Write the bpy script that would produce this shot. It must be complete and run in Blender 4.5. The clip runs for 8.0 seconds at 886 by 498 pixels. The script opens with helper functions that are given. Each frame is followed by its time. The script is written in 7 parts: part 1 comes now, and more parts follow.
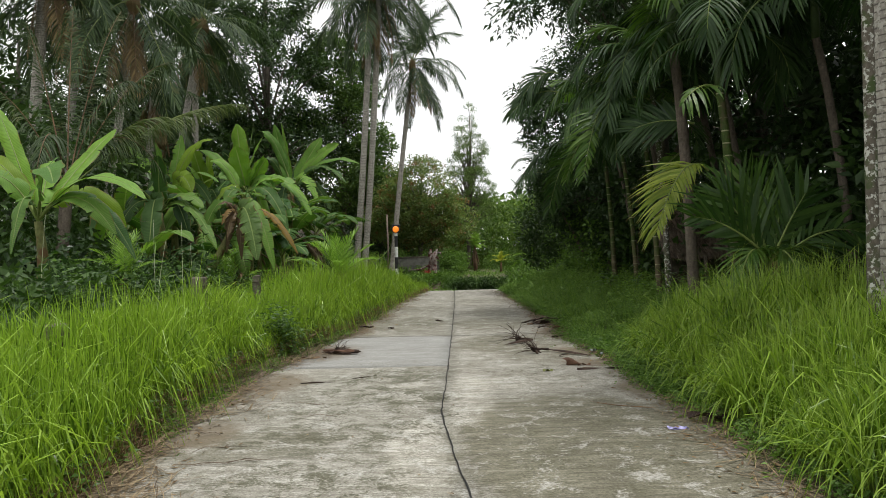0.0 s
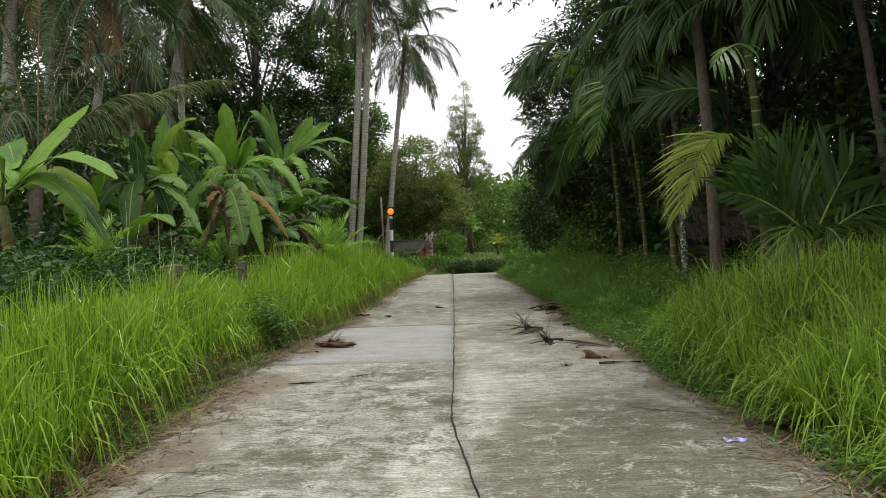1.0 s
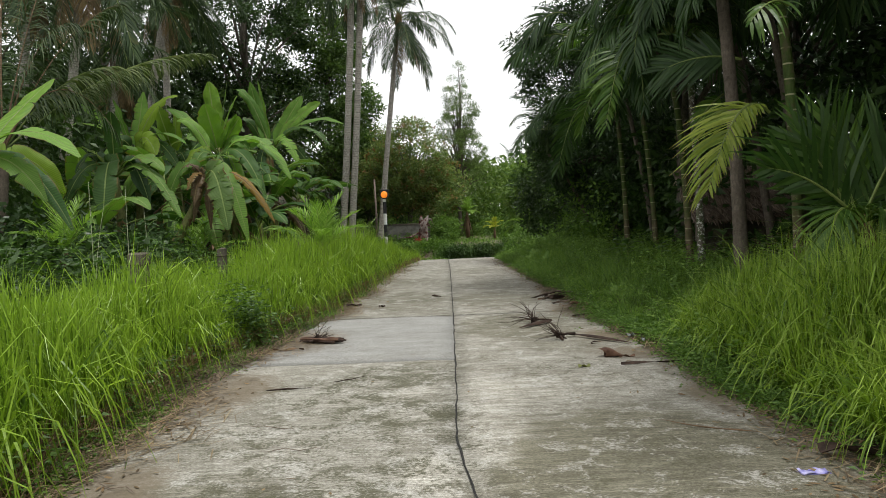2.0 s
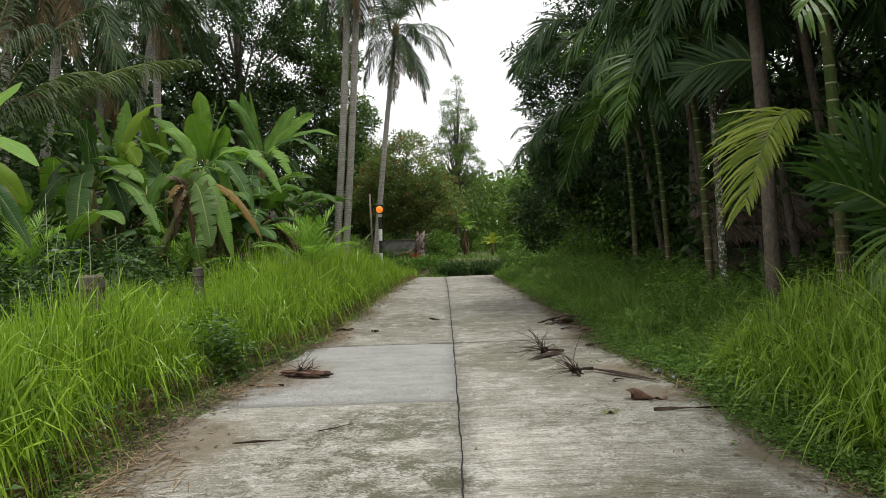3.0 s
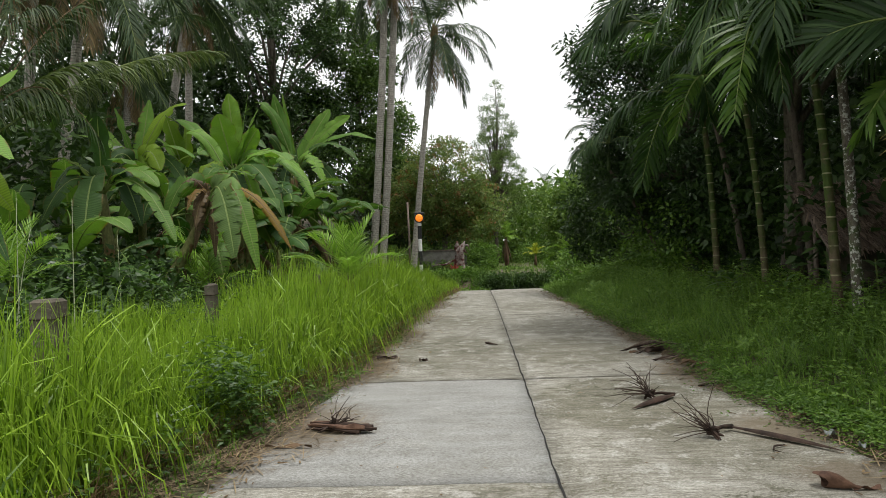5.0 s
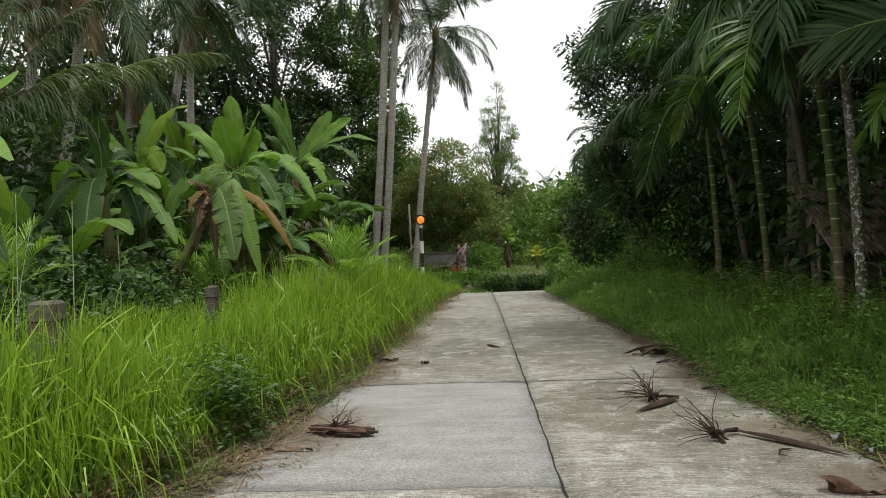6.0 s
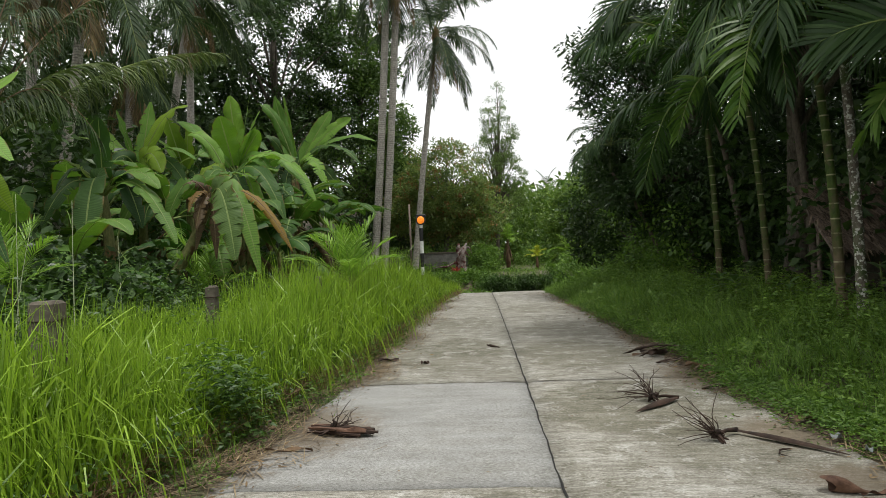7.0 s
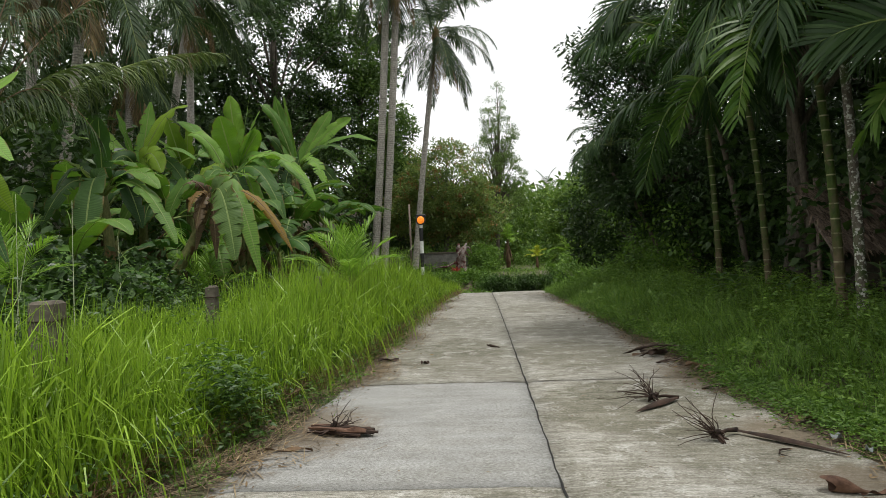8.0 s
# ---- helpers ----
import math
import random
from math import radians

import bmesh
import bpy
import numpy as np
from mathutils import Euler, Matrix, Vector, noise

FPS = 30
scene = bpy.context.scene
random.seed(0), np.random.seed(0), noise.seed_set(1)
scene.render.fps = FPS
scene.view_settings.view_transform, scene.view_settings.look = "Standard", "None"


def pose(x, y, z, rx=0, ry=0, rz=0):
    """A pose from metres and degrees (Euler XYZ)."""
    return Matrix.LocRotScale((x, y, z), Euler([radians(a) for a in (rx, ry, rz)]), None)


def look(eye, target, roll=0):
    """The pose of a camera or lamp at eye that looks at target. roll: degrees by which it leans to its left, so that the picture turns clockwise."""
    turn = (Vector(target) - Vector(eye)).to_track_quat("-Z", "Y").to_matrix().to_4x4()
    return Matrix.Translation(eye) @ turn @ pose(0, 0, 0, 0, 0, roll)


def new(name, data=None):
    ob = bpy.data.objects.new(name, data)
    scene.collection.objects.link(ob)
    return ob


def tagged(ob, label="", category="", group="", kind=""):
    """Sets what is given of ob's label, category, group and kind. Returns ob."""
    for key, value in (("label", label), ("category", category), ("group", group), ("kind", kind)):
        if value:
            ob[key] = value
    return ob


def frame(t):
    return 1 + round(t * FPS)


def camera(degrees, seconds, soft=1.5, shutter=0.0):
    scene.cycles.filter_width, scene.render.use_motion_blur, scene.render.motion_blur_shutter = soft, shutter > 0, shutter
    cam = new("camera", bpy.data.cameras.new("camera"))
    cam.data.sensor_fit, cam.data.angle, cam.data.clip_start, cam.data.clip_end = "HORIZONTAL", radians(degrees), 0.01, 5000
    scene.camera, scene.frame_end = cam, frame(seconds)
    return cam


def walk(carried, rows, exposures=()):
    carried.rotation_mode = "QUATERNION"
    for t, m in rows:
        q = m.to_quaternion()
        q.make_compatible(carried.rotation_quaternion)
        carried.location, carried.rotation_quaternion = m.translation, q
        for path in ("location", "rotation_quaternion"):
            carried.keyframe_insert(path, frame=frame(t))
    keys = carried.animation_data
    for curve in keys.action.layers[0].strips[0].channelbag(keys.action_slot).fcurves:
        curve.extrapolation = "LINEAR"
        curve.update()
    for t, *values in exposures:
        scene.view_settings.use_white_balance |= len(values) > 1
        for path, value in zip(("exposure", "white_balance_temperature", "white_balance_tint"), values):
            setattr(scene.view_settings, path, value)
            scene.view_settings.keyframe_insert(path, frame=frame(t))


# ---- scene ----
cam = camera(66.6, 8.0, soft=0.5)
PATH = [
    (0, (0.174, -0.245, 1.501), (0.128, 1.755, 1.525), -1.5),
    (0.5, (0.112, 0.247, 1.514), (0.035, 2.245, 1.524), -1.8),
    (1, (0.03, 0.732, 1.498), (0.0, 2.731, 1.471), -2.1),
    (1.5, (-0.002, 1.213, 1.484), (-0.015, 3.212, 1.419), -2.7),
    (1.7, (-0.023, 1.411, 1.492), (-0.046, 3.41, 1.416), -2.3),
    (2.8, (-0.08, 2.521, 1.519), (-0.068, 4.521, 1.47), -2.6),
    (3, (-0.101, 2.72, 1.545), (-0.102, 4.72, 1.514), -2.0),
    (3.5, (-0.156, 3.19, 1.565), (-0.112, 5.189, 1.581), -1.4),
    (4, (-0.218, 3.663, 1.554), (-0.163, 5.661, 1.612), -1.1),
    (4.5, (-0.368, 4.172, 1.535), (-0.419, 6.172, 1.546), -1.5),
    (5, (-0.498, 4.65, 1.551), (-0.598, 6.647, 1.555), -2.1),
    (5.2, (-0.505, 4.694, 1.546), (-0.609, 6.691, 1.557), -2.1),
    (6.5, (-0.505, 4.694, 1.546), (-0.609, 6.691, 1.557), -2.1),
    (8, (-0.505, 4.694, 1.546), (-0.609, 6.691, 1.557), -2.1),
]
walk(cam, [(t, look(eye, aim, lean)) for t, eye, aim, lean in PATH])

# ---- world, sun, exposure ----
world = bpy.data.worlds.new("overcast_sky")
scene.world = world
world.use_nodes = True
wn = world.node_tree
wn.nodes.clear()
w_out = wn.nodes.new("ShaderNodeOutputWorld")
w_bg = wn.nodes.new("ShaderNodeBackground")
w_bg.inputs["Strength"].default_value = 0.112
w_sky = wn.nodes.new("ShaderNodeTexSky")
w_sky.sky_type = 'NISHITA'
w_sky.sun_disc = False
w_sky.sun_elevation = radians(77)
w_sky.sun_rotation = radians(129)
w_coord = wn.nodes.new("ShaderNodeTexCoord")
w_noise = wn.nodes.new("ShaderNodeTexNoise")
w_noise.inputs["Scale"].default_value = 3.2
w_noise.inputs["Detail"].default_value = 6.0
w_ramp = wn.nodes.new("ShaderNodeValToRGB")
w_ramp.color_ramp.elements[0].position = 0.25
w_ramp.color_ramp.elements[1].position = 0.35
w_mix = wn.nodes.new("ShaderNodeMixRGB")
w_mix.inputs["Color2"].default_value = (10.5, 10.55, 10.6, 1)
wn.links.new(w_coord.outputs["Generated"], w_noise.inputs["Vector"])
wn.links.new(w_noise.outputs["Fac"], w_ramp.inputs["Fac"])
wn.links.new(w_ramp.outputs["Color"], w_mix.inputs["Fac"])
wn.links.new(w_sky.outputs["Color"], w_mix.inputs["Color1"])
wn.links.new(w_mix.outputs["Color"], w_bg.inputs["Color"])
wn.links.new(w_bg.outputs["Background"], w_out.inputs["Surface"])

sun_data = bpy.data.lights.new("sun", 'SUN')
sun_data.energy = 3.1
sun_data.angle = radians(16)
sun_data.color = (1.0, 0.985, 0.95)
sun = new("sun", sun_data)
sun.matrix_world = look((2.2, -1.8, 12), (0, 0, 0))
scene.view_settings.exposure = 0.0


# ---- materials ----
def base_mat(name):
    m = bpy.data.materials.new(name)
    m.use_nodes = True
    nt = m.node_tree
    return m, nt, nt.nodes["Principled BSDF"]


def nd(nt, kind, **values):
    n = nt.nodes.new(kind)
    for key, v in values.items():
        n.inputs[key.replace("_", " ")].default_value = v
    return n


def rgb(c):
    return (c[0], c[1], c[2], 1.0)


def mix_col(nt, fac, a, b, blend='MIX'):
    """A colour mix node; fac, a and b are sockets, numbers or colours."""
    n = nt.nodes.new("ShaderNodeMixRGB")
    n.blend_type = blend
    for key, v in (("Fac", fac), ("Color1", a), ("Color2", b)):
        if isinstance(v, bpy.types.NodeSocket):
            nt.links.new(v, n.inputs[key])
        elif isinstance(v, tuple):
            n.inputs[key].default_value = rgb(v)
        else:
            n.inputs[key].default_value = v
    return n.outputs["Color"]


def ramp(nt, fac, lo, hi, a=(0, 0, 0), b=(1, 1, 1)):
    n = nt.nodes.new("ShaderNodeValToRGB")
    e = n.color_ramp.elements
    e[0].position, e[1].position = lo, hi
    e[0].color, e[1].color = rgb(a), rgb(b)
    nt.links.new(fac, n.inputs["Fac"])
    return n.outputs["Color"]


def noise_tex(nt, vec, scale, detail=4.0, rough=0.55, distortion=0.0):
    n = nd(nt, "ShaderNodeTexNoise", Scale=scale, Detail=detail, Roughness=rough, Distortion=distortion)
    nt.links.new(vec, n.inputs["Vector"])
    return n.outputs["Fac"]


def scaled(nt, vec, s, offset=(0, 0, 0)):
    n = nt.nodes.new("ShaderNodeMapping")
    n.inputs["Scale"].default_value = s
    n.inputs["Location"].default_value = offset
    nt.links.new(vec, n.inputs["Vector"])
    return n.outputs["Vector"]


def bump(nt, p, height, strength, distance):
    b = nd(nt, "ShaderNodeBump", Strength=strength, Distance=distance)
    nt.links.new(height, b.inputs["Height"])
    nt.links.new(b.outputs["Normal"], p.inputs["Normal"])


def leaf_material(name, dark, light, trans=0.3, rough=0.45, tip=None, tip_from=0.75, foot=None, patch=None, patch_at=0.62):
    """Foliage: each leaf has its own shade, the crown varies in broad patches, light shines through."""
    m, nt, p = base_mat(name)
    geo = nt.nodes.new("ShaderNodeNewGeometry")
    uv = nt.nodes.new("ShaderNodeUVMap")
    sep = nt.nodes.new("ShaderNodeSeparateXYZ")
    nt.links.new(uv.outputs["UV"], sep.inputs["Vector"])
    col = mix_col(nt, geo.outputs["Random Per Island"], dark, light)
    broad = noise_tex(nt, geo.outputs["Position"], 0.9, 3)
    col = mix_col(nt, 0.55, col, mix_col(nt, 1.0, col, ramp(nt, broad, 0.3, 0.7, (0.55, 0.6, 0.55), (1.35, 1.3, 1.2)), 'MULTIPLY'))
    fine = noise_tex(nt, geo.outputs["Position"], 22.0, 3)
    col = mix_col(nt, 0.5, col, mix_col(nt, 1.0, col, ramp(nt, fine, 0.35, 0.65, (0.75, 0.78, 0.7), (1.15, 1.12, 1.1)), 'MULTIPLY'))
    if patch:
        col = mix_col(nt, ramp(nt, noise_tex(nt, geo.outputs["Position"], 1.7, 4), patch_at, patch_at + 0.1), col, patch)
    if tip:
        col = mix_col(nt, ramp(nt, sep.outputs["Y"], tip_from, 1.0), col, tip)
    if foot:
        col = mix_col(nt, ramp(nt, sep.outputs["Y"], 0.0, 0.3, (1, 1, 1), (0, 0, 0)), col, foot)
    nt.links.new(col, p.inputs["Base Color"])
    p.inputs["Roughness"].default_value = rough
    p.inputs["Specular IOR Level"].default_value = 0.35
    tr = nt.nodes.new("ShaderNodeBsdfTranslucent")
    nt.links.new(mix_col(nt, 1.0, col, (1.15, 1.25, 0.72), 'MULTIPLY'), tr.inputs["Color"])
    mx = nd(nt, "ShaderNodeMixShader", Fac=trans)
    out = nt.nodes["Material Output"]
    nt.links.new(p.outputs["BSDF"], mx.inputs[1])
    nt.links.new(tr.outputs["BSDF"], mx.inputs[2])
    nt.links.new(mx.outputs["Shader"], out.inputs["Surface"])
    return m


def banana_material(name, dark, light, trans=0.32, edge=(0.16, 0.1, 0.03)):
    """Banana blade: pale midrib, fine cross veins, brown ragged edge."""
    m, nt, p = base_mat(name)
    geo = nt.nodes.new("ShaderNodeNewGeometry")
    info = nt.nodes.new("ShaderNodeObjectInfo")
    uv = nt.nodes.new("ShaderNodeUVMap")
    sep = nt.nodes.new("ShaderNodeSeparateXYZ")
    nt.links.new(uv.outputs["UV"], sep.inputs["Vector"])
    col = mix_col(nt, info.outputs["Random"], dark, light)
    wav = nd(nt, "ShaderNodeTexWave", Scale=26.0, Distortion=1.5, Detail=2.0)
    wav.bands_direction = 'Y'
    nt.links.new(uv.outputs["UV"], wav.inputs["Vector"])
    col = mix_col(nt, 0.5, col, mix_col(nt, 1.0, col, ramp(nt, wav.outputs["Fac"], 0.2, 0.8, (0.65, 0.69, 0.63), (1.24, 1.21, 1.12)), 'MULTIPLY'))
    broad = noise_tex(nt, geo.outputs["Position"], 2.2, 4)
    col = mix_col(nt, 0.6, col, mix_col(nt, 1.0, col, ramp(nt, broad, 0.3, 0.7, (0.65, 0.7, 0.6), (1.25, 1.2, 1.1)), 'MULTIPLY'))
    edge_f = mix_col(nt, 1.0, ramp(nt, sep.outputs["X"], 0.86, 1.0), ramp(nt, noise_tex(nt, geo.outputs["Position"], 5.0, 4), 0.45, 0.6), 'MULTIPLY')
    col = mix_col(nt, edge_f, col, edge)
    col = mix_col(nt, ramp(nt, sep.outputs["X"], 0.03, 0.07, (1, 1, 1), (0, 0, 0)), col, (0.26, 0.35, 0.12))
    nt.links.new(col, p.inputs["Base Color"])
    p.inputs["Roughness"].default_value = 0.5
    p.inputs["Specular IOR Level"].default_value = 0.25
    bump(nt, p, wav.outputs["Fac"], 0.2, 0.012)
    tr = nt.nodes.new("ShaderNodeBsdfTranslucent")
    nt.links.new(mix_col(nt, 1.0, col, (1.15, 1.25, 0.62), 'MULTIPLY'), tr.inputs["Color"])
    mx = nd(nt, "ShaderNodeMixShader", Fac=trans)
    nt.links.new(p.outputs["BSDF"], mx.inputs[1])
    nt.links.new(tr.outputs["BSDF"], mx.inputs[2])
    nt.links.new(mx.outputs["Shader"], nt.nodes["Material Output"].inputs["Surface"])
    return m


def bark_material(name, dark, light, ring=0.0, ring_col=(0.3, 0.3, 0.26), moss=None, spots=None, rough=0.85, foot=None, slim=False):
    """Bark in grain and blotches, with rings ring metres apart, moss and pale lichen where given."""
    m, nt, p = base_mat(name)
    tc = nt.nodes.new("ShaderNodeTexCoord")
    vec = tc.outputs["Object"]
    grain = noise_tex(nt, scaled(nt, vec, (14, 14, 5)), 2.0, 6, 0.6)
    col = mix_col(nt, ramp(nt, grain, 0.3, 0.7), dark, light)
    blot = noise_tex(nt, vec, 3.0, 4)
    col = mix_col(nt, 0.6, col, mix_col(nt, 1.0, col, ramp(nt, blot, 0.3, 0.7, (0.6, 0.6, 0.6), (1.25, 1.25, 1.2)), 'MULTIPLY'))
    if foot:
        up = nt.nodes.new("ShaderNodeSeparateXYZ")
        nt.links.new(vec, up.inputs["Vector"])
        part_way = nt.nodes.new("ShaderNodeMath")
        part_way.operation = 'MULTIPLY_ADD'
        nt.links.new(up.outputs["Z"], part_way.inputs[0])
        part_way.inputs[1].default_value = 0.3
        nt.links.new(blot, part_way.inputs[2])
        col = mix_col(nt, ramp(nt, part_way.outputs[0], 0.75, 1.0, (1, 1, 1), (0, 0, 0)), col, foot)
    if ring:
        wav = nd(nt, "ShaderNodeTexWave", Scale=1.0, Distortion=1.2, Detail=2.0)
        wav.bands_direction = 'Z'
        nt.links.new(scaled(nt, vec, (1, 1, 0.314 / ring)), wav.inputs["Vector"])
        col = mix_col(nt, ramp(nt, wav.outputs["Fac"], 0.96 if slim else 0.86, 0.99 if slim else 0.97), col, ring_col)
    if moss:
        col = mix_col(nt, ramp(nt, noise_tex(nt, vec, 4.5, 5), 0.5, 0.6), col, moss)
    if spots:
        col = mix_col(nt, ramp(nt, noise_tex(nt, vec, 19.0, 4, 0.6), 0.53, 0.6), col, spots)
    nt.links.new(col, p.inputs["Base Color"])
    p.inputs["Roughness"].default_value = rough
    p.inputs["Specular IOR Level"].default_value = 0.2
    bump(nt, p, grain, 0.6, 0.02)
    return m


def plain_material(name, dark, light, scale=8.0, rough=0.8, rel=0.3, dist=0.01, metal=0.0):
    m, nt, p = base_mat(name)
    tc = nt.nodes.new("ShaderNodeTexCoord")
    a = noise_tex(nt, tc.outputs["Object"], scale, 5)
    b = noise_tex(nt, tc.outputs["Object"], scale * 6, 4)
    col = mix_col(nt, ramp(nt, a, 0.3, 0.7), dark, light)
    col = mix_col(nt, 0.4, col, mix_col(nt, 1.0, col, ramp(nt, b, 0.35, 0.65, (0.7, 0.7, 0.7), (1.2, 1.2, 1.2)), 'MULTIPLY'))
    nt.links.new(col, p.inputs["Base Color"])
    p.inputs["Roughness"].default_value = rough
    p.inputs["Metallic"].default_value = metal
    p.inputs["Specular IOR Level"].default_value = 0.3
    bump(nt, p, b, rel, dist)
    return m


def spot_mask(nt, vec, cx, cy, rx, ry, soft, rag):
    """1 inside a ragged oval on the ground, 0 outside."""
    ln = nt.nodes.new("ShaderNodeVectorMath")
    ln.operation = 'LENGTH'
    nt.links.new(scaled(nt, vec, (1 / rx, 1 / ry, 0), (-cx / rx, -cy / ry, 0)), ln.inputs[0])
    torn = nt.nodes.new("ShaderNodeMath")
    torn.operation = 'MULTIPLY_ADD'
    nt.links.new(noise_tex(nt, scaled(nt, vec, (0.8, 1.3, 1)), 2.6, 7, 0.68), torn.inputs[0])
    torn.inputs[1].default_value = rag
    nt.links.new(ln.outputs["Value"], torn.inputs[2])
    whole = nt.nodes.new("ShaderNodeMath")
    whole.operation = 'MULTIPLY'
    nt.links.new(torn.outputs[0], whole.inputs[0])
    whole.inputs[1].default_value = 0.5
    edge = (1.0 + rag * 0.5) * 0.5
    return ramp(nt, whole.outputs[0], edge - soft, edge, (1, 1, 1), (0, 0, 0))


def concrete_material(name="road_concrete", lo=(0.28, 0.27, 0.235), hi=(0.40, 0.39, 0.355), algae=1.0, brush=0.72):
    """Broomed road concrete: pale worn cement, broom lines, grainy dark algae, damp patches and dirty edges."""
    m, nt, p = base_mat(name)
    tc = nt.nodes.new("ShaderNodeTexCoord")
    vec = tc.outputs["Object"]
    info = nt.nodes.new("ShaderNodeObjectInfo")
    sep = nt.nodes.new("ShaderNodeSeparateXYZ")
    nt.links.new(vec, sep.inputs["Vector"])

    def grey(v):
        return (v, v, v)

    def times(fac, a, b):
        return mix_col(nt, fac, a, mix_col(nt, 1.0, a, b, 'MULTIPLY'))

    mid = noise_tex(nt, vec, 1.3, 6, 0.6)
    col = mix_col(nt, ramp(nt, mid, 0.33, 0.67), lo, hi)
    col = mix_col(nt, 1.0, col, ramp(nt, info.outputs["Random"], 0.0, 1.0, (0.9, 0.9, 0.89), (1.08, 1.08, 1.09)), 'MULTIPLY')
    # broom lines across the road, fine and broad
    lines = noise_tex(nt, scaled(nt, vec, (6, 52, 1)), 1.0, 5, 0.75)
    bands = noise_tex(nt, scaled(nt, vec, (2.2, 15, 1)), 1.0, 6, 0.75)
    col = times(brush, col, ramp(nt, lines, 0.38, 0.6, (0.5, 0.49, 0.45), (1.2, 1.2, 1.2)))
    col = times(brush, col, ramp(nt, bands, 0.4, 0.6, (0.62, 0.6, 0.56), (1.18, 1.18, 1.18)))
    streak = noise_tex(nt, scaled(nt, vec, (0.5, 3.0, 1)), 1.6, 5)
    col = times(0.35, col, ramp(nt, streak, 0.38, 0.62, (0.66, 0.64, 0.58), (1.12, 1.12, 1.12)))
    # smooth old damp patches with a torn rim
    for cx, cy, rx, ry, deep in ((1.2, 5.1, 1.2, 2.1, 1.0), (1.05, 11.4, 1.1, 1.3, 0.75), (1.5, 9.9, 0.8, 0.8, 0.5), (0.85, 14.8, 0.95, 1.5, 0.65), (-1.0, 15.2, 0.9, 1.8, 0.6), (1.0, 17.6, 0.9, 1.2, 0.45), (-0.9, 19.2, 0.8, 1.2, 0.5), (0.9, 22.5, 0.9, 1.4, 0.45), (-1.6, 5.3, 0.7, 0.55, 0.6)):
        mask = mix_col(nt, 1.0, spot_mask(nt, vec, cx, cy, rx, ry, 0.09, 0.75), grey(deep * min(1.0, algae + 0.2)), 'MULTIPLY')
        col = mix_col(nt, mask, col, mix_col(nt, 1.0, col, (0.52, 0.51, 0.43), 'MULTIPLY'))
    # wheel-worn pale stretches
    for cx, cy, rx, ry, strong in ((1.15, 7.75, 1.0, 0.6, 0.55), (-0.12, 5.0, 0.35, 1.3, 0.6), (0.25, 7.0, 0.3, 1.6, 0.4), (-0.5, 7.75, 0.35, 0.22, 0.5)):
        mask = mix_col(nt, 1.0, spot_mask(nt, vec, cx, cy, rx, ry, 0.16, 0.7), grey(strong * algae), 'MULTIPLY')
        col = mix_col(nt, mask, col, mix_col(nt, 1.0, col, (1.5, 1.5, 1.52), 'MULTIPLY'))
    # grainy algae, thick in some places and thin all over
    coarse, fine = noise_tex(nt, vec, 4.5, 10, 0.78, 0.5), noise_tex(nt, scaled(nt, vec, (1, 1.4, 1)), 30.0, 7, 0.82)
    grain = mix_col(nt, 0.45, ramp(nt, coarse, 0.36, 0.64), ramp(nt, fine, 0.36, 0.64))
    lush = ramp(nt, noise_tex(nt, vec, 0.7, 5, 0.6), 0.36, 0.6)
    thin = mix_col(nt, 1.0, ramp(nt, grain, 0.52, 0.64, (0, 0, 0), grey(0.72 * algae)), lush, 'MULTIPLY')
    col = mix_col(nt, thin, col, (0.115, 0.108, 0.07))
    for cx, cy, rx, ry, cut in ((-0.6, 8.35, 0.8, 0.7, 0.40), (-0.5, 7.1, 0.75, 0.6, 0.42), (-1.15, 7.7, 0.75, 0.8, 0.5), (-1.0, 5.5, 0.95, 0.6, 0.45), (-0.2, 6.2, 0.55, 0.9, 0.54), (-1.3, 6.5, 0.8, 0.7, 0.52), (-0.9, 4.2, 0.9, 0.9, 0.5), (1.1, 8.6, 0.6, 0.5, 0.58), (1.3, 5.0, 1.0, 1.4, 0.56), (0.8, 12.0, 0.8, 0.7, 0.56), (-1.0, 15.5, 0.8, 1.0, 0.54)):
        thick = ramp(nt, grain, cut, cut + 0.12, (0, 0, 0), grey(0.88))
        mask = mix_col(nt, 1.0, mix_col(nt, 1.0, spot_mask(nt, vec, cx, cy, rx, ry, 0.22, 0.7), thick, 'MULTIPLY'), grey(algae), 'MULTIPLY')
        col = mix_col(nt, mask, col, (0.085, 0.083, 0.05))
    # worn pale spots
    pale = mix_col(nt, 0.4, noise_tex(nt, vec, 3.4, 8, 0.7, 0.5), noise_tex(nt, vec, 30.0, 5, 0.8))
    col = mix_col(nt, ramp(nt, pale, 0.53, 0.58, (0, 0, 0), grey(0.6 * algae)), col, (0.5, 0.49, 0.46))
    # sand grains and pits
    sand = noise_tex(nt, vec, 150.0, 3, 0.8)
    col = times(0.7, col, ramp(nt, sand, 0.36, 0.62, (0.5, 0.49, 0.46), (1.25, 1.25, 1.25)))
    pits = noise_tex(nt, scaled(nt, vec, (0.7, 1.2, 1)), 62.0, 4, 0.75)
    col = times(0.8, col, ramp(nt, pits, 0.36, 0.56, (0.45, 0.44, 0.4), (1.14, 1.14, 1.14)))
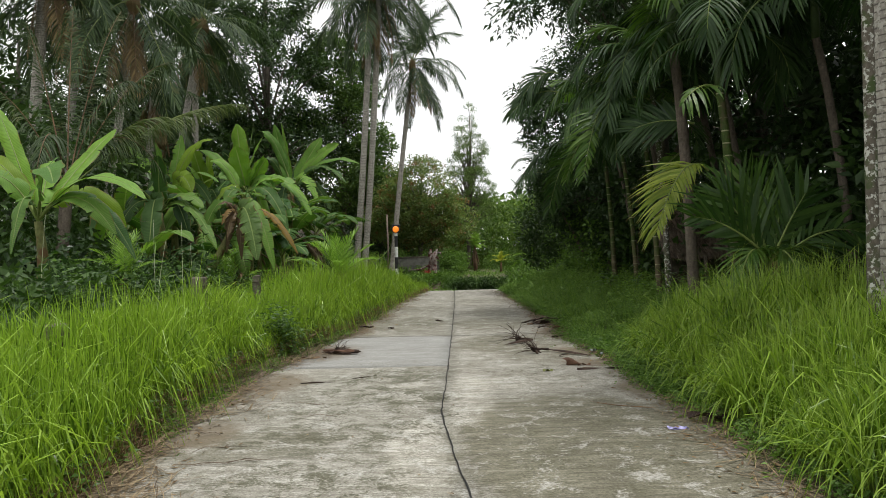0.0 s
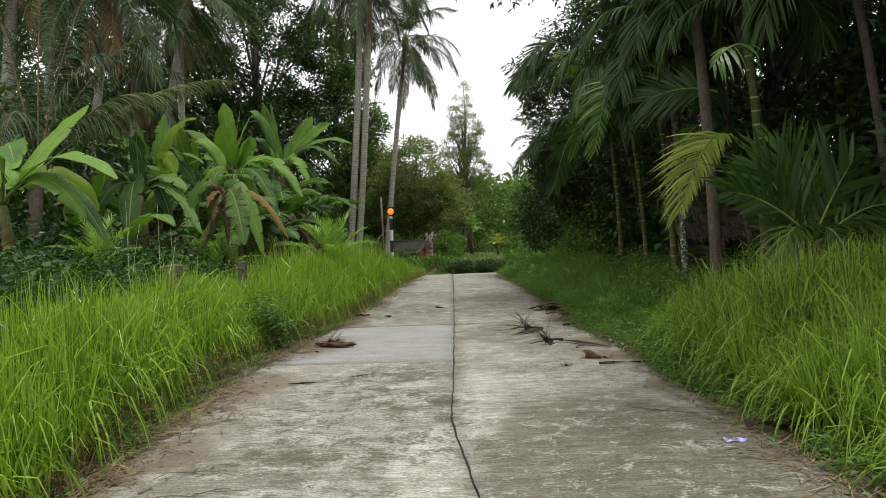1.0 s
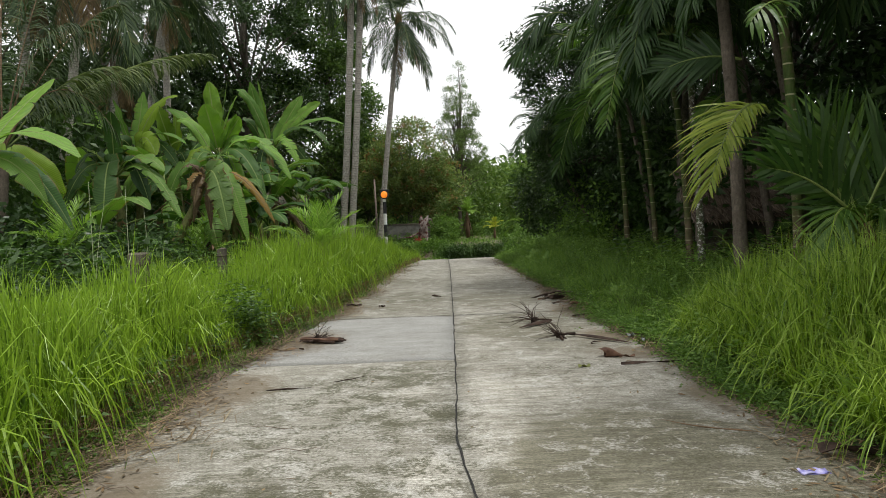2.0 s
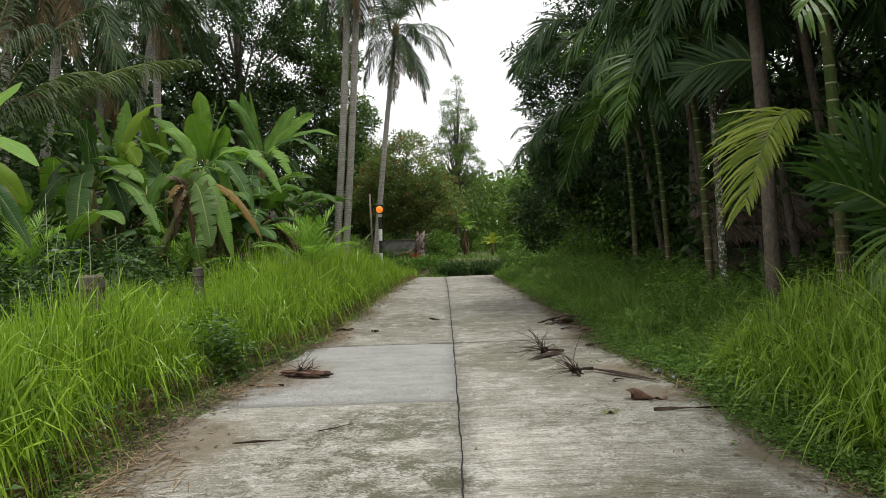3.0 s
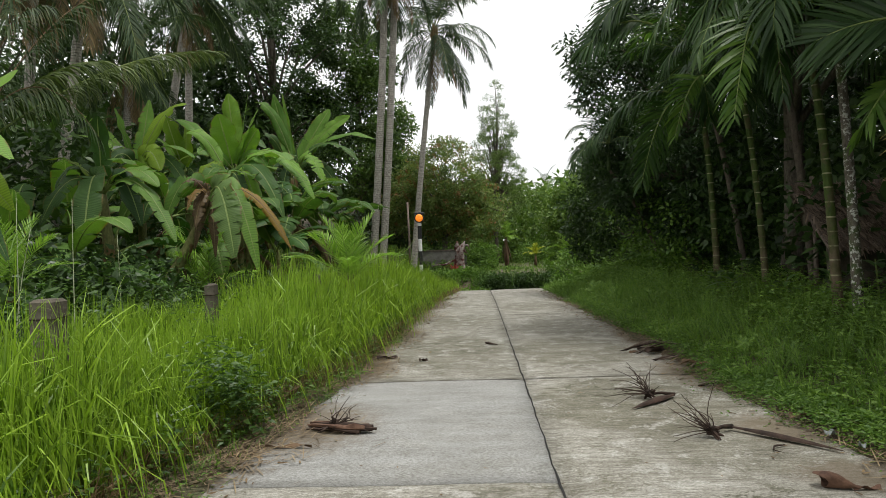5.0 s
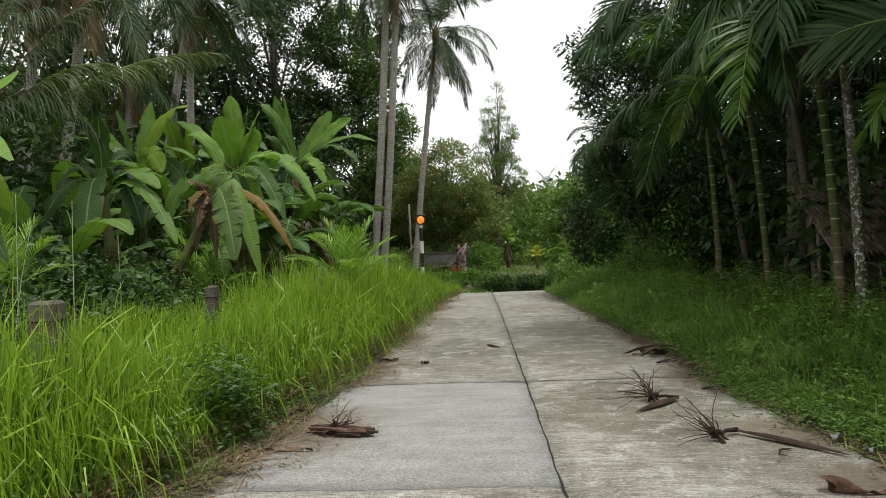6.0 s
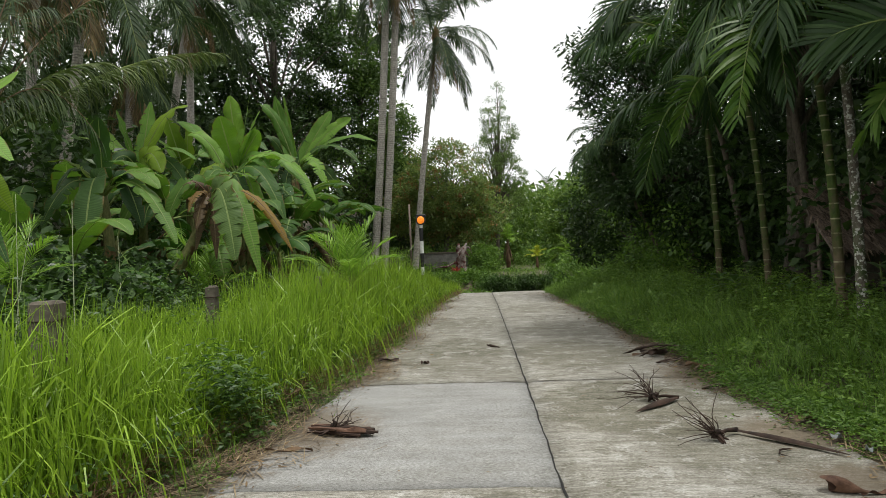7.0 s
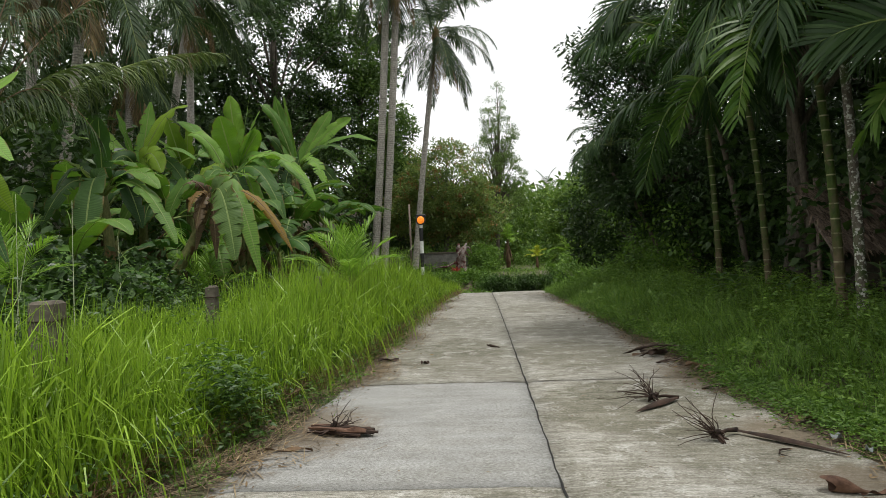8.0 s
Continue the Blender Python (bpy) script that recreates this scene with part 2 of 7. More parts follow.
    # brown rot stains at the edges
    for cx, cy, rx, ry in ((1.95, 9.15, 0.8, 0.6), (1.95, 10.3, 0.7, 0.9), (2.0, 12.8, 0.8, 1.6), (-2.0, 10.7, 1.0, 1.5), (-2.05, 13.6, 0.8, 1.8), (-2.1, 8.0, 0.7, 1.4), (2.1, 7.3, 0.4, 0.8), (-2.1, 5.6, 0.6, 0.9), (2.05, 16, 0.5, 2.5), (-2.05, 17.5, 0.7, 2.5)):
        ln = nt.nodes.new("ShaderNodeVectorMath")
        ln.operation = 'LENGTH'
        nt.links.new(scaled(nt, vec, (1 / rx, 1 / ry, 0), (-cx / rx, -cy / ry, 0)), ln.inputs[0])
        soft = mix_col(nt, 0.5, ramp(nt, ln.outputs["Value"], 0.1, 1.0, (1, 1, 1), (0, 0, 0)), noise_tex(nt, vec, 9.0, 7, 0.75))
        col = mix_col(nt, ramp(nt, soft, 0.44, 0.62, (0, 0, 0), grey(0.75)), col, (0.135, 0.105, 0.068))
    # earth washed in from the verges
    ab = nt.nodes.new("ShaderNodeMath")
    ab.operation = 'ABSOLUTE'
    shift = nt.nodes.new("ShaderNodeMath")
    shift.inputs[1].default_value = 0.04
    nt.links.new(sep.outputs["X"], shift.inputs[0])
    nt.links.new(shift.outputs[0], ab.inputs[0])
    add = nt.nodes.new("ShaderNodeMath")
    add.operation = 'MULTIPLY_ADD'
    nt.links.new(noise_tex(nt, scaled(nt, vec, (1, 0.7, 1)), 2.6, 10, 0.78), add.inputs[0])
    add.inputs[1].default_value = 2.2
    nt.links.new(ab.outputs[0], add.inputs[2])
    wide = nt.nodes.new("ShaderNodeMath")
    wide.operation = 'MULTIPLY'
    wide.inputs[1].default_value = 0.25
    nt.links.new(add.outputs[0], wide.inputs[0])
    soil = mix_col(nt, ramp(nt, noise_tex(nt, vec, 16.0, 7, 0.8), 0.4, 0.6), (0.055, 0.043, 0.03), (0.165, 0.132, 0.09))
    col = mix_col(nt, ramp(nt, wide.outputs[0], 0.80, 0.86, (0, 0, 0), grey(0.85)), col, soil)
    nt.links.new(col, p.inputs["Base Color"])
    p.inputs["Roughness"].default_value = 0.82
    p.inputs["Specular IOR Level"].default_value = 0.3
    h = mix_col(nt, 0.4, mix_col(nt, 0.5, lines, bands), pits)
    bump(nt, p, h, 0.9, 0.012)
    return m


def ground_material():
    """Bare earth with litter, going over to green where nothing grows tall."""
    m, nt, p = base_mat("earth")
    tc = nt.nodes.new("ShaderNodeTexCoord")
    vec = tc.outputs["Object"]
    a = noise_tex(nt, vec, 3.0, 6, 0.65)
    col = mix_col(nt, ramp(nt, a, 0.3, 0.7), (0.035, 0.026, 0.017), (0.105, 0.078, 0.05))
    b = noise_tex(nt, vec, 28.0, 5, 0.7)
    col = mix_col(nt, ramp(nt, b, 0.48, 0.62), col, (0.19, 0.145, 0.095))
    c = noise_tex(nt, vec, 0.7, 5)
    col = mix_col(nt, ramp(nt, c, 0.45, 0.6, (0, 0, 0), (0.75, 0.75, 0.75)), col, (0.05, 0.075, 0.022))
    nt.links.new(col, p.inputs["Base Color"])
    p.inputs["Roughness"].default_value = 0.95
    bump(nt, p, b, 0.8, 0.03)
    return m


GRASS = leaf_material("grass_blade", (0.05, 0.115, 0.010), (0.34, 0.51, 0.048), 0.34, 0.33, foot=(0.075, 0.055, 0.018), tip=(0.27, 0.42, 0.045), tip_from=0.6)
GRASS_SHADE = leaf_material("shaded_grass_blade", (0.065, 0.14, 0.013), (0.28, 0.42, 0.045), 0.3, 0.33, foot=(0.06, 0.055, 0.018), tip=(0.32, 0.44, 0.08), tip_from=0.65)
DRY = leaf_material("dry_leaf", (0.09, 0.055, 0.03), (0.26, 0.18, 0.10), 0.12, 0.8)
STRAW = leaf_material("dead_straw", (0.07, 0.045, 0.028), (0.34, 0.26, 0.165), 0.1, 0.8)
LITTER_DARK = leaf_material("dark_litter", (0.045, 0.03, 0.02), (0.15, 0.105, 0.065), 0.08, 0.85)
WEED = leaf_material("weed_leaf", (0.06, 0.13, 0.022), (0.155, 0.265, 0.045), 0.34, 0.5)
VERGE = leaf_material("verge_leaf", (0.078, 0.158, 0.028), (0.212, 0.34, 0.065), 0.34, 0.5)
BIG_LEAF = leaf_material("glossy_broad_leaf", (0.035, 0.085, 0.022), (0.085, 0.165, 0.04), 0.25, 0.35)
WEED_MID = leaf_material("herb_leaf", (0.035, 0.085, 0.016), (0.09, 0.165, 0.03), 0.3, 0.45)
# Darker copy of the weed leaf; the undergrowth's shade is put into its colour.
WEED_SHADED = leaf_material("shaded_weed_leaf", (0.022, 0.052, 0.012), (0.055, 0.105, 0.022), 0.28, 0.45)
COCO = leaf_material("coconut_leaflet", (0.024, 0.052, 0.019), (0.072, 0.115, 0.045), 0.24, 0.55, patch=(0.12, 0.12, 0.04), patch_at=0.66)
COCO_PALE = leaf_material("pale_coconut_leaflet", (0.06, 0.095, 0.03), (0.14, 0.18, 0.07), 0.28, 0.5, patch=(0.24, 0.22, 0.1), patch_at=0.6)
COCO_DEEP = leaf_material("deep_green_coconut_leaflet", (0.02, 0.042, 0.012), (0.06, 0.095, 0.03), 0.22, 0.6, patch=(0.1, 0.09, 0.035), patch_at=0.6)
COCO_DRY = leaf_material("dry_palm_leaflet", (0.10, 0.07, 0.035), (0.24, 0.17, 0.08), 0.15, 0.7)
# One areca leaflet in three tones; the brightest paints in the light on fronds.
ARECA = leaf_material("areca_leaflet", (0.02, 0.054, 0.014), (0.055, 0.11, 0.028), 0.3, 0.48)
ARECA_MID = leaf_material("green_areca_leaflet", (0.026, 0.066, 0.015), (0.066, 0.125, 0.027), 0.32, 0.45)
ARECA_LIT_LEAF = leaf_material("lit_areca_leaflet", (0.055, 0.125, 0.02), (0.115, 0.2, 0.034), 0.38, 0.4)
GARDEN_LEAF = leaf_material("garden_palm_leaflet", (0.15, 0.28, 0.04), (0.25, 0.4, 0.07), 0.4, 0.45)
ARECA_YELLOW = leaf_material("yellow_areca_leaflet", (0.16, 0.235, 0.03), (0.29, 0.345, 0.055), 0.42, 0.4, tip=(0.28, 0.2, 0.06), tip_from=0.85)
GOLD_LEAF = leaf_material("golden_palm_leaflet", (0.3, 0.36, 0.03), (0.5, 0.5, 0.06), 0.42, 0.4)
BROAD = leaf_material("broad_tree_leaf", (0.02, 0.046, 0.013), (0.058, 0.105, 0.028), 0.28, 0.42)
BROAD_MID = leaf_material("mid_green_tree_leaf", (0.042, 0.09, 0.02), (0.12, 0.195, 0.045), 0.36, 0.42)
BROAD_LIGHT = leaf_material("light_tree_leaf", (0.07, 0.14, 0.025), (0.16, 0.24, 0.05), 0.35, 0.45)
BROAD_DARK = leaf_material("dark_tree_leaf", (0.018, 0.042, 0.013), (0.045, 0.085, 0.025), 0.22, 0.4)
AIRY = leaf_material("airy_tree_leaf", (0.07, 0.12, 0.03), (0.17, 0.25, 0.07), 0.35, 0.5)
RUSSET = leaf_material("russet_tree_leaf", (0.10, 0.165, 0.05), (0.225, 0.29, 0.09), 0.4, 0.5, patch=(0.24, 0.125, 0.05), patch_at=0.55)
# Green blades in five tones; lit, backlit and shaded looks are in the colour.
BANANA = banana_material("banana_blade", (0.03, 0.085, 0.018), (0.115, 0.215, 0.038))
BANANA_LIT = banana_material("lit_banana_blade", (0.13, 0.26, 0.03), (0.235, 0.41, 0.055), 0.42)
BANANA_HALF_LIT = banana_material("half_lit_banana_blade", (0.08, 0.18, 0.032), (0.18, 0.33, 0.058), 0.36)
BANANA_YELLOW = banana_material("backlit_banana_blade", (0.13, 0.22, 0.025), (0.2, 0.31, 0.035), 0.5)
BANANA_SHADED = banana_material("shaded_banana_blade", (0.022, 0.058, 0.016), (0.055, 0.115, 0.03), 0.25)
BANANA_TORN = banana_material("torn_banana_blade", (0.07, 0.13, 0.04), (0.12, 0.19, 0.06), 0.3, (0.16, 0.07, 0.03))
BANANA_RAG = banana_material("yellowing_banana_blade", (0.12, 0.075, 0.025), (0.22, 0.14, 0.03), 0.3, (0.06, 0.03, 0.018))
BANANA_DRY = banana_material("dry_banana_blade", (0.045, 0.03, 0.018), (0.115, 0.078, 0.042), 0.15)
BANANA_STEM = bark_material("banana_stem", (0.10, 0.11, 0.04), (0.20, 0.21, 0.08), 0, moss=(0.12, 0.075, 0.035))
STALK = plain_material("green_stalk", (0.12, 0.17, 0.04), (0.2, 0.25, 0.07), 6, 0.5)
PALE_STALK = plain_material("pale_stalk", (0.3, 0.34, 0.2), (0.48, 0.5, 0.36), 5, 0.6)
STALK_GREY = plain_material("grey_dry_stalk", (0.07, 0.05, 0.036), (0.22, 0.175, 0.135), 9, 0.85, 0.6)
STALK_DRY = plain_material("dry_stalk", (0.08, 0.05, 0.03), (0.2, 0.13, 0.075), 6, 0.85, 0.6)
TRUNK_COCO = bark_material("coconut_bark", (0.21, 0.19, 0.165), (0.49, 0.46, 0.41), 0.075, (0.13, 0.118, 0.1), spots=(0.47, 0.45, 0.4))
TRUNK_TREE = bark_material("tree_bark", (0.06, 0.05, 0.04), (0.17, 0.15, 0.12))
TRUNK_ARECA = bark_material("areca_bark", (0.03, 0.055, 0.010), (0.07, 0.105, 0.02), 0.2, (0.3, 0.29, 0.18), rough=0.6, moss=(0.075, 0.07, 0.03), foot=(0.13, 0.098, 0.062), slim=True)
TRUNK_BROWN = bark_material("brown_palm_bark", (0.075, 0.061, 0.049), (0.18, 0.148, 0.12), 0.09, (0.12, 0.1, 0.08))
TRUNK_LICHEN = bark_material("lichen_bark", (0.07, 0.06, 0.048), (0.17, 0.15, 0.12), 0, moss=(0.06, 0.085, 0.03), spots=(0.5, 0.5, 0.45))
CROWNSHAFT = plain_material("crownshaft", (0.03, 0.055, 0.014), (0.06, 0.095, 0.026), 3, 0.5)
JOINT_EARTH = plain_material("joint_earth", (0.03, 0.026, 0.02), (0.10, 0.085, 0.06), 20, 0.95)
CONCRETE = concrete_material()
CONCRETE_PATCH = concrete_material("smooth_concrete", (0.275, 0.275, 0.265), (0.33, 0.33, 0.32), 0.35, 0.15)
EARTH = ground_material()
TAR = plain_material("joint_tar", (0.012, 0.012, 0.012), (0.04, 0.038, 0.034), 20, 0.9, 0.5)
CEMENT = plain_material("old_cement", (0.06, 0.05, 0.038), (0.15, 0.132, 0.10), 6, 0.9, 0.5)
PLASTER = plain_material("weathered_plaster", (0.09, 0.087, 0.075), (0.27, 0.26, 0.235), 2.5, 0.9, 0.3)
THATCH = leaf_material("thatch_strip", (0.085, 0.062, 0.05), (0.29, 0.22, 0.175), 0.05, 0.9)
WOOD_OLD = bark_material("weathered_wood", (0.09, 0.07, 0.055), (0.26, 0.205, 0.175))
DRIFTWOOD = bark_material("driftwood", (0.10, 0.08, 0.07), (0.42, 0.36, 0.33), moss=(0.09, 0.03, 0.025))
WHITE_PAINT = plain_material("white_paint", (0.62, 0.62, 0.6), (0.8, 0.8, 0.78), 10, 0.5, 0.1)
BLACK_PAINT = plain_material("black_paint", (0.015, 0.015, 0.016), (0.035, 0.035, 0.036), 10, 0.45, 0.1)
RED_LEAF = leaf_material("bromeliad_leaf", (0.26, 0.03, 0.03), (0.48, 0.08, 0.07), 0.3, 0.45)
HUSK_RED = plain_material("reddish_husk", (0.055, 0.028, 0.018), (0.15, 0.082, 0.052), 12, 0.75, 0.6)
DARK_WOOD = plain_material("dark_husk", (0.016, 0.010, 0.007), (0.062, 0.038, 0.027), 14, 0.85, 0.6)
GREEN_LEAF = plain_material("fallen_leaf_green", (0.11, 0.125, 0.035), (0.19, 0.2, 0.06), 20, 0.6)
PLASTIC_CLEAR = plain_material("clear_plastic", (0.10, 0.115, 0.11), (0.24, 0.26, 0.25), 30, 0.3, 0.3)
PLASTIC = plain_material("wrapper_film", (0.09, 0.08, 0.42), (0.55, 0.52, 0.75), 28, 0.3, 0.3)
EMBER, ent, ep = base_mat("amber_lens")
ep.inputs["Base Color"].default_value = (0.9, 0.25, 0.02, 1)
ep.inputs["Emission Color"].default_value = (1.0, 0.27, 0.015, 1)
ep.inputs["Emission Strength"].default_value = 0.9
ev = ent.nodes.new("ShaderNodeTexVoronoi")
ev.inputs["Scale"].default_value = 26.0
etc = ent.nodes.new("ShaderNodeTexCoord")
ent.links.new(etc.outputs["Object"], ev.inputs["Vector"])
ent.links.new(ramp(ent, ev.outputs["Distance"], 0.3, 0.6, (1.0, 0.32, 0.02), (0.55, 0.12, 0.01)), ep.inputs["Emission Color"])


# ---- geometry helpers ----
DOWN = np.array([0.0, 0.0, -1.0])


def unit(a):
    return a / np.maximum(np.linalg.norm(a, axis=-1, keepdims=True), 1e-9)


class Soup:
    """Vertices, quads, uvs and material slots, gathered into one mesh."""

    def __init__(self):
        self.v, self.f, self.u, self.m, self.n = [], [], [], [], 0

    def add(self, verts, faces, uvs=None, slot=0):
        verts = np.asarray(verts, float).reshape(-1, 3)
        faces = np.asarray(faces, int).reshape(-1, 4)
        self.v.append(verts)
        self.f.append(faces + self.n)
        self.u.append(np.zeros((len(verts), 2)) if uvs is None else np.asarray(uvs, float).reshape(-1, 2))
        self.m.append(np.full(len(faces), slot))
        self.n += len(verts)
        return self

    def mesh(self, name, materials, smooth=False):
        v, f, u, m = (np.concatenate(a) for a in (self.v, self.f, self.u, self.m))
        me = bpy.data.meshes.new(name)
        me.vertices.add(len(v))
        me.vertices.foreach_set("co", v.astype(np.float32).ravel())
        me.loops.add(4 * len(f))
        me.loops.foreach_set("vertex_index", f.astype(np.int32).ravel())
        me.polygons.add(len(f))
        me.polygons.foreach_set("loop_start", np.arange(0, 4 * len(f), 4, dtype=np.int32))
        me.polygons.foreach_set("material_index", m.astype(np.int32))
        me.polygons.foreach_set("use_smooth", np.full(len(f), smooth))
        layer = me.uv_layers.new(name="UVMap")
        layer.data.foreach_set("uv", u[f.ravel()].astype(np.float32).ravel())
        for mat in materials if isinstance(materials, (list, tuple)) else [materials]:
            me.materials.append(mat)
        me.update(calc_edges=True)
        me.validate()
        return me


def strips(P, D, S, L, W, bend, prof):
    """Ribbons: from P along D, L long, W wide across S, sinking by bend; prof is the width from foot to tip."""
    n, N = len(prof) - 1, len(P)
    rows = np.zeros((N, n + 1, 2, 3))
    spot = P.astype(float).copy()
    for k in range(n + 1):
        half = S * (W * prof[k] * 0.5)[:, None]
        rows[:, k, 0], rows[:, k, 1] = spot - half, spot + half
        d = unit(D + DOWN * (bend * ((k + 0.5) / n))[:, None])
        spot = spot + d * (L / n)[:, None]
    k = np.arange(n) * 2
    one = np.stack([k, k + 1, k + 3, k + 2], 1)
    faces = (one[None] + (np.arange(N) * 2 * (n + 1))[:, None, None]).reshape(-1, 4)
    uv = np.zeros((N, n + 1, 2, 2))
    uv[:, :, 1, 0] = 1
    uv[:, :, :, 1] = np.linspace(0, 1, n + 1)[None, :, None]
    return rows.reshape(-1, 3), faces, uv.reshape(-1, 2)


def tube(points, radii, sides=8, cap=True, rough=0.0, seed=0):
    """A closed tube along points."""
    pts = np.asarray(points, float)
    rad = np.broadcast_to(np.asarray(radii, float), (len(pts),))
    g = np.random.default_rng(seed)
    tan = unit(np.gradient(pts, axis=0))
    ref = np.array([0.0, 1.0, 0.0]) if abs(tan[0][1]) < 0.8 else np.array([1.0, 0.0, 0.0])
    a = unit(np.cross(tan, ref))
    b = np.cross(tan, a)
    ang = np.linspace(0, 2 * np.pi, sides, endpoint=False)
    r = rad[:, None] * (1 + rough * g.normal(size=(len(pts), sides)))
    v = pts[:, None] + r[..., None] * (np.cos(ang)[None, :, None] * a[:, None] + np.sin(ang)[None, :, None] * b[:, None])
    i, j = np.meshgrid(np.arange(len(pts) - 1), np.arange(sides), indexing="ij")
    j2 = (j + 1) % sides
    f = np.stack([i * sides + j, i * sides + j2, (i + 1) * sides + j2, (i + 1) * sides + j], -1).reshape(-1, 4)
    v = v.reshape(-1, 3)
    uv = np.stack([np.tile(ang / (2 * np.pi), len(pts)), np.repeat(np.linspace(0, 1, len(pts)), sides)], 1)
    if cap:
        top, c = len(v), (len(pts) - 1) * sides
        v = np.concatenate([v, pts[-1:], pts[:1]])
        uv = np.concatenate([uv, [[0, 1], [0, 0]]])
        extra = []
        for q in range(0, sides, 2):
            q1, q2 = (q + 1) % sides, (q + 2) % sides
            extra += [[c + q, c + q1, c + q2, top], [q2, q1, q, top + 1]]
        f = np.concatenate([f, extra])
    return v, f, uv


def box(lo, hi, bevel=0.0):
    """A block with chamfered upright and top edges."""
    (x0, y0, z0), (x1, y1, z1) = lo, hi
    b = bevel
    rings = [(0.0, z0), (0.0, z1 - b), (b, z1)]
    v = []
    for inset, z in rings:
        for cx, cy, sx, sy in ((x0, y0, 1, 1), (x1, y0, -1, 1), (x1, y1, -1, -1), (x0, y1, 1, -1)):
            e = b * 0.7 + inset
            v += [(cx + sx * (e if (sx * sy) > 0 else inset), cy + sy * (inset if (sx * sy) > 0 else e), z),
                  (cx + sx * (inset if (sx * sy) > 0 else e), cy + sy * (e if (sx * sy) > 0 else inset), z)]
    # order each ring by angle round the middle
    v = np.array(v).reshape(3, 8, 3)
    mid = np.array([(x0 + x1) / 2, (y0 + y1) / 2])
    for k in range(3):
        order = np.argsort(np.arctan2(v[k, :, 1] - mid[1], v[k, :, 0] - mid[0]))
        v[k] = v[k][order]
    f = []
    for k in range(2):
        for j in range(8):
            f.append([k * 8 + j, k * 8 + (j + 1) % 8, k * 8 + 8 + (j + 1) % 8, k * 8 + 8 + j])
    f += [[16, 17, 18, 19], [16, 19, 20, 23], [20, 21, 22, 23], [3, 2, 1, 0], [7, 4, 3, 0], [7, 6, 5, 4]]
    return v.reshape(-1, 3), np.array(f), None


def thing(name, at, label, category, group="", kind=""):
    ob = new(name)
    ob.empty_display_size = 0.2
    ob.location = at
    return tagged(ob, label, category, group, kind)


def put_part(name, me, parent, label="", m=None):
    ob = new(name, me)
    ob.parent = parent
    if m is not None:
        ob.matrix_basis = m
    return tagged(ob, label)


def smooth01(t):
    t = np.clip(t, 0, 1)
    return t * t * (3 - 2 * t)


def gz(x, y):
    """Height of the ground."""
    x, y = np.asarray(x, float), np.asarray(y, float)
    left = 0.36 * smooth01((-x - 2.1) / 2.4) + 0.45 * smooth01((-x - 4.6) / 7)
    right = 0.34 * smooth01((x - 2.2) / 2.2) + 0.25 * smooth01((x - 5) / 6)
    edge = np.abs(x) + 0.10 * np.sin(y * 1.7 + np.sign(x)) + 0.06 * np.sin(y * 4.3 + 1)
    more = np.where(x < 0, np.interp(y, [3, 8, 10, 13.5, 17], [0.6, 0.6, 0.36, 0.08, 0]), np.interp(y, [3, 6, 9, 12], [0.35, 0.35, 0.2, 0]))
    road = -0.07 + 0.085 * smooth01((edge - 1.85 - more) / 0.3)
    z = road + left + right + 0.02 * np.sin(x * 3.1 + y * 1.3) * smooth01((np.abs(x) - 2) / 0.5)
    dip = smooth01((y - 30.1) / 2.4) * (1 - smooth01((y - 35.2) / 1.4)) * smooth01((x + 3.4) / 1.4)
    z = z * (1 - dip) - 0.85 * dip
    z = z + (0.35 - z) * smooth01((y - 35.5) / 2.0) * smooth01((9 - np.abs(x)) / 4)
    return z


# ---- ground and road ----
def axis(marks):
    """Coordinates with the given steps: (start, step), ..., (end, 0)."""
    out = []
    for (a, s), (b, _) in zip(marks, marks[1:]):
        out += list(np.arange(a, b, s))
    return np.array(out + [marks[-1][0]])


gxs = axis(((-600, 100), (-100, 20), (-20, 2), (-8, 0.3), (-2.6, 0.1), (-1.4, 0.7), (1.4, 0.1), (2.8, 0.3), (8, 2), (20, 20), (100, 100), (600, 0)))
gys = axis(((-300, 60), (-60, 10), (-10, 1), (0, 0.25), (24, 0.4), (40, 2), (80, 20), (200, 100), (1200, 0)))
GX, GY = np.meshgrid(gxs, gys)
gi, gj = np.meshgrid(np.arange(len(gys) - 1), np.arange(len(gxs) - 1), indexing="ij")
gn = len(gxs)
gfaces = np.stack([gi * gn + gj, gi * gn + gj + 1, (gi + 1) * gn + gj + 1, (gi + 1) * gn + gj], -1).reshape(-1, 4)
ground = new("ground", Soup().add(np.stack([GX, GY, gz(GX, GY)], -1), gfaces).mesh("ground", EARTH, True))
tagged(ground, "brown earth with leaf litter and green growth", "ground", kind="structure")


def centre_x(y):
    """The wandering line of the joint between the two lanes."""
    base = np.interp(y, [-10, 3.0, 4.0, 5.0, 6.4, 7.4, 12.7, 24, 31], [0.3, 0.26, 0.21, 0.09, -0.04, -0.02, 0, 0, -0.06])
    return base + 0.004 * np.sin(y * 5.1) + 0.003 * np.sin(y * 13.7) + 0.0015 * np.sin(y * 31)


def road_z(y):
    return -0.85 * smooth01((y - 30.0) / 3.6)


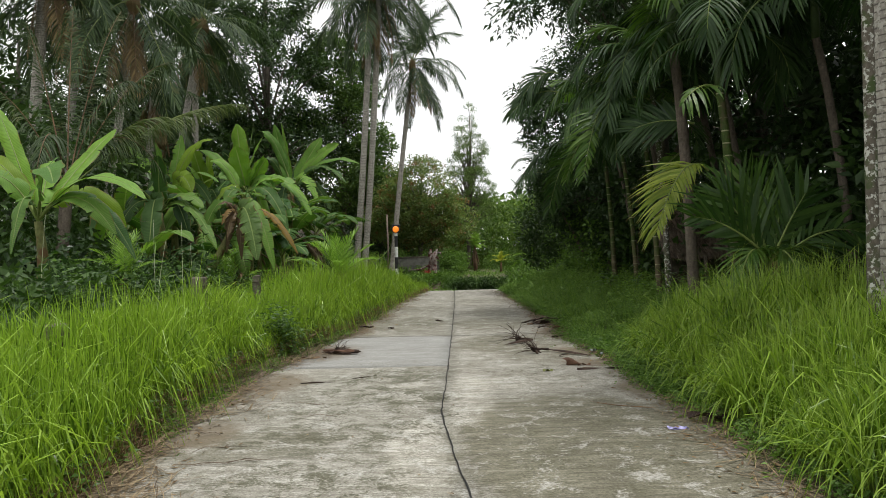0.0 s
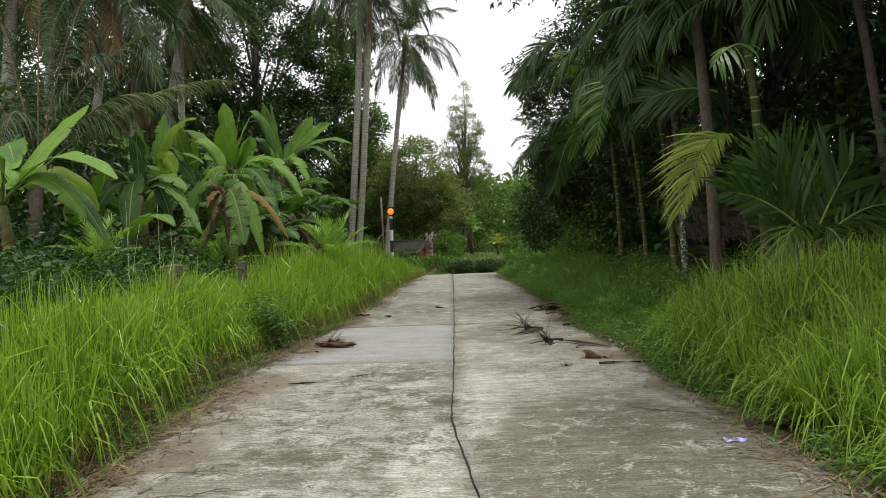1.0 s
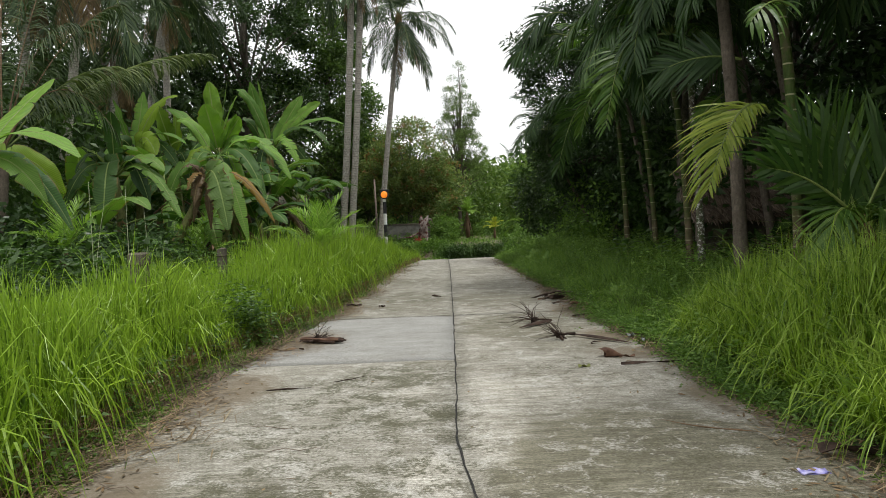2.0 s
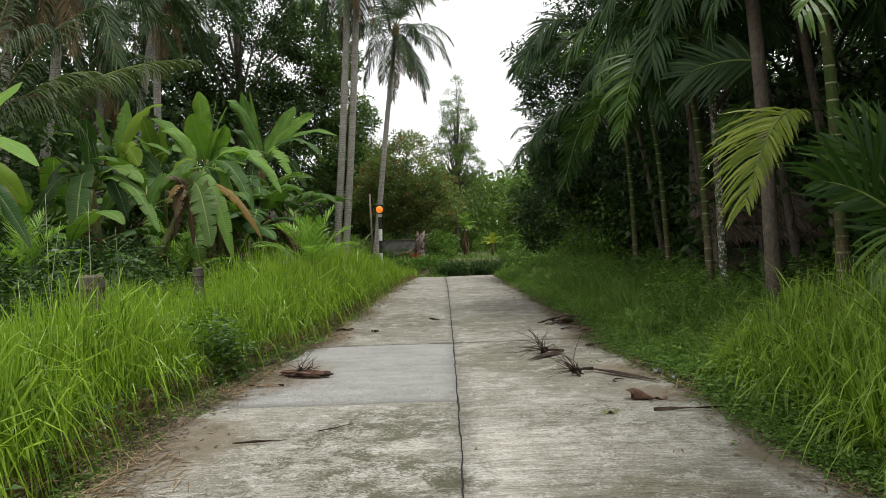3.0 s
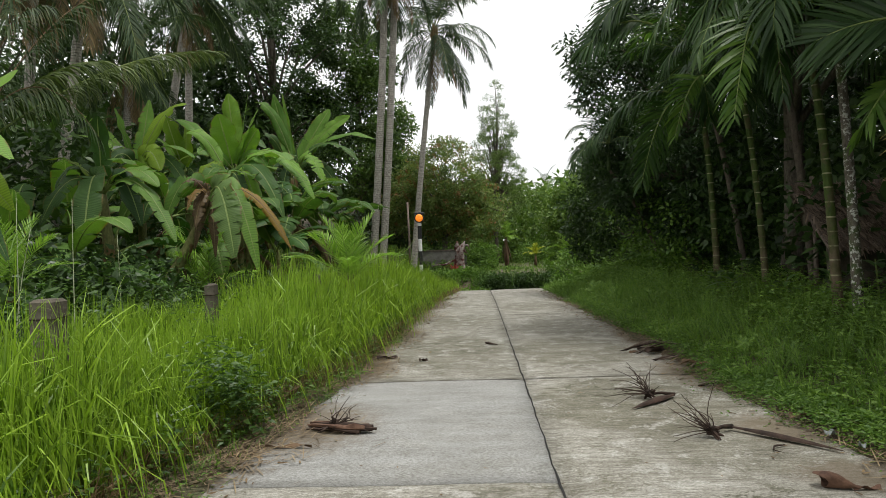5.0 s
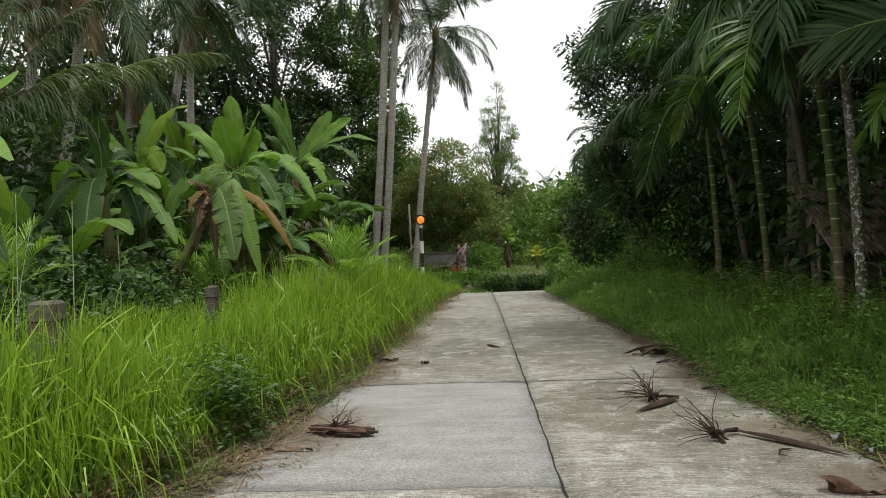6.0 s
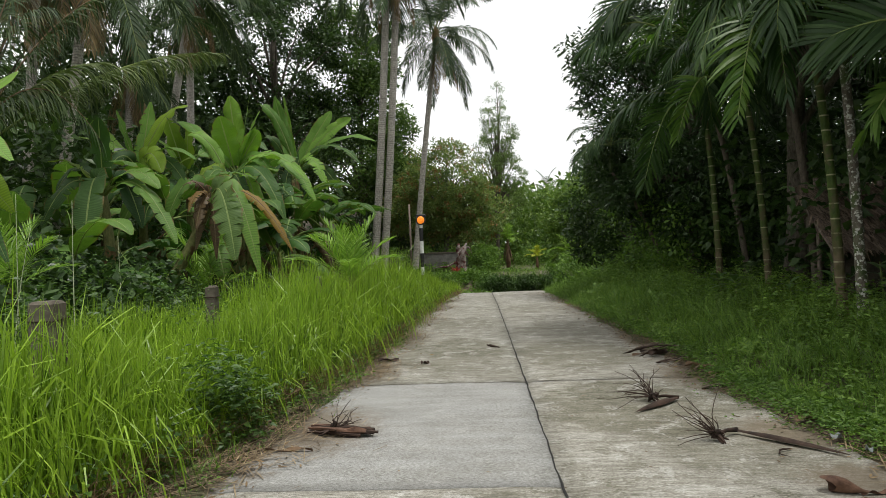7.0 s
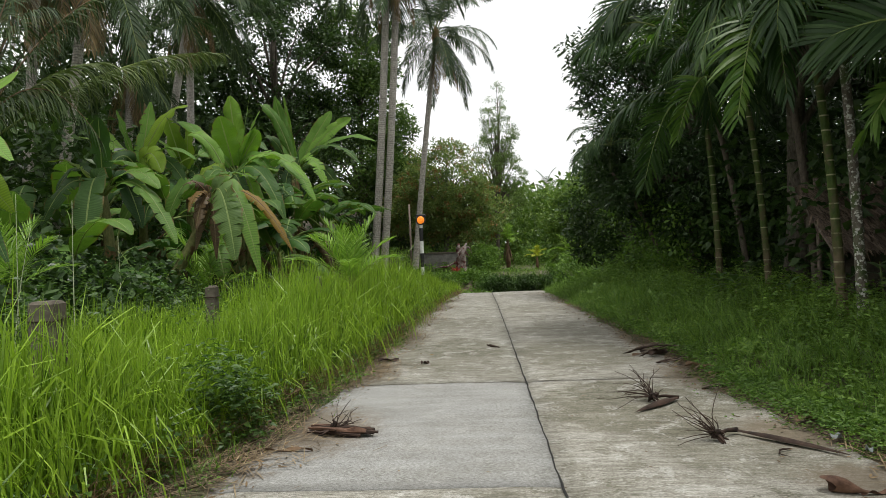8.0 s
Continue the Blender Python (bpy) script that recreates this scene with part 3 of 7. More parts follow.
def slab(y0, y1, side, mat):
    """One lane's concrete slab from y0 to y1."""
    n, k = max(4, int((y1 - y0) / 0.2)), 9
    ys = np.linspace(y0 + 0.002, y1 - 0.002, n + 1)
    v = np.zeros((n + 1, k + 1, 3))
    for j in range(k + 1):
        s = j / k
        half = np.interp(ys, [3, 8, 10, 13.5, 17], [2.48, 2.48, 2.3, 2.12, 2.06]) if side < 0 else np.interp(ys, [3, 6, 9, 12], [2.4, 2.4, 2.25, 2.06])
        outer = side * (half + 0.02 * np.sin(ys * 2.3 + side) + 0.012 * np.sin(ys * 7.7))
        inner = centre_x(ys) + side * 0.004
        v[:, j, 0] = inner + (outer - inner) * s
        v[:, j, 1] = ys
        v[:, j, 2] = road_z(ys) + 0.004 * np.sin(v[:, j, 0] * 2.1 + ys * 0.8) - (0.012 if j in (0, k) else 0)
    v[0, :, 2] -= 0.01
    v[-1, :, 2] -= 0.01
    w = v.copy()
    w[..., 2] -= 0.16
    i, j = np.meshgrid(np.arange(n), np.arange(k), indexing="ij")
    a = i * (k + 1) + j
    top = np.stack([a, a + 1, a + k + 2, a + k + 1], -1).reshape(-1, 4)
    ring = [q for q in range(k + 1)] + [q * (k + 1) + k for q in range(1, n + 1)] + [n * (k + 1) + q for q in range(k - 1, -1, -1)] + [q * (k + 1) for q in range(n - 1, 0, -1)]
    off = (n + 1) * (k + 1)
    sides = [[ring[q], ring[(q + 1) % len(ring)], ring[(q + 1) % len(ring)] + off, ring[q] + off] for q in range(len(ring))]
    faces = np.concatenate([top, np.array(sides)])
    if side < 0:
        faces = faces[:, ::-1]
    return Soup().add(np.concatenate([v.reshape(-1, 3), w.reshape(-1, 3)]), faces).mesh("concrete_slab", mat, True)


road = thing("road", (0, 0, 0), "two-lane grey broomed concrete road with a dark wavy centre joint", "road", kind="structure")
for side, cuts in ((-1, (-12, -3, 9.15, 12.7, 20.4, 28.1, 34)), (1, (-12, -3, 12.7, 20.4, 28.1, 34))):
    for y0, y1 in zip(cuts, cuts[1:]):
        put_part("concrete_slab", slab(y0, y1, side, CONCRETE_PATCH if (side, y0) == (-1, 9.15) else CONCRETE), road)
for cut in (12.7, 20.4, 28.1):
    for side in (-1, 1):
        jx = np.linspace(0.02, 2.02, 26)
        jw = 0.008 + 0.01 * np.abs(np.sin(jx * 5.3 + cut)) * np.abs(np.sin(jx * 2.1 + side))
        jy = cut + 0.008 * np.sin(jx * 9 + cut)
        jx = centre_x(cut) + side * jx
        jv = np.stack([np.stack([jx, jy - jw, 0 * jx], -1), np.stack([jx, jy + jw, 0 * jx], -1)], 1)
        jv[..., 2] = road_z(cut) - 0.005
        ja = np.arange(25) * 2
        put_part("cross_joint", Soup().add(jv, np.stack([ja, ja + 1, ja + 3, ja + 2], 1)[:, ::-side]).mesh("cross_joint", JOINT_EARTH), road, "dark earth-filled cross joint")
jy = np.arange(-12, 31, 0.06)
jw = 0.0045 + 0.005 * np.abs(np.sin(jy * 3.3)) * np.abs(np.sin(jy * 1.1 + 1))
jx = centre_x(jy)
jv = np.stack([np.stack([jx - jw, jy, 0 * jy - 0.001], -1), np.stack([jx, jy, 0 * jy + 0.003], -1), np.stack([jx + jw, jy, 0 * jy - 0.001], -1)], 1)
ja = np.arange(len(jy) - 1) * 3
jf = np.concatenate([np.stack([ja, ja + 1, ja + 4, ja + 3], 1), np.stack([ja + 1, ja + 2, ja + 5, ja + 4], 1)])
put_part("centre_joint", Soup().add(jv, jf).mesh("centre_joint", TAR), road, "black tar in the crooked centre joint")


# ---- palm fronds, banana leaves, trees ----
def feather(pts, across, leaflets, leaf_len, leaf_w, leaf_sag, mats, g, spread, first, vee, stalk_r, lop=1.0):
    """A feather frond along pts: a tapering rachis with leaflets to both sides of it; across points to one side, whose leaflets are lop times as long."""
    s = np.linspace(0, 1, len(pts))
    d = unit(np.gradient(pts, axis=0))
    soup = Soup().add(*tube(pts, stalk_r * (1 - 0.85 * s), 5), slot=1)
    t = np.linspace(first, 0.995, leaflets)
    t = np.clip(np.concatenate([t, t]) + g.normal(0, 0.004, 2 * leaflets), first, 1)
    side = np.repeat([1.0, -1.0], leaflets)
    P = np.stack([np.interp(t, s, pts[:, k]) for k in range(3)], 1)
    T = unit(np.stack([np.interp(t, s, d[:, k]) for k in range(3)], 1))
    Y = unit(across - (T @ across)[:, None] * T) * side[:, None]
    up = unit(np.cross(T, Y)) * side[:, None]
    q = (t - first) / (1 - first)
    a = np.radians(spread * (1 - 0.55 * q ** 1.5) + g.normal(0, 4, len(t)))
    D = unit(T * np.cos(a)[:, None] + Y * np.sin(a)[:, None] + up * (vee + g.normal(0, 0.08, len(t)))[:, None])
    S = unit(T - (T * D).sum(1, keepdims=True) * D + up * g.normal(0, 0.25, len(t))[:, None])
    L = leaf_len * (0.35 + 0.65 * np.sin(np.pi * np.clip(q * 0.8 + 0.16, 0, 1))) * g.uniform(0.85, 1.1, len(t)) * np.where(side > 0, lop, 1.0)
    W = leaf_w * g.uniform(0.8, 1.15, len(t))
    bend = leaf_sag * g.uniform(0.55, 1.4, len(t))
    soup.add(*strips(P, D, S, L, W, bend, (0.45, 1.0, 0.9, 0.6, 0.06)), slot=0)
    return soup.mesh("frond", mats)


def frond(pitch, length, sag, leaflets, leaf_len, leaf_w, leaf_sag, mats, seed, spread=65, first=0.16, vee=0.25, stalk_r=0.025):
    """A feather frond from the origin along +x, starting pitch degrees above the level."""
    n = 14
    s = np.linspace(0, 1, n + 1)
    ang = radians(pitch) - sag * s ** 1.4
    d = np.stack([np.cos(ang), 0 * s, np.sin(ang)], 1)
    pts = np.concatenate([[[0, 0, 0]], np.cumsum((d[:-1] + d[1:]) / 2 * length / n, axis=0)])
    return feather(pts, np.array([0, 1.0, 0]), leaflets, leaf_len, leaf_w, leaf_sag, mats, np.random.default_rng(seed), spread, first, vee, stalk_r)


def arch(tip, bow, n):
    """A bent line from the origin to tip, lifted by bow metres in the middle."""
    tip = np.array(tip, float)
    t = np.linspace(0, 1, n + 1)[:, None]
    return 2 * t * (1 - t) * (tip * 0.5 + (0, 0, 2 * bow)) + t * t * tip


def frond_to(tip, bow, leaflets, leaf_len, leaf_w, leaf_sag, mats, seed, across=None, spread=60, first=0.14, vee=0.0, stalk_r=0.022, lop=1.0):
    """A feather frond from the origin to tip, arched by bow; across says to which sides the leaflets spread."""
    pts = arch(tip, bow, 14)
    across = unit(np.array(across if across else (-tip[1], tip[0], 0.0), float))
    return feather(pts, across, leaflets, leaf_len, leaf_w, leaf_sag, mats, np.random.default_rng(seed), spread, first, vee, stalk_r, lop)


def trunk_mesh(points, r0, r1, ring, mat, sides=10, flare=1.5, seed=0):
    """A ringed palm trunk along a smooth curve through points."""
    pts = np.asarray(points, float)
    u = np.linspace(0, 1, len(pts))
    total = np.linalg.norm(np.diff(pts, axis=0), axis=1).sum()
    n = max(10, int(total / ring) * 2)
    s = np.linspace(0, 1, n + 1)
    if len(pts) == 3:
        curve = np.outer((1 - s) ** 2, pts[0]) + np.outer(2 * s * (1 - s), 2 * pts[1] - (pts[0] + pts[2]) / 2) + np.outer(s ** 2, pts[2])
    else:
        curve = np.stack([np.interp(s, u, pts[:, k]) for k in range(3)], 1)
    rad = r0 + (r1 - r0) * s
    rad = rad * (1 + (flare - 1) * np.exp(-s * total / 0.35))
    rad = rad * np.where(np.arange(n + 1) % 2 == 0, 1.035, 0.975)
    return Soup().add(*tube(curve, rad, sides, rough=0.012, seed=seed)).mesh("trunk", mat, True)


COCO_SET = [frond(p, 4.3, sg, 74, 1.0, 0.041, ls, [COCO, STALK], 40 + i) for i, (p, sg, ls) in enumerate(
    ((78, 0.8, 0.7), (60, 1.3, 1.1), (42, 1.5, 1.5), (22, 1.5, 1.9), (0, 1.3, 2.2), (-25, 0.9, 2.2), (-50, 0.5, 2.0)))]
COCO_DRY_SET = [frond(p, 3.6, sg, 46, 0.75, 0.035, 2.4, [COCO_DRY, STALK_DRY], 60 + i, vee=-0.2) for i, (p, sg) in enumerate(((-55, 0.5), (-72, 0.25)))]


def coconut_palm(points, r0, r1, count, size, seed, label, dry=3, lowest=6):
    """A coconut palm through points (world), crown at the last one."""
    g = np.random.default_rng(seed)
    base = np.array(points[0], float)
    palm = thing("coconut_palm", base, label, "palm", "coconut palms")
    rel = [np.array(p, float) - base for p in points]
    put_part("trunk", trunk_mesh(rel, r0, r1, 0.12, TRUNK_COCO, seed=seed), palm, "grey ringed trunk")
    hub = rel[-1]
    crown = Soup().add(*tube([hub - (0, 0, 0.55), hub - (0, 0, 0.2), hub + (0, 0, 0.25), hub + (0, 0, 0.5)], [r1 * 1.05, r1 * 1.9, r1 * 1.5, 0.04], 10, rough=0.08, seed=seed))
    put_part("crown_base", crown.mesh("crown_base", COCO_DRY, False), palm, "brown fibrous crown base")
    for k in range(count):
        tier = min(int(k / count * (lowest + 1)), lowest)
        turn = k * 137.5 + g.uniform(-14, 14)
        m = Matrix.Translation(hub + (0, 0, 0.25 - 0.3 * k / count)) @ Euler((g.uniform(-0.12, 0.12), g.uniform(-0.1, 0.1), radians(turn))).to_matrix().to_4x4() @ Matrix.Scale(size * g.uniform(0.88, 1.1), 4)
        put_part("frond", COCO_SET[tier], palm, m=m)
    for k in range(dry):
        m = Matrix.Translation(hub - (0, 0, 0.3)) @ Euler((0, 0, radians(g.uniform(0, 360)))).to_matrix().to_4x4() @ Matrix.Scale(size * g.uniform(0.7, 0.95), 4)
        put_part("dry_frond", COCO_DRY_SET[k % 2], palm, "dead brown hanging frond", m)
    return palm


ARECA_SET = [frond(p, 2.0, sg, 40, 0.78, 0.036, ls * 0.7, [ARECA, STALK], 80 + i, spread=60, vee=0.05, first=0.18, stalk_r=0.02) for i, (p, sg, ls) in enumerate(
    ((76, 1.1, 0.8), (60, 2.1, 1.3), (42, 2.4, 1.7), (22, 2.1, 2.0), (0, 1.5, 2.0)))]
# Fronds in the lighter leaflet colour, standing in for fronds that catch light.
ARECA_LIT = [frond(p, 2.0, sg, 40, 0.78, 0.036, ls * 0.7, [ARECA_LIT_LEAF, STALK], 90 + i, spread=60, vee=0.05, first=0.18, stalk_r=0.02) for i, (p, sg, ls) in enumerate(
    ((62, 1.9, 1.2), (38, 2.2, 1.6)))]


def areca_palm(base, hub, r, count, size, seed, label, bark, lit=0.0, shaft=0.8, first_turn=0.0):
    """A slim areca palm with a green crownshaft."""
    g = np.random.default_rng(seed)
    base, hub = np.array(base, float), np.array(hub, float)
    palm = thing("areca_palm", base, label, "palm", "areca palms")
    rel = hub - base
    put_part("trunk", trunk_mesh([np.zeros(3), rel * 0.5 + (0.04, 0.03, 0), rel - (0, 0, shaft)], r, r * 0.82, 0.11, bark, 12, 1.25, seed), palm)
    put_part("crownshaft", Soup().add(*tube([rel - (0, 0, shaft), rel - (0, 0, shaft * 0.8), rel - (0, 0, 0.2), rel], [r * 0.84, r * 0.98, r * 0.85, r * 0.5], 10)).mesh("crownshaft", CROWNSHAFT, True), palm, "smooth green crownshaft")
    for k in range(count):
        tier = min(int(k / count * 5), 4)
        turn = first_turn + k * 137.5 + g.uniform(-15, 15)
        m = Matrix.Translation(rel) @ Euler((g.uniform(-0.15, 0.15), g.uniform(-0.1, 0.1), radians(turn))).to_matrix().to_4x4() @ Matrix.Scale(size * g.uniform(0.88, 1.12), 4)
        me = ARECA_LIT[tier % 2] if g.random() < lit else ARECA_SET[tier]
        put_part("frond", me, palm, m=m)
    return palm


def banana_leaf(pitch, length, width, sag, tears, droop, mats, seed, stalk=0.5):
    """A banana blade along +x on its stalk, torn into lobes."""
    g = np.random.default_rng(seed)
    n, k = 22, 4
    s = np.linspace(0, 1, n + 1)
    total = length + stalk
    ang = radians(pitch) - sag * s ** 1.5
    d = np.stack([np.cos(ang), 0 * s, np.sin(ang)], 1)
    pts = np.concatenate([[[0, 0, 0]], np.cumsum((d[:-1] + d[1:]) / 2 * total / n, axis=0)])
    soup = Soup().add(*tube(pts, np.where(s < stalk / total, 0.03, 0.013 * (1.15 - s)), 6), slot=1)
    up = np.stack([-d[:, 2], 0 * s, d[:, 0]], 1)
    f0 = stalk / total
    cuts = np.sort(g.uniform(f0 + 0.06, 0.97, tears))
    m = 26
    rows = np.linspace(f0, 1.0, m + 1)
    for side in (1.0, -1.0):
        jit = g.normal(0, 0.24, tears + 1) if tears else np.zeros(1)
        gap = 0.006 if tears else 0.0
        mine = np.clip(cuts + g.normal(0, 0.02, tears), f0, 1)
        mine.sort()
        for i in range(m):
            lobe = int(np.searchsorted(mine, (rows[i] + rows[i + 1]) / 2))
            cut_a = lobe != int(np.searchsorted(mine, rows[max(i - 1, 0)] + 1e-6))
            quad = np.zeros((2, k + 1, 3))
            for e, t in enumerate((rows[i] + (gap if cut_a else 0), rows[i + 1])):
                c = np.array([np.interp(t, s, pts[:, q]) for q in range(3)])
                U = np.array([np.interp(t, s, up[:, q]) for q in range(3)])
                A = np.array([np.interp(t, s, d[:, q]) for q in range(3)])
                q = (t - f0) / (1 - f0)
                w = width * 0.5 * min(1, (np.sin(np.pi * min(1, q ** 0.85 * 0.96 + 0.03)) * 1.2) ** 0.75)
                for j in range(k + 1):
                    x = j / k
                    lift = 0.35 - (droop + jit[lobe]) * x
                    quad[e, j] = c + w * x * (np.array([0, side, 0]) * np.cos(lift) + U * np.sin(lift) + A * 0.18) + U * 0.005 * np.sin(t * 55) * x
            a = np.arange(k)
            f = np.stack([a, a + 1, a + k + 2, a + k + 1], 1)
            uv = np.stack([np.tile(np.linspace(0, 1, k + 1), 2), np.repeat([rows[i], rows[i + 1]], k + 1)], 1)
            soup.add(quad, f if side > 0 else f[:, ::-1], uv)
    return soup.mesh("leaf", mats, True)


BAN_MID = [banana_leaf(p, 2.1, 0.62, sg, tr, dr, [BANANA, STALK], 110 + i) for i, (p, sg, tr, dr) in enumerate(((64, 0.9, 4, 0.45), (52, 1.5, 7, 0.55), (42, 1.2, 9, 0.6), (30, 1.3, 11, 0.7), (58, 1.9, 8, 0.6)))]
BAN_LOW = [banana_leaf(p, 1.9, 0.62, sg, tr, dr, [BANANA, STALK], 120 + i) for i, (p, sg, tr, dr) in enumerate(((34, 2.2, 12, 0.8), (12, 1.8, 15, 0.85), (-10, 1.2, 17, 0.9), (20, 2.1, 11, 0.7), (45, 2.7, 10, 0.75)))]
BAN_DEAD = [banana_leaf(p, 1.6, 0.36, sg, 16, 1.6, [BANANA_DRY, STALK_DRY], 130 + i) for i, (p, sg) in enumerate(((-30, 1.0), (-60, 0.5)))]


def banana_plant(base, height, size, seed, label, leaves=10, dead=2):
    """A banana plant: a stem of leaf sheaths and big blades."""
    g = np.random.default_rng(seed)
    plant = thing("banana_plant", base, label, "banana plant", "banana plants")
    hub = np.array([0.0, 0.0, height])
    s = np.linspace(0, 1, 12)
    put_part("stem", Soup().add(*tube(np.outer(s, hub) + np.outer(np.sin(s * np.pi) * 0.05, [1, 0, 0]), 0.13 * size * (1 - 0.5 * s), 10, rough=0.05, seed=seed)).mesh("stem", BANANA_STEM, True), plant, "sheathed brown and green stem")
    for k in range(leaves):
        q = k / max(1, leaves - 1)
        if k % 3 == 2:
            continue
        me = BAN_MID[g.integers(5)] if q < 0.6 else BAN_LOW[g.integers(5)]
        m = Matrix.Translation(hub - (0, 0, 0.35 * q)) @ Euler((g.uniform(-0.25, 0.25), g.uniform(-0.12, 0.12), radians(k * 137.5 + g.uniform(-25, 25) + seed * 31))).to_matrix().to_4x4() @ Matrix.Scale(size * g.uniform(0.85, 1.12), 4)
        put_part("leaf", me, plant, m=m)
    for k in range(dead):
        m = Matrix.Translation(hub - (0, 0, 0.5)) @ Euler((0, 0, radians(g.uniform(0, 360)))).to_matrix().to_4x4() @ Matrix.Scale(size, 4)
        put_part("dry_leaf", BAN_DEAD[k % 2], plant, "shrivelled brown hanging leaf", m)
    return plant


def banana_blade(tip, bow, width, turn, rise, tears, mats, seed, droop=0.35, stalk=0.13):
    """A banana blade from the origin to tip, arched by bow; its upper face looks along turn and rise (degrees)."""
    g = np.random.default_rng(seed)
    n, k = 26, 4
    pts = arch(tip, bow * 0.8, n)
    s = np.linspace(0, 1, n + 1)
    T = unit(np.gradient(pts, axis=0))
    face = np.array([math.cos(radians(turn)) * math.cos(radians(rise)), math.sin(radians(turn)) * math.cos(radians(rise)), math.sin(radians(rise))])
    N = unit(face - (T @ face)[:, None] * T)
    twist = g.normal(0, 0.45) * (s[:, None] - 0.2)
    S = np.cross(T, N)
    N, S = N * np.cos(twist) + S * np.sin(twist), S * np.cos(twist) - N * np.sin(twist)
    soup = Soup().add(*tube(pts, np.where(s < stalk, 0.034, 0.016 * (1.15 - s)), 6), slot=1)
    q = np.clip((s - stalk) / (1 - stalk), 0, 1)
    w = width * 0.5 * np.minimum(1, (q / 0.13) ** 0.6) * np.where(q > 0.68, 1 - 0.86 * ((np.maximum(q, 0.68) - 0.68) / 0.32) ** 2.0, 1)
    w = w * (1 + 0.05 * np.sin(q * 17 + seed) + 0.03 * g.normal(size=n + 1))
    i0 = int(np.ceil(stalk * n))
    for side in (1.0, -1.0):
        cuts = set((i0 + 1 + g.choice(n - i0 - 2, min(tears, n - i0 - 2), replace=False)).tolist())
        hang = droop + g.normal(0, 0.06)
        ripple = g.uniform(0, 6.28)
        x = np.linspace(0, 1, k + 1)
        for i in range(i0, n):
            if i in cuts:
                hang = droop + g.normal(0.08, 0.22)
            quad = np.zeros((2, k + 1, 3))
            for e, r in enumerate((i, i + 1)):
                lift = 0.22 - 0.8 * hang * x + 0.11 * np.sin(s[r] * 22 + ripple) * x
                pull = -0.012 if (e == 1 and i + 1 in cuts) else 0.0
                quad[e] = pts[r] + w[r] * (np.outer(x * np.cos(lift), S[r] * side) + np.outer(x * np.sin(lift), N[r]) + np.outer(x * 0.16, T[r])) + np.outer(x ** 2 * pull * 3, T[r])
            a = np.arange(k)
            f = np.stack([a, a + 1, a + k + 2, a + k + 1], 1)
            uv = np.stack([np.tile(x, 2), np.repeat([s[i], s[i + 1]], k + 1)], 1)
            soup.add(quad, f if side < 0 else f[:, ::-1], uv)
    return soup.mesh("leaf", mats, True)


def grown_banana(foot, hub, label, rows, seed):
    """A banana plant whose leaves are given one by one: tip (from the hub), bow, width, face turn and rise, tears and kind."""
    foot, hub = np.array(foot, float), np.array(hub, float)
    plant = thing("banana_plant", foot, label, "banana plant", "banana plants")
    rel = hub - foot
    s = np.linspace(0, 1, 12)
    stem = np.outer(s, rel) + np.outer(np.sin(s * np.pi) * 0.08, [1, 0, 0])
    put_part("stem", Soup().add(*tube(stem, 0.15 * (1 - 0.55 * s), 10, rough=0.05, seed=seed)).mesh("stem", BANANA_STEM, True), plant, "sheathed brown and green stem")
    # B, L and Y paint in light on a blade, D paints in shade.
    kinds = {'B': (BANANA_LIT, STALK), 'L': (BANANA_HALF_LIT, STALK), 'Y': (BANANA_YELLOW, STALK), 'M': (BANANA, STALK), 'D': (BANANA_SHADED, STALK), 'T': (BANANA_TORN, STALK), 'R': (BANANA_RAG, STALK_DRY), 'X': (BANANA_DRY, STALK_DRY)}
    for k, (x, y, z, bow, width, turn, rise, tears, kind) in enumerate(rows):
        dead = kind in "RX"
        me = banana_blade((x, y, z), bow, width, turn, rise, tears, list(kinds[kind]), seed * 20 + k, 0.55 if dead else 0.3)
        put_part("dry_leaf" if dead else "leaf", me, plant, "yellow and brown dying leaf" if kind == 'R' else "shrivelled brown hanging leaf" if dead else "", Matrix.Translation(rel))
    return plant


def leaf_cloud(soup, centres, radii, per, size, g, up=0.25, prof=(0.25, 1.0, 0.08), wide=0.5, sag=0.5, slot=0, kite=True):
    """Leaves scattered in clumps round the centres."""
    N = len(centres) * per
    c = np.repeat(np.asarray(centres, float), per, axis=0)
    r = np.repeat(np.broadcast_to(np.asarray(radii, float), (len(centres),)), per)
    off = unit(g.normal(size=(N, 3))) * (r * g.uniform(0.15, 1.0, N) ** 0.6)[:, None] * (1, 1, 0.75)
    D = unit(off + g.normal(size=(N, 3)) * r[:, None] * 0.7 + (0, 0, up))
    S = unit(np.cross(D, unit(g.normal(size=(N, 3)) + (0, 0, 0.9))))
    L = size * g.uniform(0.7, 1.35, N)
    if kite:
        foot = c + off
        mid = foot + D * (L * 0.45)[:, None] - (0, 0, 0.02)
        half = S * (L * wide * 0.5)[:, None]
        tip = foot + unit(D + DOWN * sag * 0.7) * L[:, None]
        v = np.stack([foot, mid - half, tip, mid + half], 1)
        soup.add(v, np.arange(4 * N).reshape(-1, 4), np.tile([[0.5, 0], [0, 0.5], [0.5, 1], [1, 0.5]], (N, 1)), slot)
    else:
        soup.add(*strips(c + off, D, S, L, L * wide, np.full(N, sag), prof), slot=slot)


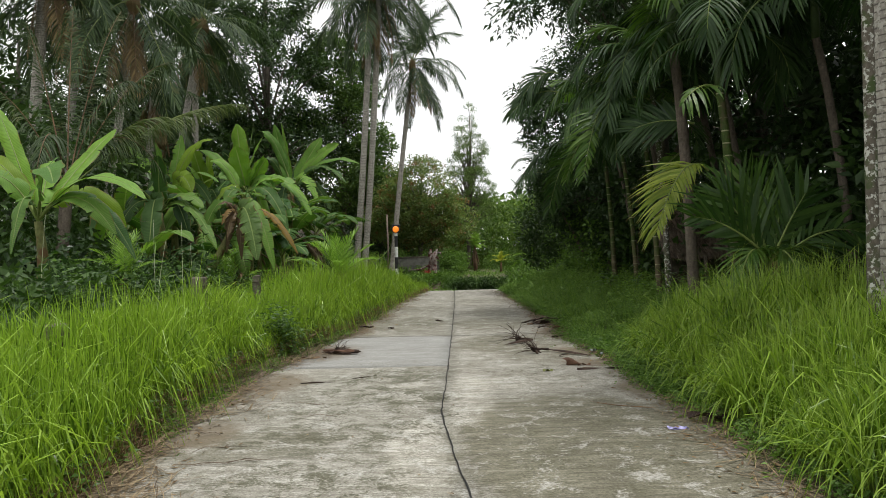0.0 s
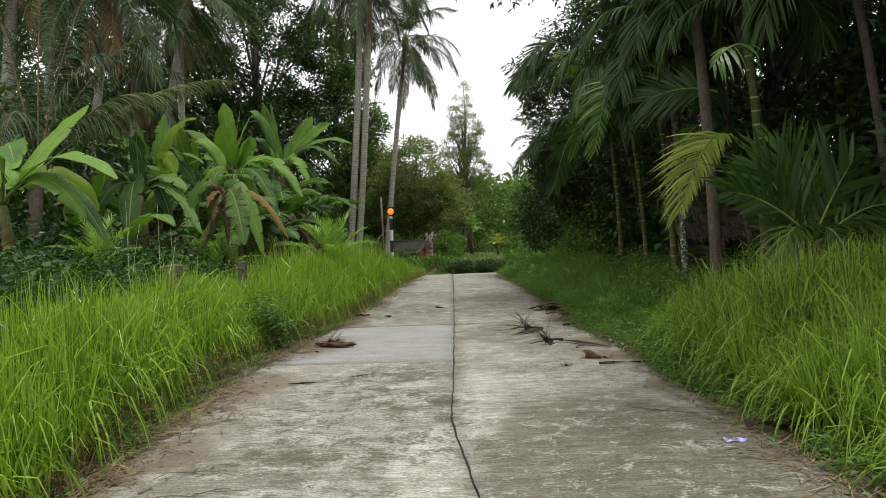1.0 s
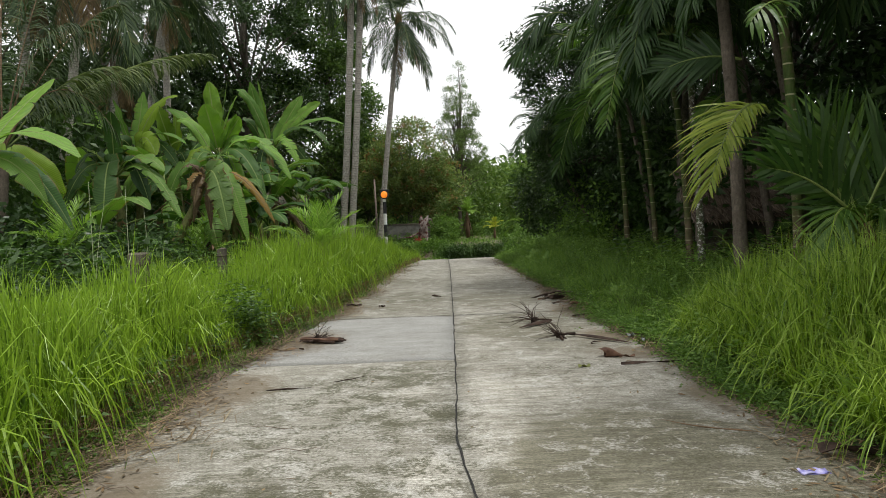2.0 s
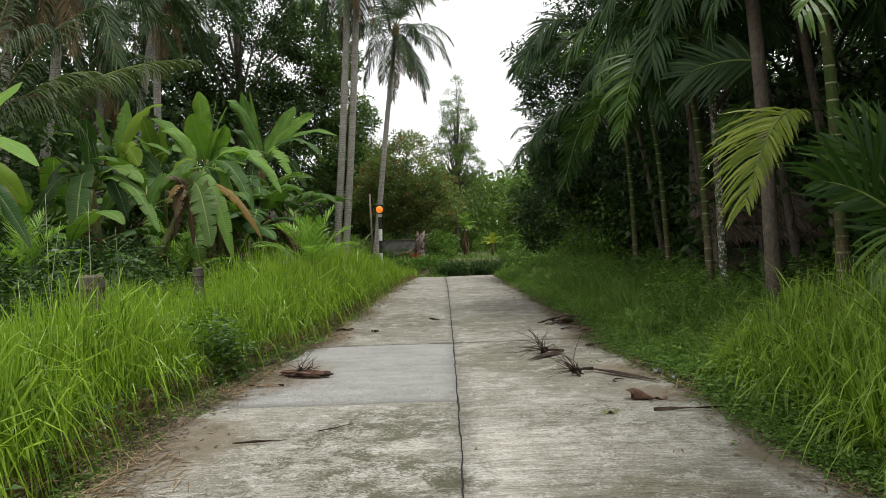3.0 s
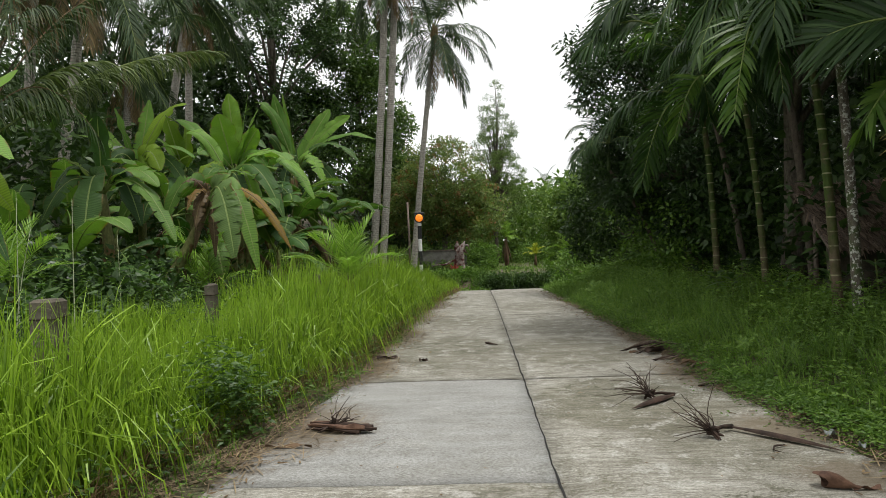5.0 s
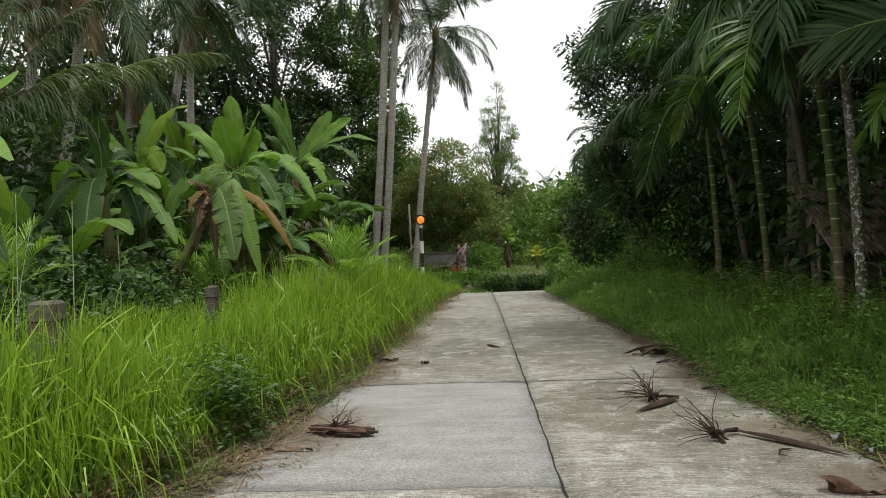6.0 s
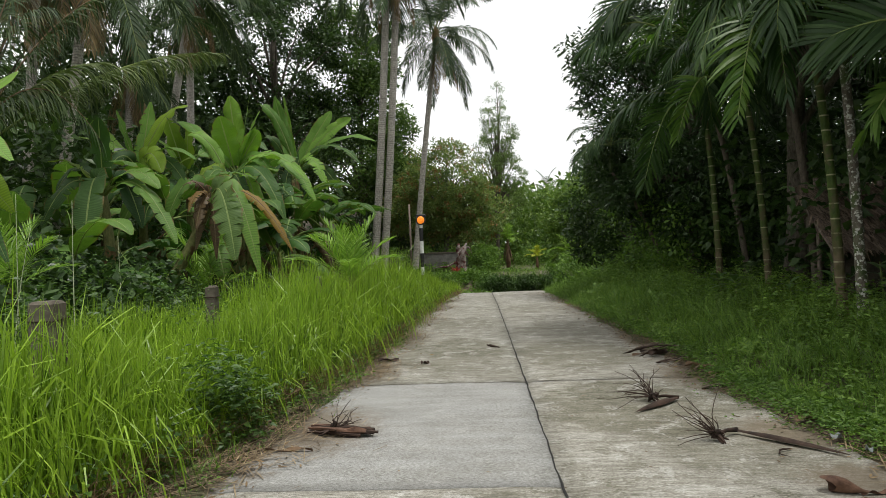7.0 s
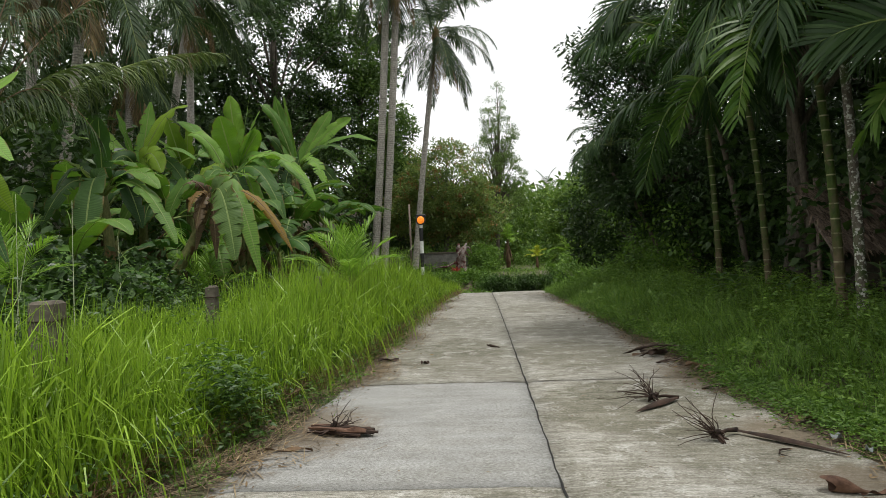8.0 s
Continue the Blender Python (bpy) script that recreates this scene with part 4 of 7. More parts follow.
def crown_centres(blobs, count, g, hollow=0.55):
    """Clump places spread through ellipsoids (x, y, z, rx, ry, rz), mostly near their skins."""
    vol = np.array([b[3] * b[4] * b[5] for b in blobs]) ** 0.67
    out = []
    for b, k in zip(blobs, np.maximum(1, (count * vol / vol.sum()).astype(int))):
        d = unit(g.normal(size=(k, 3)))
        out.append(np.array(b[:3]) + d * np.array(b[3:]) * (hollow + (1 - hollow) * g.random((k, 1)) ** 0.6))
    return np.concatenate(out)


def broad_tree(name, base, blobs, r, mat, seed, label, clumps=150, per=70, size=0.22, clump_r=0.7, limbs=26, fork=0.35, wide=0.5, sag=0.5, bark=None, group="broad-leaved trees"):
    """A tree: tapered trunk, limbs to the clumps, a crown of single leaves. blobs are relative to the base."""
    g = np.random.default_rng(seed)
    tree = thing(name, base, label, "tree", group)
    cs = crown_centres(blobs, clumps, g)
    top = max(b[2] + b[5] * 0.6 for b in blobs)
    mid = np.mean([b[:3] for b in blobs], axis=0)
    s = np.linspace(0, 1, 14)
    spine = np.stack([mid[0] * s ** 1.5 + 0.15 * np.sin(s * 5 + seed), mid[1] * s ** 1.5 + 0.15 * np.sin(s * 4), top * s], 1)
    wood = Soup().add(*tube(spine, r * (1 - 0.85 * s) * (1 + 0.5 * np.exp(-s * 25)), 10, rough=0.05, seed=seed))
    for c in cs[g.permutation(len(cs))[:limbs]]:
        h = np.clip(c[2] * g.uniform(0.45, 0.8), top * fork * 0.8, top * 0.9)
        a = np.array([np.interp(h, spine[:, 2], spine[:, q]) for q in range(3)])
        t = np.linspace(0, 1, 7)[:, None]
        way = a * (1 - t) + c * t + np.array([0, 0, 1]) * np.sin(t * np.pi) * 0.12 * np.linalg.norm(c - a)
        rr = r * 0.42 * (1 - h / top * 0.6)
        wood.add(*tube(way, rr * (1 - 0.85 * t[:, 0]), 6, rough=0.05, seed=seed))
    put_part("trunk", wood.mesh("trunk", bark or TRUNK_TREE, True), tree, "dark branching trunk")
    crown = Soup()
    leaf_cloud(crown, cs, clump_r * g.uniform(0.6, 1.3, len(cs)), per, size, g, wide=wide, sag=sag)
    put_part("crown", crown.mesh("crown", mat), tree)
    return tree


# ---- coconut palms ----
def gp(x, y, dz=-0.05):
    return (x, y, float(gz(x, y)) + dz)


coconut_palm([gp(-4.82, 32.0), (-4.2, 32.0, 7.2), (-3.76, 32.0, 14.3)], 0.165, 0.135, 24, 1.0, 1, "tall coconut palm with a grey ringed trunk, in a close pair", 5)
coconut_palm([gp(-4.44, 32.1), (-3.82, 32.1, 7.2), (-3.3, 32.1, 14.9)], 0.16, 0.13, 22, 1.0, 2, "tall leaning coconut palm, the other of a close pair", 4)
coconut_palm([gp(-3.98, 41.0), (-3.2, 41.0, 7.0), (-2.36, 41.0, 13.3)], 0.17, 0.12, 30, 0.92, 3, "coconut palm with a full round crown against the sky", 3)
coconut_palm([gp(-14.95, 34.0), (-13.9, 34.0, 7.7), (-12.65, 34.0, 13.7)], 0.2, 0.15, 26, 1.0, 4, "coconut palm leaning over the banana plants", 4, 5)
coconut_palm([gp(-14.95, 38.0), (-14.75, 38.0, 8.5), (-14.6, 38.0, 15.2)], 0.2, 0.17, 18, 1.0, 5, "coconut palm with brown dead fronds behind the bananas", 9)
coconut_palm([gp(-12.4, 22.5), (-11.5, 22.5, 5.3), (-10.75, 22.5, 10.6)], 0.15, 0.12, 20, 1.05, 6, "coconut palm among dense fronds at the grove's edge", 4)
coconut_palm([gp(-13.5, 29.0), (-13.35, 29.0, 5.0), (-13.0, 29.0, 9.3)], 0.17, 0.15, 14, 0.85, 10, "coconut palm with a ragged skirt of dead fronds", 9)
coconut_palm([gp(-14.0, 21.5), (-13.5, 21.3, 6.0), (-12.9, 21.2, 11.5)], 0.19, 0.16, 18, 1.1, 7, "older coconut palm at the back of the grove", 5)
coconut_palm([gp(-16.0, 27.0), (-15.7, 27.0, 6.0), (-15.2, 27.0, 12.0)], 0.18, 0.15, 15, 1.05, 8, "coconut palm deep in the grove", 5)

# a young coconut palm whose fronds arch low over the bananas
young = thing("coconut_palm", gp(-9.2, 15.3), "young coconut palm with long low arching fronds", "palm", "coconut palms")
young_hub = np.array((-9.0, 15.4, 3.3)) - np.array(young.location)
put_part("trunk", trunk_mesh([np.zeros(3), young_hub * 0.5, young_hub], 0.15, 0.13, 0.12, TRUNK_BROWN, seed=9), young, "short ringed trunk")
for k, (x, y, z, bow) in enumerate((
        (3.00, 3.90, 2.82, 0.55), (1.84, 1.30, 1.95, 0.45), (1.51, 0.20, 2.59, 0.7), (-0.22, 0.80, 4.54, 0.5),
        (-1.04, 0.20, 4.08, 0.4), (-1.52, -0.80, 2.47, 0.5), (1.56, 2.20, 3.62, 0.6), (0.49, 1.80, 4.88, 0.6),
        (1.98, 0.80, 0.39, 1.1), (0.49, -2.00, -0.12, 1.2))):
    long = math.sqrt(x * x + y * y + z * z)
    put_part("frond", frond_to((x, y, z), bow, int((26 if k < 2 else 21) * long), 0.85, 0.03 if k < 2 else 0.027, 1.9 if k < 2 else 3.0, [COCO_PALE if k < 2 else COCO_DEEP, STALK if k < 2 else STALK_DRY], 640 + k, first=0.2, spread=58), young, m=Matrix.Translation(young_hub))

# coconut seedlings in the verge
SPROUT = [frond(p, 1.5, sg, 26, 0.5, 0.03, ls, [GARDEN_LEAF, STALK], 180 + i, spread=50, stalk_r=0.012) for i, (p, sg, ls) in enumerate(((80, 0.5, 0.2), (64, 0.7, 0.35), (46, 0.9, 0.5)))]


def seedling(base, size, seed, label, count=8):
    g = np.random.default_rng(seed)
    ob = thing("palm_seedling", base, label, "palm", "palm seedlings")
    put_part("stem", Soup().add(*tube([(0, 0, 0), (0, 0, 0.15), (0, 0, 0.3)], [0.08, 0.1, 0.05], 8, rough=0.1, seed=seed)).mesh("stem", STALK_DRY, True), ob)
    for k in range(count):
        m = Matrix.Translation((0, 0, 0.22)) @ Euler((0, 0, radians(k * 137.5 + seed * 40))).to_matrix().to_4x4() @ Matrix.Scale(size * g.uniform(0.85, 1.1), 4)
        put_part("frond", SPROUT[min(2, k * 3 // count)], ob, m=m)
    return ob


seedling((-2.95, 17.5, 0.78), 0.87, 3, "light green coconut seedling rising out of the grass", 13)
seedling((-6.47, 13.00, 1.0), 0.62, 4, "small bright palm seedling beside the bananas", 9)
seedling((-6.2, 18.5, 0.55), 0.9, 5, "small palm seedling in front of the bananas", 6)

# ---- banana plants ----
for k, (x, y, top, size, leaves, dead, text) in enumerate((
        (-8.7, 19.6, 1.5, 0.85, 11, 3, "banana plant half hidden in the clump"),
        (-7.9, 20.6, 2.3, 0.9, 14, 4, "banana plant with many crossing leaves"),
        (-6.3, 21.4, 1.9, 0.85, 13, 5, "banana plant with torn lower leaves"),
        (-5.4, 21.0, 1.4, 0.75, 12, 5, "short banana plant at the end of the clump"),
        (-7.9, 25.6, 3.1, 0.95, 14, 3, "banana plant deep in the clump"),
        (-6.4, 26.4, 2.7, 1.0, 14, 4, "banana plant before the palm pair"),
        (-5.7, 27.4, 2.3, 1.1, 14, 6, "low banana plant with hanging leaves"),
        (-9.9, 19.8, 1.5, 0.9, 11, 3, "banana plant under the coconut fronds"),
        (-7.3, 15.6, 0.9, 0.8, 9, 3, "small banana plant in deep shade"),
        (-10.6, 22.5, 2.3, 1.1, 12, 3, "banana plant at the back of the clump"),
        (-6.3, 19.6, 1.3, 0.9, 10, 5, "low banana plant crowded by its neighbours"),
        (-9.6, 26.0, 2.6, 1.05, 12, 3, "banana plant in the rear of the clump"),
        (-6.2, 25.0, 2.0, 1.05, 13, 5, "dark banana plant filling the clump"),
        (-8.3, 15.4, 1.0, 0.9, 10, 3, "young banana plant in the undergrowth"))):
    banana_plant(gp(x, y), top, size, 200 + k, text, leaves, dead)
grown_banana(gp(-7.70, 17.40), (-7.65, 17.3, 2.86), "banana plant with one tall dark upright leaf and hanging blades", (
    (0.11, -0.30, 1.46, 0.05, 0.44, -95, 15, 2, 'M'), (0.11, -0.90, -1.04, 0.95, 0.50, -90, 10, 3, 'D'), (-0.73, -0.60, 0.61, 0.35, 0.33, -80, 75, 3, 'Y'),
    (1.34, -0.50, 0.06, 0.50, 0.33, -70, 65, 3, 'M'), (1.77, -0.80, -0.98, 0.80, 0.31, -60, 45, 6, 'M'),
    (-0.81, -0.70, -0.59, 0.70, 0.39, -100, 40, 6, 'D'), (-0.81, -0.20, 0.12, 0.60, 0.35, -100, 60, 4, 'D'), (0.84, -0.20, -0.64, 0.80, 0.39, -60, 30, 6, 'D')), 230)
grown_banana(gp(-9.30, 21.90), (-9.25, 21.8, 3.95), "banana plant with pale ribbed leaves and an arching brown-tipped one", (
    (-0.55, 0.00, 1.62, 0.00, 0.28, -125, 10, 1, 'L'), (0.28, 0.20, 1.84, -0.10, 0.41, -60, 35, 7, 'L'), (1.45, -0.20, 1.58, 0.60, 0.39, -50, 55, 3, 'Y'),
    (1.78, -0.60, 0.15, 0.55, 0.36, -80, 70, 2, 'L'), (0.95, -0.70, -0.15, 0.60, 0.51, -90, 15, 2, 'Y'), (-1.84, 0.50, 1.62, 0.20, 0.23, -60, 20, 1, 'L'),
    (0.64, -0.80, -1.36, 0.80, 0.47, -90, 15, 4, 'Y'), (-1.83, -0.30, 0.81, 0.50, 0.28, -90, 65, 2, 'L'), (-0.47, -0.60, -0.05, 0.50, 0.39, -100, 30, 4, 'D'),
    (1.51, -0.50, -0.55, 0.70, 0.35, -70, 40, 6, 'D')), 231)
grown_banana(gp(-7.16, 23.10), (-7.11, 23.0, 3.88), "banana plant with brightly lit green upright leaves", (
    (-0.25, -0.40, 1.58, 0.05, 0.66, -88, 25, 0, 'B'), (0.78, -0.30, 1.16, 0.10, 0.47, -70, 25, 1, 'B'), (1.10, -0.60, 0.10, 0.55, 0.43, -80, 35, 3, 'L'),
    (0.70, -0.30, 1.27, 0.10, 0.28, -160, 60, 1, 'L'), (-1.46, -0.60, 0.18, 0.60, 0.39, -90, 65, 2, 'Y'), (-0.64, -0.90, 0.46, 0.40, 0.43, -90, 50, 3, 'L'),
    (1.06, -1.30, -1.34, 0.70, 0.51, -80, 40, 5, 'B'), (2.44, -1.00, -0.86, 1.15, 0.44, -75, 55, 13, 'L')), 232)
grown_banana(gp(-7.05, 22.30), (-7.0, 22.2, 3.63), "banana plant with long arching torn leaves", (
    (1.68, -0.80, -1.09, 1.00, 0.43, -60, 40, 6, 'M'), (2.27, -0.40, -0.19, 0.90, 0.39, -60, 65, 4, 'L'), (-0.77, -0.70, -0.43, 0.70, 0.43, -100, 40, 5, 'Y'),
    (-0.31, -0.90, -0.25, 0.50, 0.39, -90, 40, 4, 'M'), (0.64, -0.40, -1.27, 0.80, 0.39, -80, 20, 8, 'D'), (-1.65, 0.60, 1.78, 0.50, 0.33, -110, 40, 2, 'L'),
    (-1.17, 0.20, 1.32, 0.55, 0.33, -110, 50, 2, 'L')), 233)
grown_banana(gp(-8.92, 28.30), (-8.87, 28.2, 4.89), "tall banana plant with one broad bright blade standing up", (
    (-0.26, 0.00, 2.50, 0.00, 0.70, -85, 15, 1, 'B'), (0.41, 0.20, 2.56, 0.00, 0.28, -150, 10, 0, 'L'), (0.89, -0.20, 1.86, 0.20, 0.35, -140, 30, 1, 'L'),
    (-0.85, -0.20, 1.31, 0.30, 0.43, -110, 20, 2, 'D'), (1.19, -0.50, 0.43, 0.60, 0.39, -70, 40, 4, 'D'), (-1.29, -0.30, 0.57, 0.60, 0.39, -110, 40, 4, 'D')), 234)
grown_banana(gp(-8.64, 23.30), (-8.59, 23.2, 3.9), "banana plant with backlit yellow-green leaves", (
    (-0.40, -0.20, 1.63, 0.00, 0.55, -85, 10, 1, 'Y'), (0.05, 0.10, 1.57, 0.00, 0.47, -100, 10, 1, 'Y'), (1.06, -0.30, 0.70, 0.40, 0.33, -90, 60, 2, 'L'),
    (-0.84, -0.40, 1.02, 0.45, 0.31, -90, 65, 2, 'L'), (-0.21, -0.60, -0.95, 0.70, 0.43, -90, 20, 5, 'M'), (0.71, -0.50, -1.21, 0.80, 0.39, -80, 25, 8, 'D'),
    (-1.11, -0.50, -0.52, 0.70, 0.39, -110, 40, 4, 'M')), 235)
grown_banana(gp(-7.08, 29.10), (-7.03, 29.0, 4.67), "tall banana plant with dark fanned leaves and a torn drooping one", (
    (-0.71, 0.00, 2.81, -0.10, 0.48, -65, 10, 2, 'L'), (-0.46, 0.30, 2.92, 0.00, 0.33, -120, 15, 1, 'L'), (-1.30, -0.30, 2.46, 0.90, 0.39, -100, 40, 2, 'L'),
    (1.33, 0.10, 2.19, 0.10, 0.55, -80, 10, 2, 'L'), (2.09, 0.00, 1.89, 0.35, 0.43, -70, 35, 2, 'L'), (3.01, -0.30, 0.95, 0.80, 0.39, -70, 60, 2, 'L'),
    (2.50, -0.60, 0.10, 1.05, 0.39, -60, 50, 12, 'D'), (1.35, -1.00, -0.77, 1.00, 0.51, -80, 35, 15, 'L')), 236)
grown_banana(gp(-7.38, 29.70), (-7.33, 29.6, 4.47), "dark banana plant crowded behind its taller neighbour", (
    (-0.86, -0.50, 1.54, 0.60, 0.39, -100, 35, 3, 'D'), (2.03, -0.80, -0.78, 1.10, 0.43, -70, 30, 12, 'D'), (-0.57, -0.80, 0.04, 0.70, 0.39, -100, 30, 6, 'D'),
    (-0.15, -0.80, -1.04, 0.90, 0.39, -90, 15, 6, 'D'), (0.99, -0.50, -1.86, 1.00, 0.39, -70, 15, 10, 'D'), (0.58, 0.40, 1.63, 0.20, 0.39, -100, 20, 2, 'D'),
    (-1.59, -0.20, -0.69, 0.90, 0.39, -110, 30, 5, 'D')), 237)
grown_banana(gp(-7.13, 17.90), (-5.83, 18.0, 2.76), "leaning banana plant with torn leaves and brown rags", (
    (0.79, -0.90, -1.20, 0.85, 0.56, -85, 10, 15, 'T'), (1.18, -0.70, -1.48, 1.15, 0.36, -75, 15, 5, 'M'), (1.76, -0.50, -1.08, 0.75, 0.19, -60, 30, 10, 'R'),
    (-0.35, -0.50, 0.27, 0.25, 0.23, -90, 30, 8, 'X'), (-0.12, -0.50, -0.58, 0.40, 0.27, -100, 15, 8, 'X'), (0.19, -0.30, -1.18, 0.60, 0.23, -90, 10, 10, 'X'),
    (-0.88, -0.20, -0.54, 0.80, 0.39, -110, 40, 6, 'M'), (-0.19, -0.70, -0.26, 0.35, 0.20, -90, 30, 8, 'R'), (-0.27, -0.20, -0.99, 0.70, 0.31, -100, 15, 8, 'X')), 238)
grown_banana(gp(-7.92, 12.60), (-7.87, 12.5, 2.39), "banana plant with long arching bright leaves by the verge", (
    (0.47, 2.10, 2.15, 0.15, 0.31, -75, 55, 1, 'B'), (2.60, -1.10, 0.27, 0.75, 0.33, -80, 65, 2, 'L'), (1.39, 0.60, -0.12, 0.75, 0.39, -70, 35, 3, 'Y'),
    (2.16, -0.60, -0.77, 1.00, 0.27, -70, 45, 3, 'M'), (-1.18, 0.60, 2.37, 0.10, 0.33, -100, 40, 1, 'B'), (1.28, -1.60, 0.52, 0.75, 0.51, -80, 35, 3, 'L'),
    (-1.31, 0.20, 1.23, 0.50, 0.35, -90, 60, 2, 'Y'), (-1.03, -0.50, 0.55, 0.70, 0.39, -100, 50, 3, 'L'), (-0.23, 0.90, 1.30, 0.20, 0.39, -80, 30, 4, 'L'),
    (1.96, -0.90, -0.33, 0.70, 0.33, -80, 45, 5, 'M'), (0.13, -1.00, -0.64, 0.90, 0.35, -100, 30, 4, 'M')), 239)

# ---- areca and other palms beside the right verge ----
def add_fronds(palm, rows):
    """Single fronds: foot (world), tip from the foot, bow, leaflets, their length, width and sag, material, spread, across."""
    for k, (foot, tip, bow, count, long, wide, sag, mat, spread, across) in enumerate(rows):
        low = Vector(foot) - palm.location
        put_part("yellow_frond" if mat == ARECA_YELLOW else "frond", frond_to(tip, bow, count, long, wide, sag, [mat, STALK], 660 + k + count, across, spread, lop=0.45 if mat in (ARECA_YELLOW, ARECA_LIT_LEAF) else 1.0), palm,
                 "yellow-green drooping frond" if mat == ARECA_YELLOW else "", Matrix.Translation(low))


slim = areca_palm(gp(4.4, 14.1), (4.15, 14.1, 4.75), 0.064, 9, 1.0, 301, "slim areca palm with a green banded trunk", TRUNK_ARECA, 0.2)
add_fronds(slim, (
    ((3.37, 13.60, 4.53), (-0.73, -0.70, -1.53), 0.45, 44, 0.72, 0.04, 0.8, ARECA_LIT_LEAF, 68, (1.0, 0.1, 0.3)),
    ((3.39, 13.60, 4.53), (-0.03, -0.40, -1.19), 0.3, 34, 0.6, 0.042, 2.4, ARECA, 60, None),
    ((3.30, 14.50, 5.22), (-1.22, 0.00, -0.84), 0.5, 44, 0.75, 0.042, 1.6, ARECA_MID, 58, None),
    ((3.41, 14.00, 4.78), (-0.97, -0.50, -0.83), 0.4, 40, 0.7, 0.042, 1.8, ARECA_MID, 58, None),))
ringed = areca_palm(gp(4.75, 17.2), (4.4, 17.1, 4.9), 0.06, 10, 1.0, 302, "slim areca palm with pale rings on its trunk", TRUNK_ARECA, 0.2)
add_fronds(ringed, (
    ((3.45, 16.00, 4.25), (-0.69, -0.30, -1.00), 0.35, 36, 0.55, 0.038, 0.9, ARECA_LIT_LEAF, 66, (1.0, 0.2, 0.3)),
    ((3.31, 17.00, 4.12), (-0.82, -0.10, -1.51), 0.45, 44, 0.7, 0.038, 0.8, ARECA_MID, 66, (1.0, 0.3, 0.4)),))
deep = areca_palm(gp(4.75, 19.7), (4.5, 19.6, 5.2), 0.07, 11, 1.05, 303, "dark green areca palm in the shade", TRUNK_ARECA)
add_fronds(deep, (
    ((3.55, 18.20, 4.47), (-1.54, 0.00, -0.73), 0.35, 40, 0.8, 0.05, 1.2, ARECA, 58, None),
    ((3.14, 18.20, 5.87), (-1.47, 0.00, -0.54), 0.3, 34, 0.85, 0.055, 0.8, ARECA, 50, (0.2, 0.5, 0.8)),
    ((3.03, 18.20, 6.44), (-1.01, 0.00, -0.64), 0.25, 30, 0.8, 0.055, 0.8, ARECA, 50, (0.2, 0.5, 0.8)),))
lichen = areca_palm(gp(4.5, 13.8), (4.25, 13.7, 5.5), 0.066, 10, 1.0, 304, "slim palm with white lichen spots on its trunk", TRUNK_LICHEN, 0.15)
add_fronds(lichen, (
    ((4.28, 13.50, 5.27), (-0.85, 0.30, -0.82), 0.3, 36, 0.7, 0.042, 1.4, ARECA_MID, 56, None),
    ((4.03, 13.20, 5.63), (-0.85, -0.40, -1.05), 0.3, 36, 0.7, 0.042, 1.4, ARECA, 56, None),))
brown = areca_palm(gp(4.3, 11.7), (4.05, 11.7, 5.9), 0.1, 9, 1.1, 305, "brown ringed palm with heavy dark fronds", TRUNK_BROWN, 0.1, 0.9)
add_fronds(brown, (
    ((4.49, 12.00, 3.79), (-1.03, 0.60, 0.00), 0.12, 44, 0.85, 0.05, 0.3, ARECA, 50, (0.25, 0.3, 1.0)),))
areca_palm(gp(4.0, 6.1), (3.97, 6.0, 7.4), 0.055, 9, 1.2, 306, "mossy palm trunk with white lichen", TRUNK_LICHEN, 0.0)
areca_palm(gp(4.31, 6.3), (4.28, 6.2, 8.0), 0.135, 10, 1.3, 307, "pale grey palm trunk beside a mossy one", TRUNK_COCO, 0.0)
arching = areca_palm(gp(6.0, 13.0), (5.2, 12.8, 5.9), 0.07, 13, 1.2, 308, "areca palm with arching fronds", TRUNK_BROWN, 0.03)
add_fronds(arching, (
    ((3.98, 9.60, 3.85), (-0.66, -0.50, -0.31), 0.12, 11, 0.6, 0.042, 1.3, ARECA_LIT_LEAF, 62, (-1.0, 0.3, 0.1)),
    ((4.45, 12.60, 3.38), (-0.65, -0.20, -0.73), 0.1, 22, 0.7, 0.06, 0.5, ARECA_LIT_LEAF, 50, (0.6, 0.3, 0.8)),))
areca_palm(gp(5.7, 17.4), (5.0, 17.0, 5.9), 0.07, 12, 1.15, 309, "tall areca palm with spreading fronds", TRUNK_BROWN, 0.04)
areca_palm(gp(5.9, 21.0), (4.9, 20.6, 6.0), 0.07, 11, 1.2, 310, "tall areca palm before dark trees", TRUNK_BROWN, 0.05)
areca_palm(gp(6.5, 10.6), (5.9, 10.5, 5.6), 0.07, 13, 1.15, 311, "areca palm with glossy fronds over the verge", TRUNK_BROWN, 0.03)
areca_palm(gp(5.3, 25.4), (3.45, 24.6, 4.5), 0.06, 13, 0.85, 312, "areca palm leaning toward the road", TRUNK_BROWN)
areca_palm(gp(6.4, 15.0), (5.3, 14.8, 6.9), 0.08, 15, 1.2, 313, "tall areca palm half hidden by leaves", TRUNK_BROWN, 0.04)
gold = areca_palm(gp(4.62, 10.65), (4.42, 10.65, 5.0), 0.075, 7, 0.95, 320, "areca palm with one yellowing low frond", TRUNK_ARECA, 0.0, 0.9, 60)
add_fronds(gold, (
    ((4.12, 10.40, 2.75), (-0.95, -0.40, -0.95), 0.45, 46, 0.85, 0.038, 0.9, ARECA_YELLOW, 62, (0.8, -0.3, -0.2)),))

